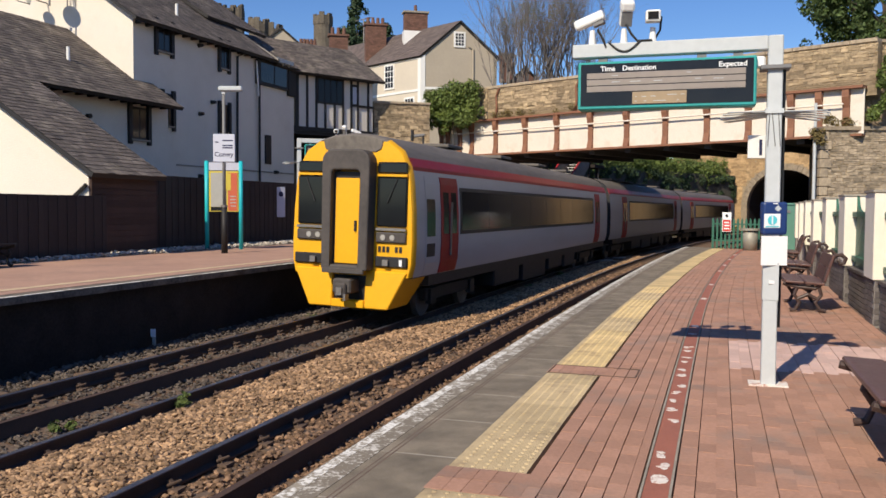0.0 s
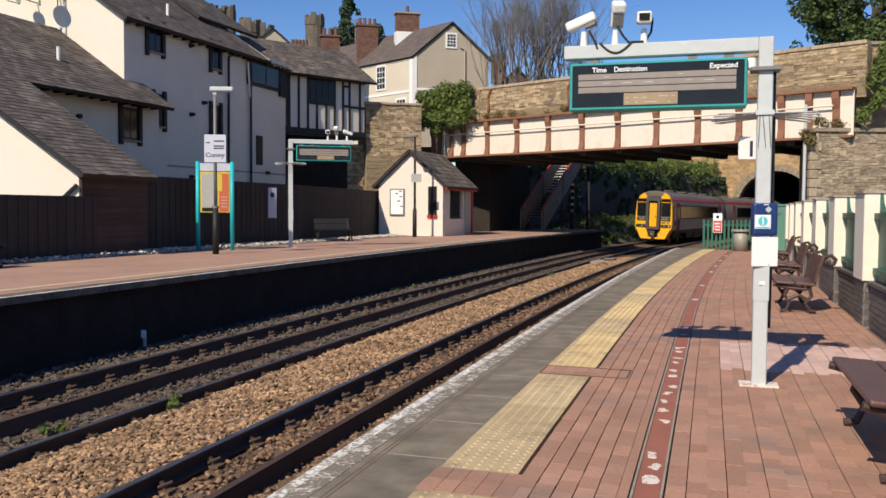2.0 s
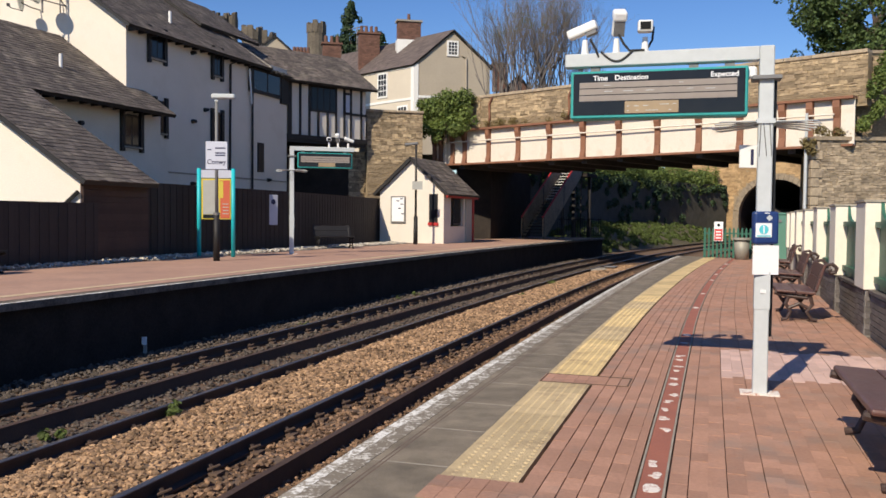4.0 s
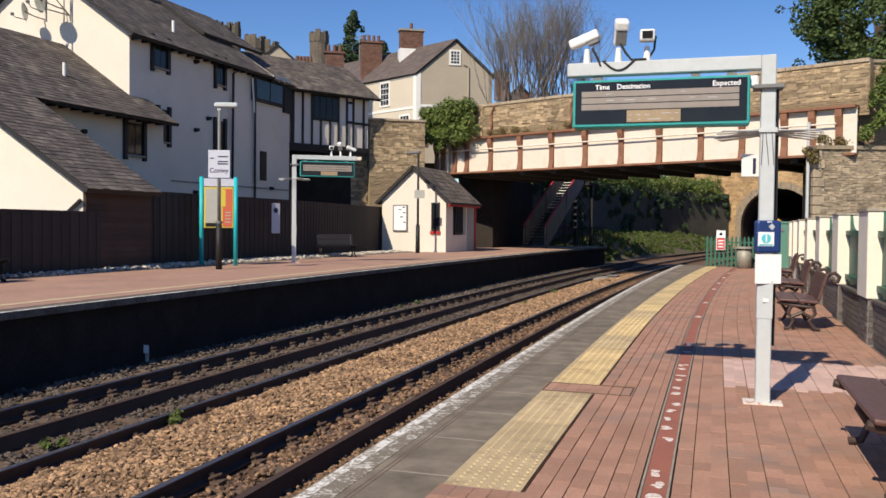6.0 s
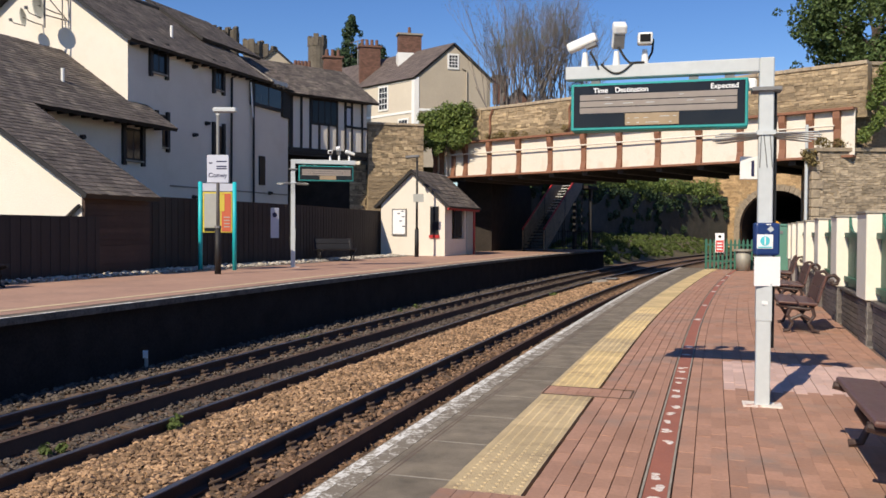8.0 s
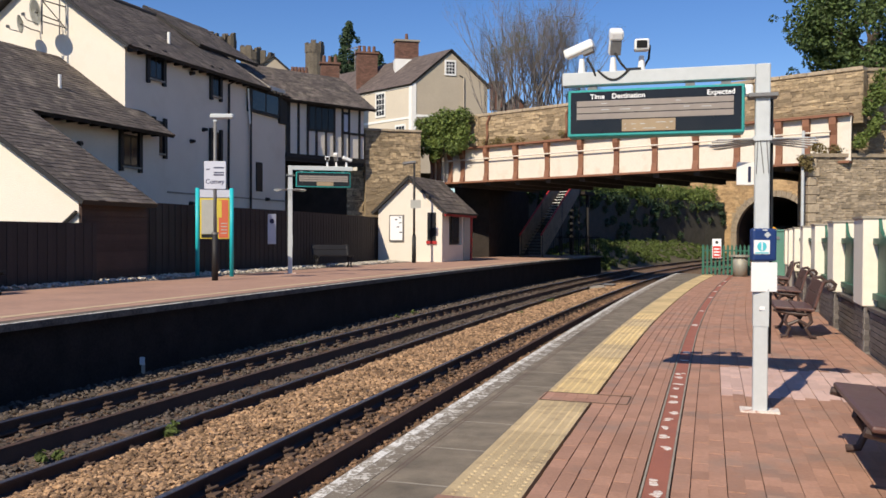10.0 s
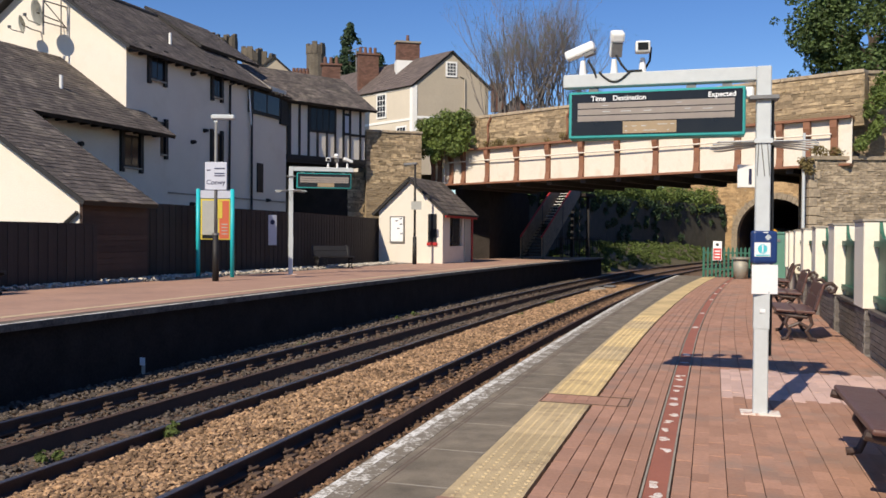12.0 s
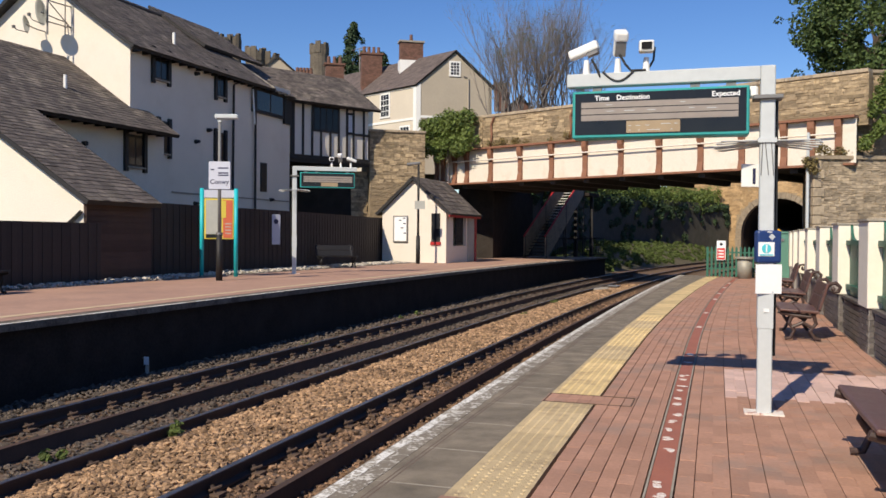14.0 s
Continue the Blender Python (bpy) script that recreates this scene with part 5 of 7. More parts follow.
def build_shelter():
    m = pose(0.13, 39.1, FAR_Z, 0, 0, -22)
    h = thing("waiting_shelter", m, "small cream waiting shelter with slate roof and red trim", "shelter")
    W, L, E, RZ = 3.27, 3.85, 2.45, 3.98
    for y in (0, L - 0.2):
        bm = bmesh.new()
        prism(bm, [(-W, 0), (0, 0), (0, E), (-W / 2, RZ - 0.1), (-W, E)], "y", y, y + 0.2)
        part("gable_wall", bm, "render_white", h)
    part("wall", boxes((-W, -W + 0.2, 0.2, L - 0.2, 0, E)), "render_white", h)
    part("wall", boxes((-0.2, 0, 0.2, 0.9, 0, E)), "render_white", h)
    part("wall", boxes((-0.2, 0, 2.6, L - 0.2, 0, E)), "render_white", h)
    part("wall", boxes((-0.2, 0, 0.9, 2.6, 0, 0.8)), "render_white", h)
    fl = part("floor_slab", boxes((-W + 0.2, -0.2, 0.2, L - 0.2, 0, 0.05)), "slab", h)
    a = roof_slope(h, (0.3, -0.2, E - 0.15), (0.3, L + 0.2, E - 0.15), (-W / 2, -0.2, RZ + 0.05), seed=31, row=0.3, width=0.35)
    b = roof_slope(h, (-W - 0.3, -0.2, E - 0.15), (-W - 0.3, L + 0.2, E - 0.15), (-W / 2, -0.2, RZ + 0.05), seed=32, row=0.3, width=0.35)
    part("red_fascia", boxes((0.2, 0.26, -0.2, L + 0.2, E - 0.32, E - 0.2)), "red_trim", h)
    part("red_post", boxes((0.0, 0.1, L - 0.15, L + 0.02, 0, E)), "red_trim", h)
    part("front_wall", boxes((0.0, 0.06, 2.8, L - 0.2, 0.02, E - 0.1)), "poster_grey", h, "grey side panel")
    win = part("window", boxes((-0.72, -0.3, -0.05, 0.02, 0.98, 2.3)), "black_wood", h, "narrow dark window with a red sill")
    part("sill", boxes((-0.76, -0.26, -0.08, 0.02, 0.84, 0.98)), "red_trim", win, "red sill")
    part("pane", boxes((-0.68, -0.34, -0.06, -0.04, 1.08, 2.25)), "glass_dark", win)
    w2 = part("window", boxes((0.0, 0.05, 1.1, 2.1, 0.85, 2.2)), "black_wood", h, "dark side window")
    part("pane", boxes((0.05, 0.056, 1.2, 2.0, 0.95, 2.1)), "glass_dark", w2)
    ps = thing("poster_case", m @ Matrix.Translation((-W + 0.6, -0.03, 0)), "grey-framed timetable poster on the shelter wall", "poster")
    part("frame", boxes((0, 0.75, -0.04, 0.03, 0.95, 2.2)), "steel", ps)
    part("poster", boxes((0.06, 0.69, -0.05, -0.035, 1.01, 2.14)), "paper", ps)
    for i, (x, z) in enumerate(((0.3, 1.95), (0.52, 1.8), (0.4, 1.6), (0.55, 1.35), (0.5, 2.05))):
        part("text_bar", boxes((x, x + 0.13, -0.056, -0.048, z, z + 0.05)), "ink", ps)
    c = part("gutter", boxes((0.26, 0.34, -0.2, L + 0.2, E - 0.22, E - 0.14)), "black_wood", h)


build_shelter()


def build_stairs():
    st = thing("footbridge_stairs", on_line(41.0, -4.7, FAR_Z, -6), "steep steel stairs with red handrails and grey side panels", "stairs")
    n = 22
    for i in range(n):
        y, z = i * 0.3, 0.19 * (i + 1)
        tr = part("tread", boxes((-0.2, 1.1, y, y + 0.31, z - 0.05, z)), "dark_wall", st)
        # only sunlit upper nosings; lower ones are left out to imitate shade
        if i > 11:
            part("nosing", boxes((-0.17, 1.07, y - 0.012, y + 0.05, z - 0.03, z + 0.004)), "white_paint", tr, "pale painted nosing on a sunlit upper tread")
    for x in (-0.25, 1.1):
        bm = bmesh.new()
        prism(bm, [(0, 0), (0.3, 0), (n * 0.3, n * 0.19 - 0.1), (n * 0.3, n * 0.19 + 1.1), (0, 1.2)], "x", x, x + 0.05)
        part("side_panel", bm, "stone_grey", st, "grey side sheeting")
        part("handrail", tube(bmesh.new(), [(x + 0.02, 0, 1.3), (x + 0.02, n * 0.3, n * 0.19 + 1.2)], 0.05), "red_trim", st)
        for y in (0.1, 3.3, 6.5):
            part("post", boxes((x, x + 0.06, y, y + 0.08, 0, 0.633 * y + 1.25)), "black_wood", st)
    part("landing", boxes((-0.1, 1.5, n * 0.3, n * 0.3 + 2, n * 0.19 - 0.2, n * 0.19)), "dark_wall", st)
    part("landing_post", boxes((0.1, 0.3, n * 0.3 + 1, n * 0.3 + 1.2, -1.4, n * 0.19 - 0.2)), "black_wood", st)
    part("landing_post", boxes((1.2, 1.4, n * 0.3 + 1, n * 0.3 + 1.2, -1.4, n * 0.19 - 0.2)), "black_wood", st)
    f = thing("railing", on_line(46.5, -4.6, FAR_Z, 0), "dark steel railing across the platform end", "railing")
    for z in (0.15, 1.15):
        part("rail", boxes((0, 3.2, 0, 0.04, z, z + 0.05)), "black_wood", f)
    for i in range(22):
        part("bar", boxes((i * 0.15, i * 0.15 + 0.03, 0.005, 0.035, -0.02, 1.3)), "black_wood", f)


build_stairs()


# ---- upper town ----
def house_block(name, label, foot, z0, ze, zr, wall, roof):
    """A gabled house on a four-cornered plan: foot a, b (gable), c, d; the ridge runs from gable a-b to gable d-c."""
    a, b, c, d = [Vector((*p, 0)) for p in foot]
    h = thing(name, pose(0, 0, 0), label, "house", "upper town houses")
    for p, q, nm in ((a, b, "gable_wall"), (d, c, "gable_wall")):
        bm = bmesh.new()
        mid = (p + q) / 2
        inn = ((c + d) / 2 - (a + b) / 2).normalized() * 0.3 * (1 if p is a else -1)
        pts = [p + Vector((0, 0, z0)), q + Vector((0, 0, z0)), q + Vector((0, 0, ze)), mid + Vector((0, 0, zr)), p + Vector((0, 0, ze))]
        u = [bm.verts.new(v) for v in pts]
        w = [bm.verts.new(v + inn) for v in pts]
        bm.faces.new(u)
        bm.faces.new(w[::-1])
        for i in range(5):
            bm.faces.new((u[i], w[i], w[(i + 1) % 5], u[(i + 1) % 5]))
        bmesh.ops.recalc_face_normals(bm, faces=bm.faces)
        part(nm, bm, wall[0], h)
    for p, q in ((a, d), (b, c)):
        bm = bmesh.new()
        t = ((b - a).normalized() * 0.3) * (1 if p is a else -1)
        pts = [p, q, q + t, p + t]
        u = [bm.verts.new(v + Vector((0, 0, z0))) for v in pts]
        w = [bm.verts.new(v + Vector((0, 0, ze))) for v in pts]
        bm.faces.new(u[::-1])
        bm.faces.new(w)
        for i in range(4):
            bm.faces.new((u[i], u[(i + 1) % 4], w[(i + 1) % 4], w[i]))
        bmesh.ops.recalc_face_normals(bm, faces=bm.faces)
        part("side_wall", bm, wall[1], h)
    for p, q, o in ((a, d, b), (b, c, a)):
        out = (p - o).normalized() * 0.25
        along = (q - p).normalized() * 0.2
        e0, e1 = p + out - along + Vector((0, 0, ze - 0.12)), q + out + along + Vector((0, 0, ze - 0.12))
        top = (a + b) / 2 - along + Vector((0, 0, zr + 0.08))
        roof_slope(h, e0, e1, top, 0.15, roof, seed=41, row=0.32, width=0.45, skew=True)
    return h


def sash(h, m, w, hh, cols=3, rows=4):
    """A white sash window at m, whose local x runs along the wall and -y looks out."""
    win = part("window", boxes((-w / 2 - 0.12, w / 2 + 0.12, -0.06, 0.05, -0.12, hh + 0.12)), "white_paint", h, "white sash window", at=m)
    for i in range(cols):
        for j in range(rows):
            x0, z0 = -w / 2 + i * w / cols, j * hh / rows
            part("pane", boxes((x0 + 0.03, x0 + w / cols - 0.03, -0.07, -0.05, z0 + 0.03, z0 + hh / rows - 0.03)), "glass_dark", win)
    return win


def chimney(x, y, z0, z1, w, d, turn, pots, mat="brick_red", base=None):
    c = thing("chimney", pose(x, y, 0, 0, 0, turn), "brick chimney stack with clay pots", "chimney", "chimneys")
    part("shaft", boxes((-w / 2, w / 2, -d / 2, d / 2, z0, z1)), mat, c)
    bm = bmesh.new()
    z = z0
    k = 0
    while z < z1 - 0.1:
        n = max(2, int(w / 0.26))
        for i in range(n):
            a = -w / 2 + (i + (0.5 if k % 2 else 0)) * w / n
            box(bm, max(-w / 2, a) + 0.01, min(w / 2, a + w / n) - 0.01, -d / 2 - 0.02, -d / 2 + 0.1, z + 0.012, z + 0.13)
        z += 0.14
        k += 1
    o = part("brickwork", bm, mat, c)
    o["kind"] = "stuff"
    part("cap", boxes((-w / 2 - 0.12, w / 2 + 0.12, -d / 2 - 0.12, d / 2 + 0.12, z1, z1 + 0.15)), "coping" if base else mat, c)
    if base:
        part("base", boxes((-w / 2 - 0.08, w / 2 + 0.08, -d / 2 - 0.08, d / 2 + 0.08, z0 - 0.2, base)), "white_paint", c)
    for i in range(pots):
        px = (i - (pots - 1) / 2) * (w / max(1, pots)) * 0.95
        part("chimney_pot", cyl(bmesh.new(), (px, 0, z1 + 0.15), (px, 0, z1 + 0.75), 0.17, 0.13, 10), "brick_red", c)


def build_town():
    A, B, C = (-2.3, 70.0), (4.0, 71.6), (-12.9, 81.4)
    D = (C[0] + B[0] - A[0], C[1] + B[1] - A[1])
    h = house_block("upper_house", "beige gabled house with cream front and slate roof", [A, B, D, C], 6.5, 14.15, 17.0, ("render_beige", "render_cream"), "slate_far")
    ga = math.degrees(math.atan2(B[1] - A[1], B[0] - A[0]))
    gm = pose(A[0], A[1], 0, 0, 0, ga)
    sash(h, gm @ Matrix.Translation((3.25, -0.02, 15.0)), 0.75, 1.05)
    part("drain_pipe", tube(bmesh.new(), [(4.0, -0.1, 15.0), (4.4, -0.1, 14.8), (4.45, -0.1, 7)], 0.06), "render_beige", h, at=gm)
    part("corner_band", boxes((-0.02, 0.35, -0.06, 0.02, 6.6, 14.1)), "white_paint", h, "white quoin band", at=gm)
    part("string_band", boxes((0.35, 6.4, -0.05, 0.02, 11.35, 11.55)), "white_paint", h, at=gm)
    fa = math.degrees(math.atan2(A[1] - C[1], A[0] - C[0]))
    fm = pose(C[0], C[1], 0, 0, 0, fa)
    L = math.hypot(A[0] - C[0], A[1] - C[1])
    sash(h, fm @ Matrix.Translation((L * 0.74, -0.02, 11.8)), 1.1, 1.9)
    sash(h, fm @ Matrix.Translation((L * 0.7, -0.02, 8.9)), 1.1, 1.6)
    sash(h, fm @ Matrix.Translation((L * 0.91, -0.02, 9.1)), 1.1, 1.6)
    part("string_band", boxes((0, L, -0.05, 0.02, 11.2, 11.4)), "white_paint", h, at=fm)
    part("eaves_band", boxes((0, L, -0.05, 0.02, 13.85, 14.05)), "white_paint", h, at=fm)
    part("corner_band", boxes((L - 0.35, L + 0.02, -0.06, 0.02, 6.6, 13.9)), "white_paint", h, at=fm)
    chimney(-2.95, 74.5, 15.4, 18.45, 2.0, 0.9, 12, 1, "brick_red", 16.9)
    chimney(-6.6, 76.5, 14.2, 17.8, 1.85, 0.9, 12, 4)
    chimney(-9.2, 71.0, 13.5, 15.75, 1.5, 0.8, 12, 3)
    chimney(-11.9, 72.0, 13.3, 15.0, 1.5, 0.8, 12, 5)
    # lower slate roofs in front and to the side
    house_block("terrace_house", "cream gabled house high behind the roofs", [(-20.5, 90.0), (-15.0, 91.0), (-17.0, 102.0), (-22.5, 101.0)], 6.0, 18.2, 20.6, ("render_beige", "render_beige"), "slate_far")
    house_block("terrace_house", "brick house with slate roof beside the bare tree", [(4.6, 80.0), (9.8, 81.5), (9.0, 92.0), (3.6, 91.0)], 6.0, 12.3, 15.0, ("brick_red", "render_white"), "slate_far")
    chimney(5.6, 84.0, 14.0, 16.6, 1.2, 0.8, 10, 1)
    # ruined castle towers
    for x, y, r, z1, sd in ((-23.6, 160, 1.8, 38.6, 1), (-19.5, 163, 4.0, 34.4, 2), (-35.6, 130, 1.0, 33.4, 3), (-33.9, 131, 0.9, 33.1, 4), (-32.5, 132, 0.9, 33.4, 5), (-29.6, 133, 1.6, 31.6, 6), (-27.6, 134, 1.5, 31.2, 7)):
        t = thing("castle_tower", pose(x, y, 0), "ruined brown stone castle tower with broken top", "castle tower", "castle towers")
        rnd = random.Random(sd)
        bm = cyl(bmesh.new(), (0, 0, 15), (0, 0, z1 - 1.2), r, r * 0.97, 16)
        for v in bm.verts:
            if v.co.z > 16:
                v.co.z -= rnd.uniform(0, 1.9) if rnd.random() < 0.6 else 0
        part("shaft", bm, "castle", t)
        n = 12
        for i in range(n):
            if rnd.random() < 0.3:
                continue
            a = 6.2832 * i / n
            hh = rnd.uniform(-0.5, 0.7)
            part("merlon", boxes((r - 0.5, r, -r * 0.26, r * 0.26, z1 - 2.9, z1 - 1.2 + hh)), "castle", t, at=pose(0, 0, 0, 0, 0, math.degrees(a)))
    for x, y, z in ((-9.0, 90, 21.5), (6.2, 74, 17.8), (-24, 95, 16)):
        a = thing("television_aerial", pose(x, y, 0), "thin rooftop television aerial", "aerial", "aerials")
        part("mast", tube(bmesh.new(), [(0, 0, z - 6), (0, 0, z)], 0.05, 6), "steel", a)
        part("boom", tube(bmesh.new(), [(-0.9, 0, z - 0.3), (0.9, 0, z + 0.1)], 0.04, 6), "steel", a)
        for i in range(4):
            part("element", tube(bmesh.new(), [(-0.7 + 0.45 * i, -0.3, z - 0.25 + 0.1 * i), (-0.7 + 0.45 * i, 0.3, z - 0.25 + 0.1 * i)], 0.03, 5), "steel", a)


build_town()


# ---- plants ----
def leaves_bm(clumps, n, size, seed, flat=0.0):
    """Small folded leaves scattered through clumps of (x, y, z, radius)."""
    rnd = np.random.RandomState(seed)
    w = np.array([c[3] ** 2 for c in clumps])
    idx = rnd.choice(len(clumps), n, p=w / w.sum())
    cl = np.array(clumps)[idx]
    d = rnd.normal(size=(n, 3))
    d /= np.linalg.norm(d, axis=1)[:, None]
    r = cl[:, 3] * rnd.uniform(0.55, 1.08, n)
    p = cl[:, :3] + d * r[:, None]
    nrm = d + rnd.normal(size=(n, 3)) * 0.6 + np.array((0, 0, 0.4))
    nrm /= np.linalg.norm(nrm, axis=1)[:, None]
    u = np.cross(nrm, rnd.normal(size=(n, 3)))
    u /= np.linalg.norm(u, axis=1)[:, None]
    v = np.cross(nrm, u)
    s = size * rnd.uniform(0.6, 1.3, n)[:, None]
    q = np.stack([p - u * s, p + v * s * 0.55 + nrm * s * 0.2, p + u * s, p - v * s * 0.55 + nrm * s * 0.2], 1).reshape(-1, 3)
    f = [(4 * i, 4 * i + 1, 4 * i + 2, 4 * i + 3) for i in range(n)]
    return q, f


def leaf_part(name, clumps, n, size, mat, parent, seed, label=""):
    q, f = leaves_bm(clumps, n, size, seed)
    me = bpy.data.meshes.new(name)
    me.from_pydata(q.tolist(), [], f)
    me.materials.append(M[mat])
    o = new(name, me)
    o.parent = parent
    o["kind"] = "stuff"
    if label:
        o["label"] = label
    return o


def branches(bm, p, d, length, r, depth, rnd, tips, spread=0.5, sides=5, up=0.25):
    q = p + d * length
    cyl(bm, p, q, r, r * 0.65, sides, False)
    if depth == 0:
        tips.append(q)
        return
    for _ in range(rnd.choice((2, 2, 3))):
        nd = (d + Vector((rnd.gauss(0, spread), rnd.gauss(0, spread), rnd.gauss(up, spread * 0.5)))).normalized()
        branches(bm, p + d * length * rnd.uniform(0.5, 1.0), nd, length * rnd.uniform(0.62, 0.85), r * 0.6, depth - 1, rnd, tips, spread, 4 if depth < 4 else sides, up)


def build_plants():
    # bare spring tree behind the parapet
    rnd = random.Random(8)
    for x, y, n, hgt in ((4.2, 54.0, 9, 3.6), (5.8, 54.6, 11, 3.9), (7.4, 55.4, 9, 3.4), (10.6, 58.0, 4, 2.2)):
        t = thing("bare_tree", pose(x, y, 6.0), "many-stemmed spring tree with bare twigs and few leaves", "tree", "bare trees")
        bm = bmesh.new()
        tips = []
        for i in range(n):
            d = Vector((rnd.uniform(-0.22, 0.22), rnd.uniform(-0.2, 0.2), 1)).normalized()
            branches(bm, Vector((rnd.uniform(-0.7, 0.7), rnd.uniform(-0.3, 0.3), -0.3)), d, hgt, 0.075, 6, rnd, tips, 0.26, 6, 0.24)
        part("trunk", bm, "twig", t)
        leaf_part("crown", [(c.x, c.y, c.z, 0.25) for c in tips], 2600, 0.035, "leaf", t, 5, "sparse small green buds")
    # broad green tree over the wing wall
    t = thing("green_tree", pose(21.5, 41.0, 6.3), "large dense dark green tree above the wall", "tree")
    bm = bmesh.new()
    tips = []
    rnd = random.Random(3)
    cyl(bm, (0, 0, -0.3), (0.1, 0, 3.0), 0.35, 0.25, 10)
    for i in range(6):
        d = Vector((rnd.uniform(-0.9, 0.9), rnd.uniform(-0.7, 0.7), 0.8)).normalized()
        branches(bm, Vector((0.1, 0, 2.0 + 0.2 * i)), d, 2.0, 0.14, 3, rnd, tips, 0.5, 6, 0.1)
    part("trunk", bm, "bark", t)
    cl = []
    for i in range(230):
        a, e, r = rnd.uniform(0, 6.28), rnd.uniform(-0.75, 1.3), rnd.uniform(0.5, 1.0) ** 0.5
        k = 1 + 0.16 * math.sin(3 * a + 1) + 0.12 * math.sin(5 * e) + (rnd.uniform(0.05, 0.3) if i % 5 == 0 else 0)
        cl.append((4.3 * k * r * math.cos(a) * math.cos(e * 0.8), 3.5 * k * r * math.sin(a) * math.cos(e * 0.8), 5.0 + 3.6 * k * r * math.sin(e), rnd.uniform(0.3, 0.8) * (0.6 if i % 5 == 0 else 1)))
    leaf_part("crown", cl, 36000, 0.11, "leaf", t, 6, "dense dark green leaves")
    # ivy bush at the bridge's end
    b = thing("ivy_bush", pose(0.15, 45.9, 7.05, 0, 0, -30), "dense green ivy bush growing over the abutment", "bush")
    cl = [(rnd.uniform(-1.7, 1.5), rnd.uniform(-0.4, 0.5), rnd.uniform(-0.9, 1.0), rnd.uniform(0.3, 0.5)) for i in range(46)]
    cl = [c for c in cl if (c[0] / 2.0) ** 2 + (c[2] / 1.3) ** 2 < 0.85] + [(0.9, -0.3, -0.9, 0.3), (1.4, -0.3, -0.7, 0.3), (1.9, -0.2, -0.4, 0.25), (-1.3, -0.2, -1.0, 0.3), (-0.4, -0.3, -1.2, 0.3)]
    leaf_part("foliage", cl, 9000, 0.09, "leaf_ivy", b, 7)
    part("stem", tube(bmesh.new(), [(0, 0.1, -1.5), (0.1, 0.1, 0), (0.2, 0.1, 0.6)], 0.06, 6), "bark", b)
    # creeper on the right upper wall
    b = thing("ivy_creeper", pose(16.0, 32.28, 0), "light green creeper hanging on the stone wall", "creeper")
    cl = [(0.7 - 0.5 * (k / 22) + rnd.uniform(-0.35, 0.35), -0.05, 7.7 - 2.6 * k / 22 + rnd.uniform(-0.1, 0.1), rnd.uniform(0.16, 0.3)) for k in range(23)]
    leaf_part("foliage", cl, 2600, 0.07, "leaf_ivy", b, 8)
    b = thing("wall_weed", pose(15.0, 32.5, 4.75), "dry brown weeds on the wall ledge", "weed", "weeds on ledges")
    leaf_part("foliage", [(rnd.uniform(-0.6, 1.0), rnd.uniform(0, 0.3), rnd.uniform(0.05, 0.35), 0.2) for i in range(14)], 900, 0.055, "dry_weed", b, 9)
    b = thing("wall_weed", BRIDGE @ Matrix.Translation((2.5, 0.1, 6.3)), "dry brown weeds along the girder ledge", "weed", "weeds on ledges")
    leaf_part("foliage", [(rnd.uniform(-3, 6), rnd.uniform(-0.15, 0.1), rnd.uniform(0.05, 0.3), 0.18) for i in range(22)], 1500, 0.045, "dry_weed", b, 10)
    b = thing("wall_weed", pose(14.1, 32.3, 4.3), "small fern on the wall corner", "weed", "weeds on ledges")
    leaf_part("foliage", [(rnd.uniform(-0.6, 0.1), 0, rnd.uniform(-0.2, 0.25), 0.16) for i in range(10)], 500, 0.06, "dry_weed", b, 11)
    # hedge on the cutting wall
    hd = thing("cutting_hedge", pose(0, 0, 0), "dark ivy and hedge over the cutting wall", "hedge", kind="stuff")
    cl = []
    for i in range(400):
        s = rnd.uniform(46, 96)
        edge = float(np.interp(s, (82, 88, 93, 96), (-6.6, -5.7, -4.4, -3.4)))
        o, z, r = edge - 3.4 * rnd.random() ** 1.5, rnd.uniform(4.9, 7.0), rnd.uniform(0.6, 1.1)
        x, y, _ = line(s, o)
        cl.append((x, y, z, r))
    leaf_part("foliage", cl, 48000, 0.14, "leaf_ivy", hd, 12)
    iv = thing("wall_ivy", pose(0, 0, 0), "ivy hanging on the cutting wall, coloured dark as shade", "ivy", kind="stuff")
    cl = []
    for i in range(140):
        s = rnd.uniform(46, 96)
        x, y, _ = line(s, float(np.interp(s, (82, 88, 93, 96), (-6.3, -5.5, -4.2, -3.0))) + rnd.uniform(-0.1, 0.1))
        cl.append((x, y, 5.2 - 3.8 * rnd.random() ** 2, rnd.uniform(0.25, 0.5)))
    # darker leaves than the hedge above: the wall's shade is in their colour
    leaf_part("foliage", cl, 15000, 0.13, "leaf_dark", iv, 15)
    gr = thing("bank_grass", pose(0, 0, 0), "rough green grass and weeds on the cutting slope", "grass", kind="stuff")
    cl = []
    for i in range(420):
        s = rnd.uniform(48, 95)
        o = rnd.uniform(-6.0, -2.2)
        f = min(1.0, 0.35 + (s - 46.5) * 0.06)
        z = -1.0 + (float(np.interp(-o, (1.7, 2.4, 3.3, 4.3, 5.3, 6.3), (-1.0, -0.6, -0.1, 0.4, 0.85, 1.25))) + 1.0) * f
        cl.append((*line(s, o)[:2], z + 0.05, rnd.uniform(0.12, 0.35)))
    leaf_part("foliage", cl, 30000, 0.1, "grass", gr, 13)
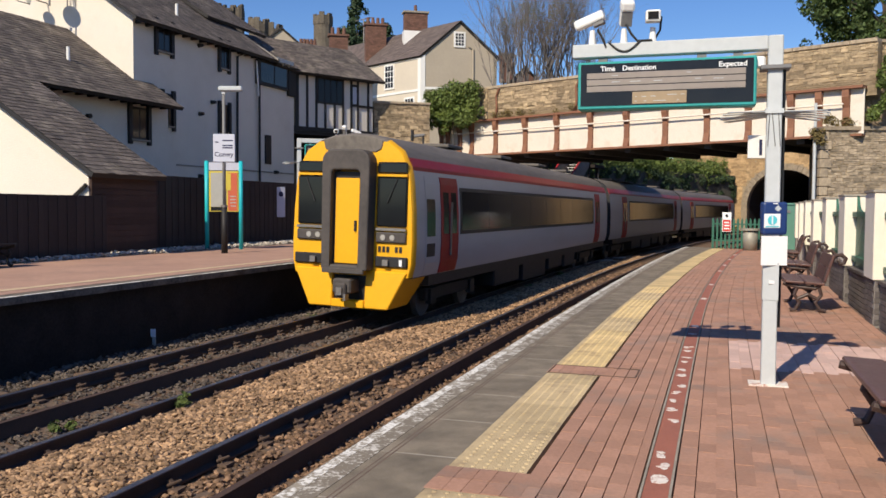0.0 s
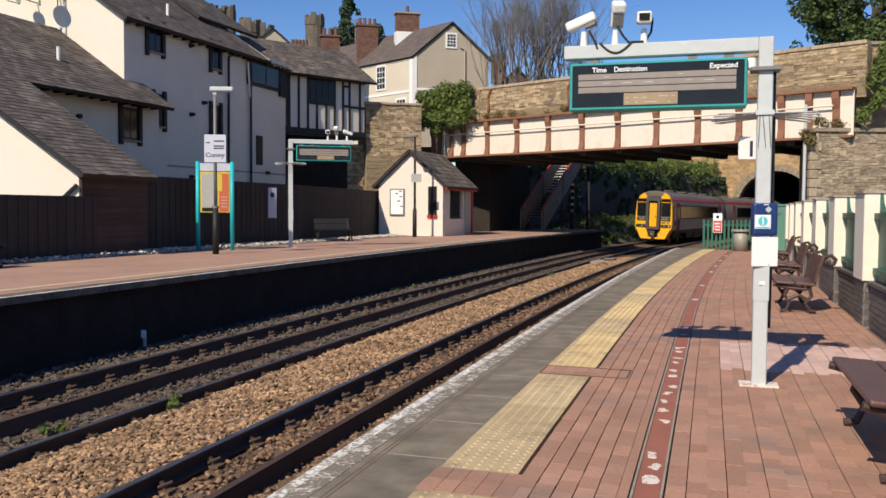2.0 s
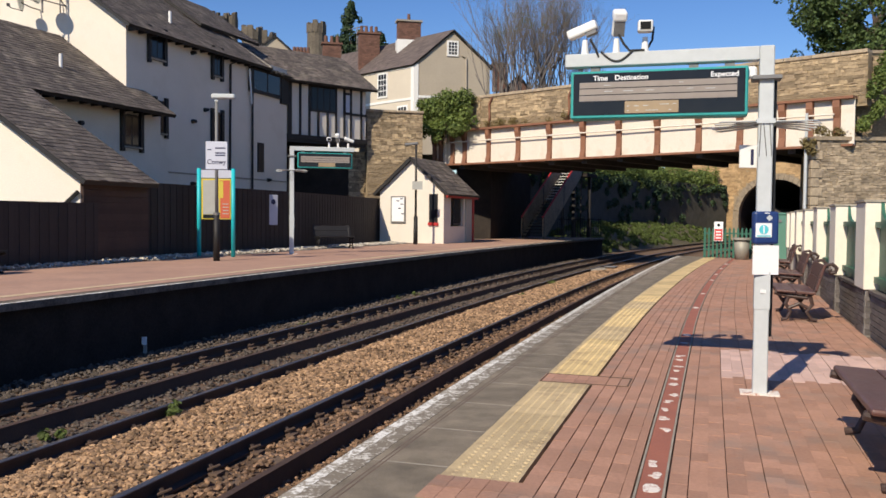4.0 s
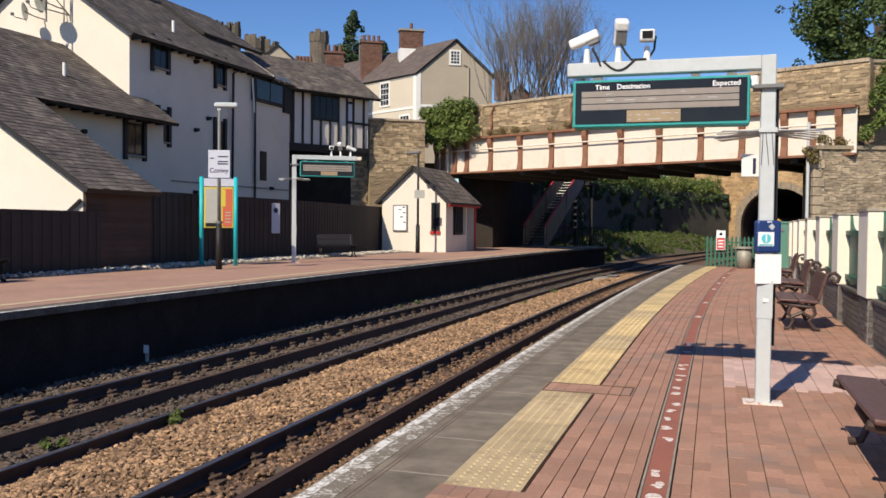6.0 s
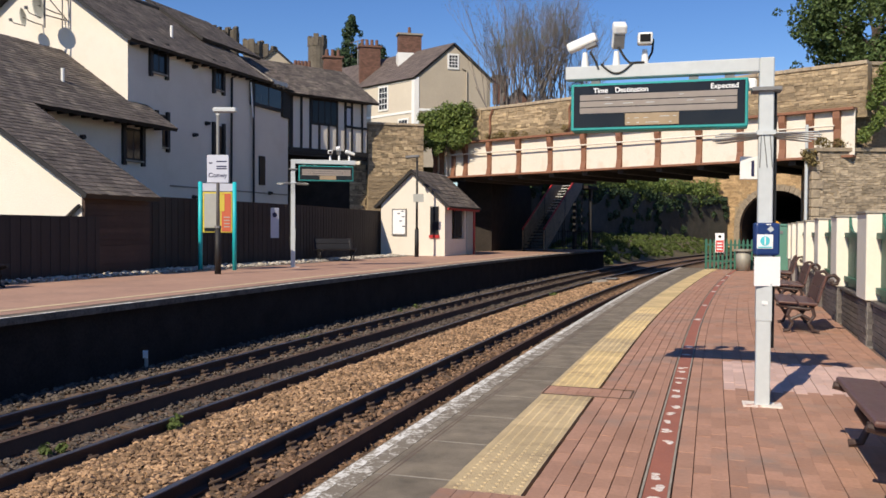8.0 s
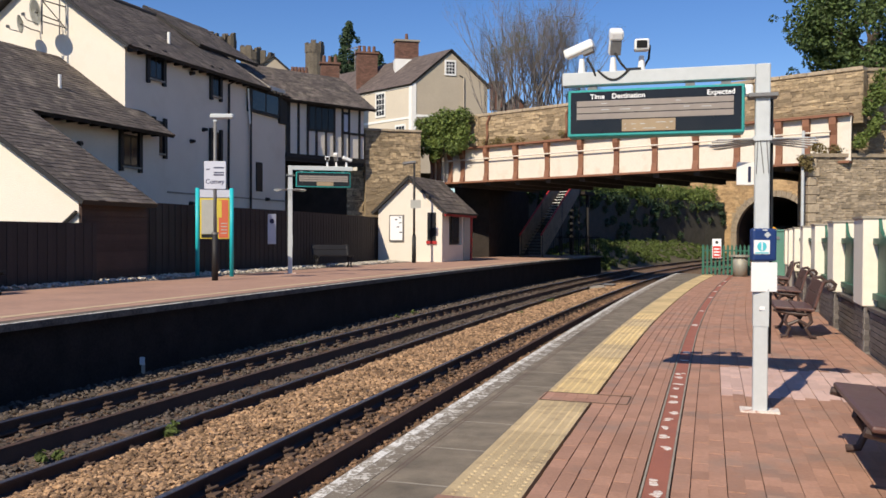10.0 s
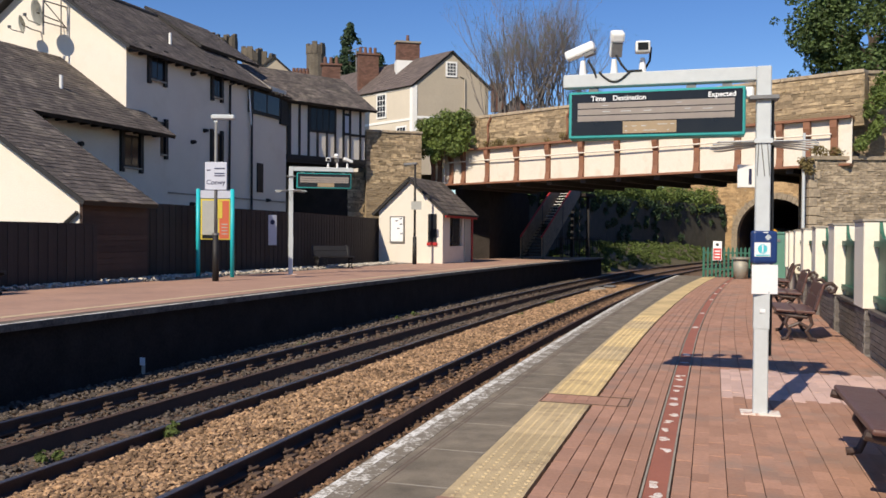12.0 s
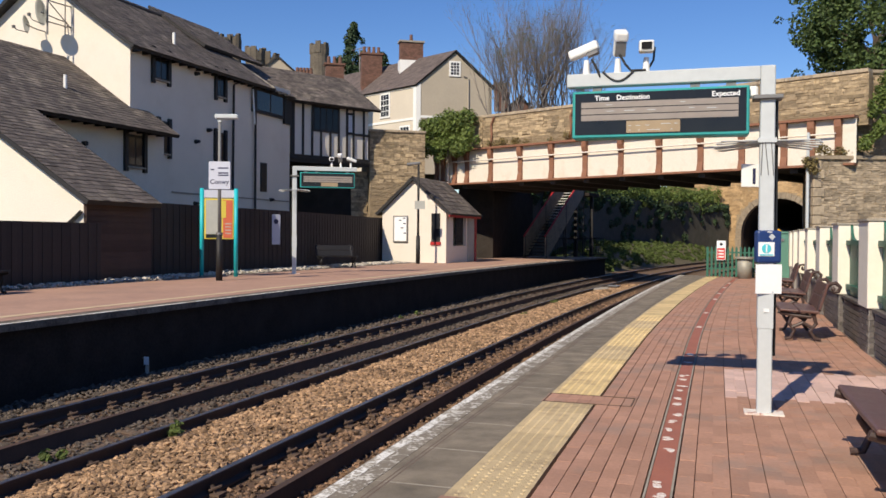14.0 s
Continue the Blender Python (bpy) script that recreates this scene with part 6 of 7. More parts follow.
    # conifers by the castle
    for x, y, z, h in ((-12.0, 112, 15, 14.5), (-8.3, 114, 15, 11.0), (-6.0, 112, 14, 8.0)):
        t = thing("conifer", pose(x, y, z), "dark green conifer above the rooftops", "tree", "conifers")
        part("trunk", cyl(bmesh.new(), (0, 0, -4), (0, 0, h), 0.3, 0.04, 8), "bark", t)
        cl = []
        for i in range(130):
            k = rnd.uniform(0, 1)
            a = rnd.uniform(0, 6.28)
            r = (1 - k) ** 0.8 * 4.6 * rnd.uniform(0.3, 1.0)
            cl.append((r * math.cos(a), r * math.sin(a), h * (0.05 + 0.95 * k), 0.4 + 0.6 * (1 - k)))
        leaf_part("crown", cl, 14000, 0.22, "leaf_dark", t, 14)
    # distant brown copse
    t = thing("far_copse", pose(7.5, 110, 12), "grey-brown leafless copse far behind the houses", "tree", kind="stuff")
    bm = bmesh.new()
    tips = []
    for i in range(5):
        branches(bm, Vector((rnd.uniform(-5, 5), 0, 0)), Vector((0, 0, 1)), 3.2, 0.14, 4, rnd, tips, 0.35, 4, 0.2)
    part("trunk", bm, "twig", t)
    # weeds between the tracks
    for s, o, r in ((-0.9, 1.1, 0.1), (0.4, 1.62, 0.12), (7.8, -0.6, 0.16), (14.2, -0.9, 0.12), (15.5, -0.9, 0.12), (16.8, 2.0, 0.1), (19.5, 3.3, 0.2), (22.0, 1.7, 0.14)):
        w = thing("track_weed", on_line(s, o, -0.86), "small green weed growing in the ballast", "weed", "track weeds")
        leaf_part("foliage", [(rnd.uniform(-r, r), rnd.uniform(-r, r), rnd.uniform(0.03, 0.12), r * 0.5) for i in range(5)], 90, 0.035, "grass", w, int(s * 10) + 50)


build_plants()


def build_track_bits():
    pg = thing("marker_peg", pose(-4.85, 13.9, -0.8, 0, 0, -18), "small white marker peg standing in the dark ballast", "peg")
    part("stake", boxes((-0.025, 0.025, -0.02, 0.02, 0, 0.2)), "poster_grey", pg, bevel=0.004)
    part("plate", boxes((-0.05, 0.05, -0.03, -0.02, 0.17, 0.3)), "paper", pg, bevel=0.004)
    cv = thing("cable_cover", pose(7.1, 37.4, -0.8, 0, 0, -22), "pale concrete cable cover slabs between the tracks", "cover")
    for i in range(3):
        part("slab", boxes((-0.45, 0.45, i * 0.62, i * 0.62 + 0.6, 0, 0.07)), "coping", cv, bevel=0.01)
    bx = thing("track_box", pose(7.75, 38.4, -0.82, 0, 0, -22), "low dark cable box beside the rail", "cable box")
    part("body", boxes((-0.22, 0.22, -0.3, 0.3, 0, 0.16)), "clip", bx, bevel=0.02)
    part("lid", boxes((-0.25, 0.25, -0.33, 0.33, 0.16, 0.2)), "plastic_grey", bx, bevel=0.01)


build_track_bits()


# ---- loose stones ----
def stone_bed(name, label, mat, area, n, size, seed, zf, near=None):
    """Angular stones dropped over a strip: area is (s0, s1, off0, off1); zf gives the bed's height at off."""
    rnd = np.random.RandomState(seed)
    t = (1 + 5 ** 0.5) / 2
    base = np.array([(-1, t, 0), (1, t, 0), (-1, -t, 0), (1, -t, 0), (0, -1, t), (0, 1, t), (0, -1, -t), (0, 1, -t), (t, 0, -1), (t, 0, 1), (-t, 0, -1), (-t, 0, 1)]) / 1.9
    tri = np.array([(0, 11, 5), (0, 5, 1), (0, 1, 7), (0, 7, 10), (0, 10, 11), (1, 5, 9), (5, 11, 4), (11, 10, 2), (10, 7, 6), (7, 1, 8), (3, 9, 4), (3, 4, 2), (3, 2, 6), (3, 6, 8), (3, 8, 9), (4, 9, 5), (2, 4, 11), (6, 2, 10), (8, 6, 7), (9, 8, 1)])
    s0, s1, o0, o1 = area
    u = rnd.uniform(0, 1, n)
    s = s0 + (s1 - s0) * (u ** 1.7 if near else u)
    o = rnd.uniform(o0, o1, n)
    hd = np.interp(s, LS, LA)
    x = np.interp(s, LS, LX) + o * np.cos(hd)
    y = np.interp(s, LS, LY) - o * np.sin(hd)
    r = size * rnd.uniform(0.55, 1.25, n) * (1 + 0.8 * (u if near else 0))
    z = np.array([zf(v) for v in o]) + r * rnd.uniform(0.0, 1.25, n)
    pts = base[None] * (1 + rnd.uniform(-0.55, 0.5, (n, 12, 1))) * r[:, None, None] * np.array((1.25, 0.9, 0.72))
    a, b = rnd.uniform(0, 6.28, n), rnd.uniform(-0.6, 0.6, n)
    ca, sa, cb, sb = np.cos(a), np.sin(a), np.cos(b), np.sin(b)
    px, py, pz = pts[..., 0], pts[..., 1], pts[..., 2]
    py, pz = py * cb[:, None] - pz * sb[:, None], py * sb[:, None] + pz * cb[:, None]
    px, py = px * ca[:, None] - py * sa[:, None], px * sa[:, None] + py * ca[:, None]
    v = np.stack([px + x[:, None], py + y[:, None], pz + z[:, None]], -1).reshape(-1, 3)
    f = (tri[None] + 12 * np.arange(n)[:, None, None]).reshape(-1, 3)
    me = bpy.data.meshes.new(name)
    me.from_pydata(v.tolist(), [], f.tolist())
    me.materials.append(M[mat])
    return tagged(new(name, me), label, "ballast", kind="stuff")


def six_foot(o):
    return float(np.interp(o, (1.4, 1.62, 1.9, 2.5, 3.1, 3.4), (-0.92, -0.9, -0.83, -0.77, -0.76, -0.8)))


def build_ballast():
    bm = sweep(bmesh.new(), [(1.6, -0.98), (1.6, -0.92), (1.9, -0.85), (2.5, -0.79), (3.1, -0.78), (3.32, -0.81), (3.32, -0.98)], -40, 90, 1.5, True)
    tagged(part("ballast_ridge", bm, "ballast_bed"), "brown ballast ridge between the tracks", "ballast", kind="structure")
    stone_bed("ballast_stone", "brown angular ballast between the two tracks", "ballast", (-4.5, 34, 1.63, 3.31), 46000, 0.0215, 1, six_foot, True)
    stone_bed("ballast_stone", "rusty brown ballast inside the near track", "ballast_rust", (-4, 30, 3.5, 4.8), 12000, 0.021, 2, lambda o: rail_z(o, 4.905) - 0.172, True)
    stone_bed("ballast_stone", "rusty brown ballast beside the near rail", "ballast_rust", (-5, 20, 4.15, 5.4), 7000, 0.024, 6, lambda o: rail_z(min(o, 4.9), 4.905) - 0.19, True)
    stone_bed("ballast_stone", "grey-brown ballast inside the far track", "ballast_grey", (-3, 36, 0.1, 1.42), 10000, 0.021, 3, lambda o: rail_z(o, 1.505) - 0.175, True)
    stone_bed("ballast_stone", "grey shaded ballast below the far platform", "ballast_grey", (-2, 42, -1.3, -0.1), 9000, 0.025, 4, lambda o: -0.8, True)
    stone_bed("gravel_stone", "pale gravel along the fence", "gravel_pale", (0, 28, -7.3, -6.44), 4200, 0.045, 5, lambda o: 0.32)


build_ballast()


# ---- small pieces of the near platform ----
def build_paving():
    near = bpy.data.objects["platform"]
    slab = mesh_of("slab", boxes((-0.352, 0.352, -0.429, 0.429, -0.06, 0.0)), "slab")
    bm = sweep(bmesh.new(), [(5.5, -0.05), (5.5, -0.0015), (6.152, -0.0015), (6.152, -0.05)], -29.9, 29.0, 1.0, True)
    part("joint_bed", bm, "coping", near)
    bm = sweep(bmesh.new(), [(6.153, -0.05), (6.153, -0.003), (6.6, -0.003), (6.6, -0.05)], 4.0, 29.0, 1.0, True)
    part("filler_slab", bm, "slab", near)
    s = -29.5
    while s < 28.5:
        piece("slab", slab, near, on_line(s, 5.80, 0.0))
        s += 0.89
    for o in (5.715, 5.745):
        bm = sweep(bmesh.new(), [(o, -0.02), (o, 0.001), (o + 0.009, 0.001), (o + 0.009, -0.02)], -29.9, 29.0, 1.0, True)
        part("coping_joint", bm, "joint", near, "dark joint behind the coping")
    bm = sweep(bmesh.new(), [(5.535, -0.02), (5.535, 0.0025), (5.66, 0.0025), (5.66, -0.02)], -29.9, 29.0, 0.5, True)
    part("edge_line", bm, "edge_faded", near, "almost worn away white paint")
    bm = sweep(bmesh.new(), [(5.46, -0.02), (5.46, 0.004), (5.535, 0.004), (5.535, -0.02)], -29.9, 29.0, 0.5, True)
    part("edge_line", bm, "edge_white", near, "worn white platform edge line")
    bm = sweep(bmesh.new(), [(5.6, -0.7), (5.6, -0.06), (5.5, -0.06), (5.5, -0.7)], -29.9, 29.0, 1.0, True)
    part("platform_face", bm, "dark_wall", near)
    # tactile tiles with their domes
    def tile(mat, domes):
        b = boxes((-0.215, 0.215, -0.215, 0.215, -0.06, 0.0))
        if domes:
            for i in range(6):
                for j in range(6):
                    x, y = -0.18 + i * 0.072, -0.18 + j * 0.072
                    cyl(b, (x, y, -0.001), (x, y, 0.006), 0.017, 0.011, 6)
        return mesh_of("tactile_tile", b, mat)
    buff, yellow, plain = tile("tactile", True), tile("tactile_yellow", True), tile("tactile_yellow", False)
    s = -29.66
    i = 0
    while s < 28.6:
        if not (-0.4 < s < 0.2 or -3.7 < s < -3.5):
            me = buff if (s < -0.4 or (i // 3) % 3 == 1) else yellow
            piece("tactile_tile", me if s < 9 else plain, near, on_line(s, 6.4 + drift(s), 0.0))
        s += 0.434
        i += 1
    bm = sweep(bmesh.new(), [(6.152, -0.05), (6.152, -0.001), (6.188, -0.001), (6.188, -0.05)], -29.9, 29.0, 1.0, True, True)
    part("mortar_strip", bm, "tactile", near, "pale mortar strip beside the tactile row")
    # channel
    bm = sweep(bmesh.new(), [(7.188, -0.05), (7.188, -0.003), (7.243, -0.003), (7.243, -0.05)], -29.9, 28.5, 0.5, True, True)
    part("edging_strip", bm, "paver_rest", near)
    bm = sweep(bmesh.new(), [(7.27, -0.05), (7.27, -0.006), (7.404, -0.006), (7.404, -0.05)], -29.9, 28.5, 0.5, True, True)
    ch = part("channel", bm, "drain_red", near, "red clay drainage channel")
    for o in (7.254, 7.406):
        bm = sweep(bmesh.new(), [(o, -0.05), (o, 0.001), (o + 0.014, 0.001), (o + 0.014, -0.05)], -29.9, 28.5, 0.5, True, True)
        part("channel_edge", bm, "coping", near)
    rnd = random.Random(6)
    marks = [(-3.25, 0.09, 0.1), (-3.0, 0.05, 0.06), (-2.75, 0.045, 0.03)] + [(-1.9 + 0.36 * k + rnd.uniform(-0.08, 0.08), 0.05, 0.03) for k in range(11)] + [(3.5, 0.075, 0.12), (2.75, 0.07, 0.07), (7.2, 0.06, 0.14), (10.2, 0.06, 0.12), (14.5, 0.08, 0.2), (17.0, 0.06, 0.25), (20.0, 0.06, 0.25), (23.0, 0.06, 0.3)]
    marks = [(s + rnd.uniform(-0.06, 0.06) * (k > 0), w * (1 if k == 0 and l > 0.06 else rnd.uniform(0.4, 1.0)), l * (1 if k == 0 else 0.6), rnd.uniform(-0.03, 0.03) if l < 0.06 or k else 0.0) for s, w, l in marks for k in range(3 if l < 0.2 else 1)]
    for q, (s, w, l, dx) in enumerate(marks):
        w = min(w, 0.058 - abs(dx))
        l = l if l > 0.07 else rnd.uniform(0.012, 0.045)
        b = bmesh.new()
        n = 9
        b.faces.new([b.verts.new((w * math.cos(6.2832 * k / n) * rnd.uniform(0.7, 1.1), l * math.sin(6.2832 * k / n) * rnd.uniform(0.7, 1.1), 0)) for k in range(n)])
        ex = bmesh.ops.extrude_face_region(b, geom=b.faces[:])
        bmesh.ops.translate(b, vec=(0, 0, 0.003), verts=[e for e in ex["geom"] if isinstance(e, bmesh.types.BMVert)])
        bmesh.ops.recalc_face_normals(b, faces=b.faces)
        part("paint_mark", b, "white_mark", ch, "worn white paint mark", at=on_line(s, 7.337 + dx + drift(s), -0.006 + 0.0002 * (q % 9)))
    # blocks
    me = mesh_of("paver", boxes((-0.0518, 0.0518, -0.1011, 0.1011, -0.05, 0.0)), "paver")
    pale = bmesh.new()
    rest = bmesh.new()
    cols = [6.692 + 0.1105 * k for k in range(5)] + [7.484 + 0.1065 * k for k in range(20)]
    for k, o in enumerate(cols):
        o += (0.0 if k < 5 else 0.0014) * (1 if k % 2 else -1) * (-1 if k >= 5 else 1)
        s = -29.78 + (0.1 if k % 2 else 0.0)
        while s < 28.9:
            z = rnd.uniform(-0.003, 0.0015)
            if o + drift(s) > 9.64:
                s += 0.2035
                continue
            m = on_line(s, o + drift(s), z) @ pose(0, 0, 0, rnd.uniform(-0.5, 0.5), rnd.uniform(-0.6, 0.6), rnd.uniform(-0.5, 0.5))
            if 0.45 < s < 2.35 and o > 7.78:
                box(pale, -0.0512, 0.0512, -0.1008, 0.1008, -0.05, 0.002, m)
            elif -4.6 < s < -2.2:
                piece("paver", me, near, m)
            else:
                box(rest, -0.0518, 0.0518, -0.1011, 0.1011, -0.05, 0.0, m)
            s += 0.2035
    part("paving_blocks", rest, "paver_rest", near)["kind"] = "stuff"
    part("pale_paving_blocks", pale, "paver_pale", near, "newer pale pink blocks")["kind"] = "stuff"
    # brown break in the tactile row with an iron cover
    for i in range(5):
        for j in range(2):
            for s in (-0.36, -3.83):
                piece("paver", me, near, on_line(s + 0.213 * (j + 0.5), 6.19 + 0.1065 * i, 0.001))
    cv = boxes((-0.4, 0.4, -0.21, -0.2, -0.02, 0.006), (-0.4, 0.4, 0.2, 0.21, -0.02, 0.006), (-0.4, -0.39, -0.2, 0.2, -0.02, 0.006), (0.39, 0.4, -0.2, 0.2, -0.02, 0.006))
    part("cover_frame", cv, "clip", near, "rusty inspection cover frame", at=on_line(-0.15, 6.55, 0.0))


build_paving()


# ---- the train ----
def car_section():
    """Half width by height of the body above the rail."""
    return [(1.28, 0.95), (1.34, 1.2), (1.35, 1.6), (1.33, 2.2), (1.28, 2.75), (1.22, 3.05), (1.05, 3.34), (0.75, 3.54), (0.4, 3.64), (0.0, 3.67)]


def loft(bm, sec, ys, shrink=None):
    """The body's skin over the stations ys; shrink gives a scale and a lift for each."""
    whole = sec[-1][0] == 0.0
    halves = [sec + [(-x, z) for x, z in sec[-2::-1]]] if whole else [sec, [(-x, z) for x, z in sec[::-1]]]
    for ring in halves:
        rows = []
        for i, y in enumerate(ys):
            k = shrink[i] if shrink else 1.0
            rows.append([bm.verts.new((x * k, y, z if z < 2.9 else 2.9 + (z - 2.9) * (2 * k - 1))) for x, z in ring])
        for a, b in zip(rows, rows[1:]):
            for j in range(len(ring) - 1):
                bm.faces.new((a[j], a[j + 1], b[j + 1], b[j]))


def sub_section(z0, z1):
    """The side's outline between two heights."""
    sec = car_section()
    zs = [z0] + [z for x, z in sec if z0 < z < z1] + [z1]
    return [(float(np.interp(z, [p[1] for p in sec], [p[0] for p in sec])), z) for z in zs]


def side_panel(bm, z0, z1, y0, y1, proud, side=0):
    for sg in ((1, -1) if side == 0 else (side,)):
        pts = sub_section(z0, z1)
        a = [bm.verts.new((sg * (x + proud), y0, z)) for x, z in pts]
        b = [bm.verts.new((sg * (x + proud), y1, z)) for x, z in pts]
        c = [bm.verts.new((sg * (x - 0.02), y0, z)) for x, z in pts]
        d = [bm.verts.new((sg * (x - 0.02), y1, z)) for x, z in pts]
        for i in range(len(pts) - 1):
            bm.faces.new((a[i], b[i], b[i + 1], a[i + 1]))
            bm.faces.new((a[i], a[i + 1], c[i + 1], c[i]))
            bm.faces.new((b[i], d[i], d[i + 1], b[i + 1]))
        bm.faces.new((a[0], c[0], d[0], b[0]))
        bm.faces.new((a[-1], b[-1], d[-1], c[-1]))
    bmesh.ops.recalc_face_normals(bm, faces=bm.faces)
    return bm


def build_wheel_set(car, y):
    bogie = part("bogie", boxes((-1.0, -0.85, y - 1.6, y + 1.6, 0.35, 0.62), (0.85, 1.0, y - 1.6, y + 1.6, 0.35, 0.62), (-0.85, 0.85, y - 0.2, y + 0.2, 0.4, 0.8)), "train_black", car, bevel=0.02)
    for dy in (-1.3, 1.3):
        for sx in (-1, 1):
            bm = cyl(bmesh.new(), (sx * 0.68, y + dy, 0.42), (sx * 0.81, y + dy, 0.42), 0.42, n=24)
            part("wheel", bm, "steel", bogie)
            part("axle_box", boxes((sx * 1.0 - 0.06, sx * 1.0 + 0.06, y + dy - 0.16, y + dy + 0.16, 0.28, 0.6)), "train_black", bogie)


def build_car(cab, name_label):
    """Car with its seen end at y=0, running to y=22.6, rail at z=0."""
    car = thing("train_car", pose(0, 0, 0), name_label, "train car", "cars of the train")
    L = 22.6
    y0 = 0.25
    bm = bmesh.new()
    sec = car_section()
    loft(bm, [p for p in sec if p[1] <= 3.06], [y0, L - 0.25])
    part("body", bm, "train_grey", car, "silver-grey painted body side", smooth=True)
    bm = bmesh.new()
    loft(bm, [p for p in sec if p[1] >= 3.04], [y0, L - 0.25])
    part("roof", bm, "train_roof", car, "sooty grey curved roof", smooth=True)
    part("inner_floor", boxes((-1.27, 1.27, y0, L - 0.25, 0.93, 1.0)), "train_black", car)
    for ye in (y0 + 0.02, L - 0.27):
        bm = bmesh.new()
        ring = [(x, z) for x, z in sec] + [(-x, z) for x, z in sec[-2::-1]]
        bm.faces.new([bm.verts.new((x * 0.995, ye, z * 0.998)) for x, z in ring])
        part("bulkhead", bm, "train_black", car)
    part("cantrail_stripe", side_panel(bmesh.new(), 2.98, 3.22, y0, L - 0.3, 0.006), "train_red", car, "red stripe under the roof")
    # door pairs
    for yd in (1.6 if cab else 2.9, L - 3.2):
        for sg in (1, -1):
            door = part("door", side_panel(bmesh.new(), 0.96, 2.9, yd, yd + 1.05, 0.016, sg), "train_red", car, "red plug door")
            part("door_window", side_panel(bmesh.new(), 1.75, 2.6, yd + 0.12, yd + 0.45, 0.02, sg), "train_glass", door)
            part("door_window", side_panel(bmesh.new(), 1.75, 2.6, yd + 0.6, yd + 0.93, 0.02, sg), "train_glass", door)
            for dy in (0.5, 0.55):
                a, b = sorted((sg * 1.37, sg * 1.39))
                part("grab_rail", boxes((a, b, yd + dy - 0.012, yd + dy + 0.012, 1.3, 2.4)), "steel", door)
    w0, w1 = (2.8, L - 3.6) if cab else (4.5, L - 3.6)
    part("window_band", side_panel(bmesh.new(), 1.72, 2.72, w0, w1, 0.01), "train_black", car, "black band between the windows")
    n = 8
    for i in range(n):
        a = w0 + 0.12 + (w1 - w0 - 0.2) * i / n
        for sg in (1, -1):
            part("window", side_panel(bmesh.new(), 1.8, 2.64, a, a + (w1 - w0) / n - 0.06, 0.014, sg), "train_glass", car)
    # underframe
    part("skirt", boxes((-1.25, 1.25, 1.2, L - 0.4, 0.72, 0.95)), "train_black", car)
    for a, b, z in ((6.0, 8.4, 0.3), (8.8, 11.6, 0.22), (12.0, 14.0, 0.35), (14.4, 16.2, 0.28)):
        part("equipment_box", boxes((-1.2, 1.2, a, b, z, 0.74)), "train_black", car, bevel=0.03)
    for y in (3.3, L - 3.3):
        build_wheel_set(car, y)
    for y in (4.5, 9.0, 13.5, 18.0):
        part("roof_vent", boxes((-0.35, 0.35, y, y + 1.1, 3.7, 3.79)), "train_roof", car, bevel=0.02)
    part("aerial", boxes((-0.02, 0.02, 3.0, 3.1, 3.74, 3.98)), "train_black", car)
    if cab:
        build_cab(car)
    else:
        part("gangway", boxes((-0.55, 0.55, -0.2, 0.3, 0.95, 3.1)), "train_rubber", car, bevel=0.05)
    part("gangway", boxes((-0.55, 0.55, L - 0.3, L + 0.5, 0.95, 3.1)), "train_rubber", car, bevel=0.05)
    return car


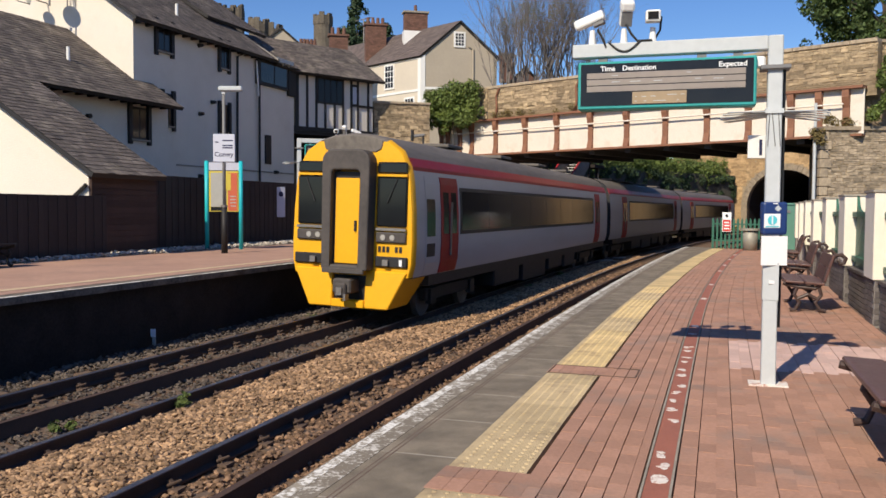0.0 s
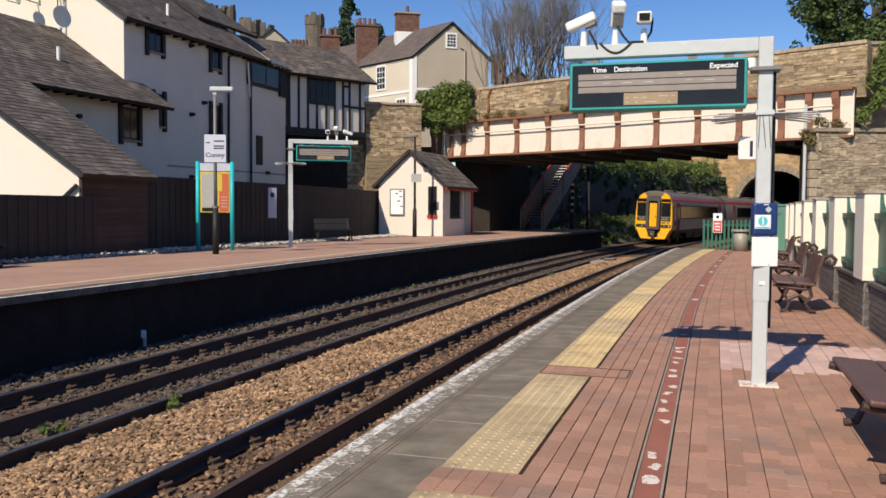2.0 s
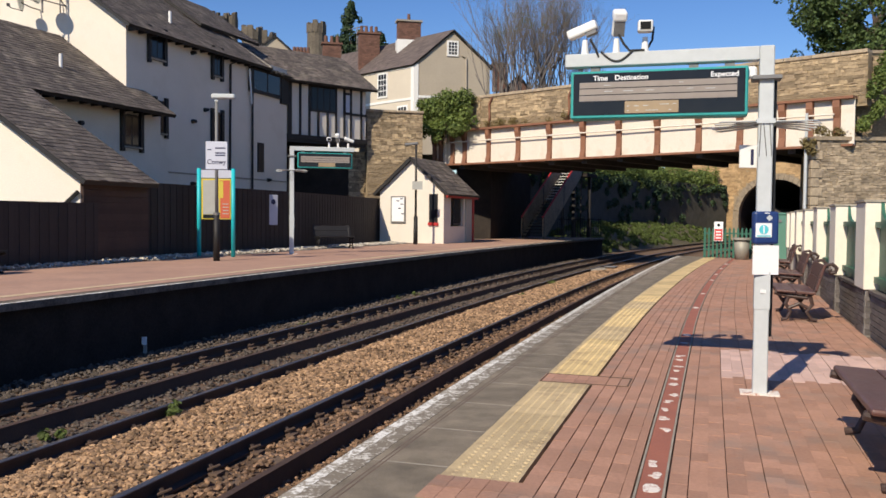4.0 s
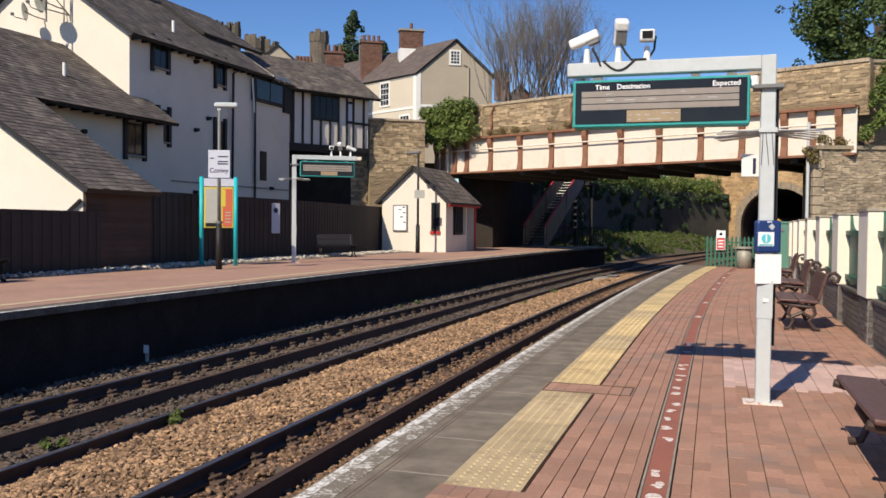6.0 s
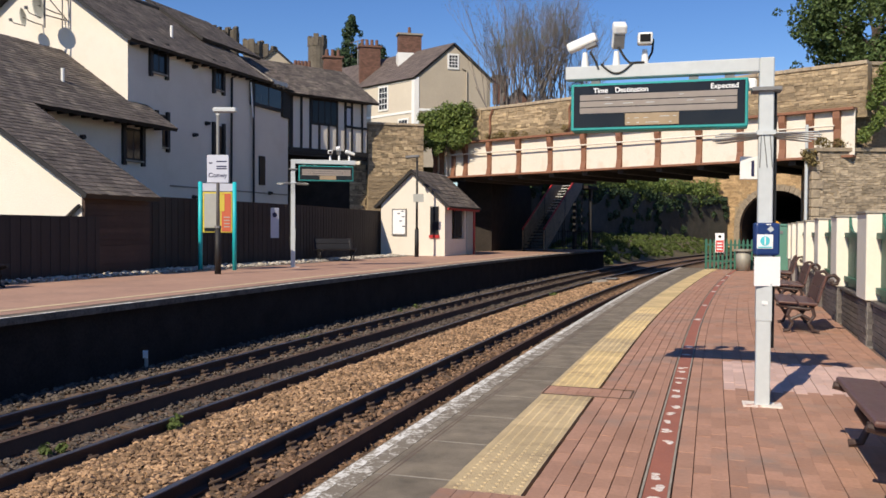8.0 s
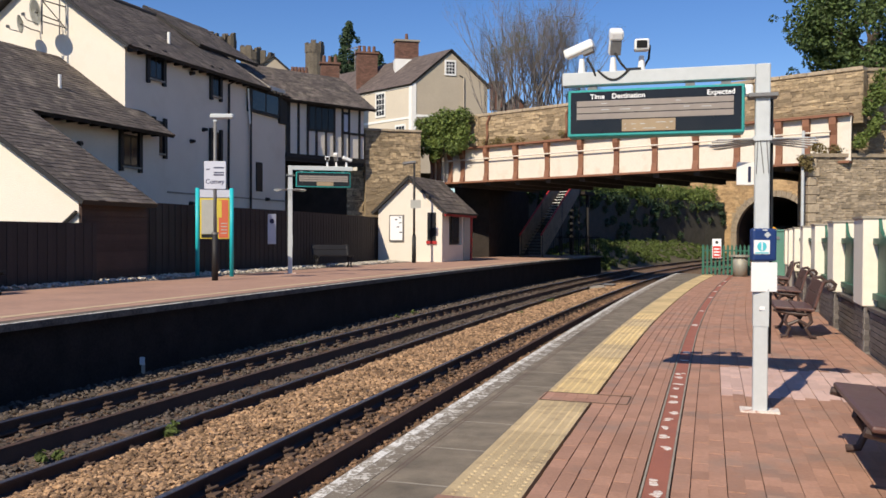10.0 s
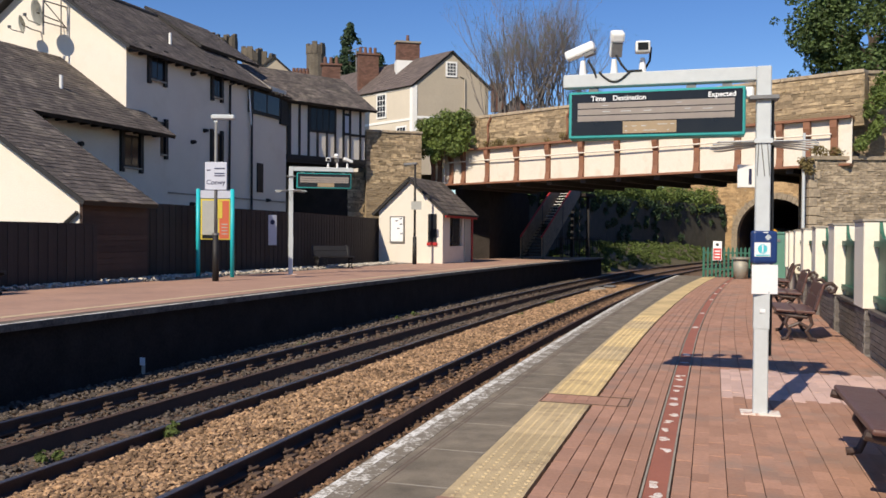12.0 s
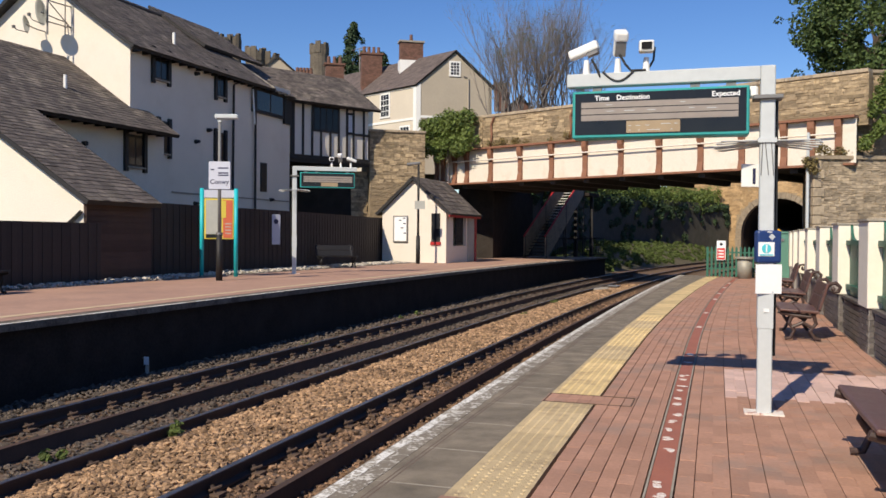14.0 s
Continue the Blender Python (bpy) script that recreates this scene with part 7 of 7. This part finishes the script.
def build_cab(car):
    # moulded yellow end: skin from the full section at y=0.9 to a slightly drawn-in face at y=0.12
    sec = [p for p in car_section()]
    bm = bmesh.new()
    loft(bm, [p for p in sec if p[1] <= 3.55], [0.27, 0.2, 0.15, 0.12], [1.004, 0.998, 0.985, 0.97])
    part("cab_shell", bm, "train_yellow", car, "yellow moulded cab end", smooth=True)
    bm = bmesh.new()
    loft(bm, [p for p in sec if p[1] >= 3.53], [0.27, 0.2, 0.15, 0.12], [1.004, 0.998, 0.985, 0.97])
    part("cab_roof", bm, "train_roof", car, "sooty curved roof end", smooth=True)
    bm = bmesh.new()
    ring = [(x * 0.97, z if z < 2.9 else 2.9 + (z - 2.9) * 0.94) for x, z in sec]
    ring = ring + [(-x, z) for x, z in ring[-2::-1]]
    bm.faces.new([bm.verts.new((x, 0.12, z)) for x, z in ring if z < 3.51])
    part("cab_front", bm, "train_yellow", car, "flat yellow cab front")
    bm = bmesh.new()
    bm.faces.new([bm.verts.new((x, 0.12, z)) for x, z in ring if z > 3.49])
    part("front_dome", bm, "train_roof", car, "sooty brow over the cab front")
    brow = [(-0.62, 3.36), (-0.5, 3.3), (0.5, 3.3), (0.62, 3.36), (0.66, 3.525), (0.4, 3.6), (0.0, 3.63), (-0.4, 3.6), (-0.66, 3.525)]
    part("brow_panel", prism(bmesh.new(), brow, "y", 0.1, 0.24), "train_roof", car, "sooty panel over the gangway", bevel=0.015)
    # lower valance, tapered downwards, with a cut for the coupler
    def valance(x0, x1, xb0, xb1):
        b = bmesh.new()
        v = [b.verts.new(c) for c in ((x0, 0.08, 1.05), (x1, 0.08, 1.05), (xb1, 0.02, 0.33), (xb0, 0.02, 0.33), (x0, 1.3, 1.05), (x1, 1.3, 1.05), (xb1, 1.0, 0.33), (xb0, 1.0, 0.33))]
        for f in ((0, 1, 2, 3), (4, 7, 6, 5), (0, 4, 5, 1), (1, 5, 6, 2), (2, 6, 7, 3), (3, 7, 4, 0)):
            b.faces.new([v[i] for i in f])
        bmesh.ops.recalc_face_normals(b, faces=b.faces)
        return b
    part("valance", valance(-1.24, -0.36, -0.87, -0.36), "train_yellow", car, "yellow lower front panel", bevel=0.02)
    part("valance", valance(0.36, 1.24, 0.36, 0.87), "train_yellow", car, "yellow lower front panel", bevel=0.02)
    part("valance", boxes((-0.36, 0.36, 0.0, 0.25, 0.33, 0.48)), "train_yellow", car, "yellow bar under the coupler", bevel=0.015)
    part("coupler_recess", boxes((-0.36, 0.36, 0.14, 0.9, 0.42, 1.06)), "train_black", car)
    cp = part("coupler", boxes((-0.2, 0.2, -0.25, 0.4, 0.62, 0.9), (-0.12, 0.12, -0.32, -0.2, 0.55, 0.82)), "train_rubber", car, bevel=0.03)
    part("coupler_hook", boxes((-0.06, 0.06, -0.36, -0.3, 0.6, 0.74), (0.09, 0.14, -0.34, -0.2, 0.5, 0.62)), "steel", cp)
    # gangway: rubber frame and yellow door
    arch = [(0.52 * sg - sg * 0.24 * (1 - math.cos(a)), 3.1 + 0.24 * math.sin(a)) for sg, q in ((-1, 1), (1, -1)) for a in [math.pi / 2 * (i if sg < 0 else 6 - i) / 6 for i in range(7)]]
    gm = prism(bmesh.new(), [(-0.5, 1.06)] + arch + [(0.5, 1.06), (0.31, 1.06), (0.31, 2.9), (0.26, 2.95), (-0.26, 2.95), (-0.31, 2.9), (-0.31, 1.06)], "y", -0.2, 0.3)
    box(gm, -0.31, 0.31, -0.2, 0.3, 1.06, 1.16)
    gw = part("end_gangway", gm, "train_rubber", car, "black rubber gangway frame", bevel=0.035, seg=2)
    part("gangway_lip", boxes((-0.45, 0.45, -0.24, -0.18, 1.0, 1.09)), "train_rubber", gw, bevel=0.01)
    dr = part("end_door", boxes((-0.3, 0.3, -0.05, 0.05, 1.16, 2.92)), "train_black", gw)
    part("door_leaf", boxes((-0.26, 0.26, -0.075, -0.04, 1.18, 2.8)), "train_yellow", gw, "yellow end door", bevel=0.01)
    part("door_handle", boxes((0.17, 0.21, -0.11, -0.07, 1.8, 2.0)), "train_black", gw)
    for sg in (-1, 1):
        a, b = sorted((sg * 0.56, sg * 1.2))
        cabw = part("cab_window", boxes((a, b, 0.07, 0.125, 1.9, 2.84)), "train_glass", car, "dark cab windscreen", bevel=0.03)
        part("wiper", tube(bmesh.new(), [(sg * 1.0, 0.06, 2.8), (sg * 0.8, 0.05, 2.35)], 0.012), "train_black", cabw)
        part("window_sill", boxes((a, b, 0.05, 0.13, 1.83, 1.88)), "steel", car)
        part("sign_window", boxes((a, b, 0.07, 0.125, 2.9, 3.12)), "train_glass", car, "dark destination window", bevel=0.03)
        part("upper_bar", boxes((a, b, 0.06, 0.13, 2.85, 2.89)), "train_yellow", car)
        hd = part("headlamp_panel", boxes((a, b, 0.06, 0.125, 1.6, 1.8)), "train_rubber", car, bevel=0.02)
        for cx in (0.72, 0.92):
            part("lens", cyl(bmesh.new(), (sg * cx, 0.07, 1.7), (sg * cx, 0.045, 1.7), 0.055, n=16), "lamp_glass", hd)
        part("lower_recess", boxes((min(sg * 0.56, sg * 1.24), max(sg * 0.56, sg * 1.24), 0.06, 0.125, 1.14, 1.34)), "train_black", car, "black jumper cable recess", bevel=0.02)
        part("jumper_socket", boxes((sg * 0.8 - 0.06, sg * 0.8 + 0.06, 0.0, 0.08, 1.17, 1.28)), "steel", car)
        cd = part("cab_door", side_panel(bmesh.new(), 0.98, 2.88, 0.75, 1.45, 0.008, sg), "train_grey", car)
        part("cab_side_window", side_panel(bmesh.new(), 1.72, 2.45, 0.8, 1.25, 0.014, sg), "train_glass", cd)
        part("door_pocket", side_panel(bmesh.new(), 1.32, 1.58, 0.8, 1.25, 0.012, sg), "train_black", cd)
    # unreadable number as bars
    for i in range(6):
        if i != 3:
            part("number_bar", boxes((0.6 + i * 0.09, 0.66 + i * 0.09, 0.108, 0.118, 1.42, 1.53)), "train_black", car)
    part("number_bar", boxes((1.08, 1.14, 0.05, 0.058, 1.17, 1.29)), "paper", car)


def car_pose(s_tail):
    """A car's pose from the place of its near end: the bogies follow the track."""
    a, b = line(s_tail + 3.3, 0.88), line(s_tail + 19.3, 0.88)
    h = math.atan2(b[0] - a[0], b[1] - a[1])
    u = Vector((math.sin(h), math.cos(h), 0))
    p = Vector((a[0], a[1], 0)) - 3.3 * u
    return pose(p.x, p.y, RAIL + CANT / 2 - 0.03, 0, 0, -math.degrees(h)) @ pose(0, 0, 0, 0, 1.6, 0)


CARS = [build_car(True, "silver-grey railcar with a yellow gangway cab end and red doors"),
        build_car(False, "silver-grey intermediate railcar with dark windows")]
for car in CARS:
    car.scale = (0.96, 1, 1)
CARS.append(copy_thing(CARS[1], pose(0, 0, 0)))


def motions():
    for i, car in enumerate(CARS):
        rows = []
        for j in range(57):
            t = j * 0.25
            s = 6.75 + 22.9 * t + 23.1 * i
            if 4.5 < t < 14:
                continue
            rows.append((t, car_pose(min(s, 100 + 23.1 * i))))
        walk(car, rows)


motions()
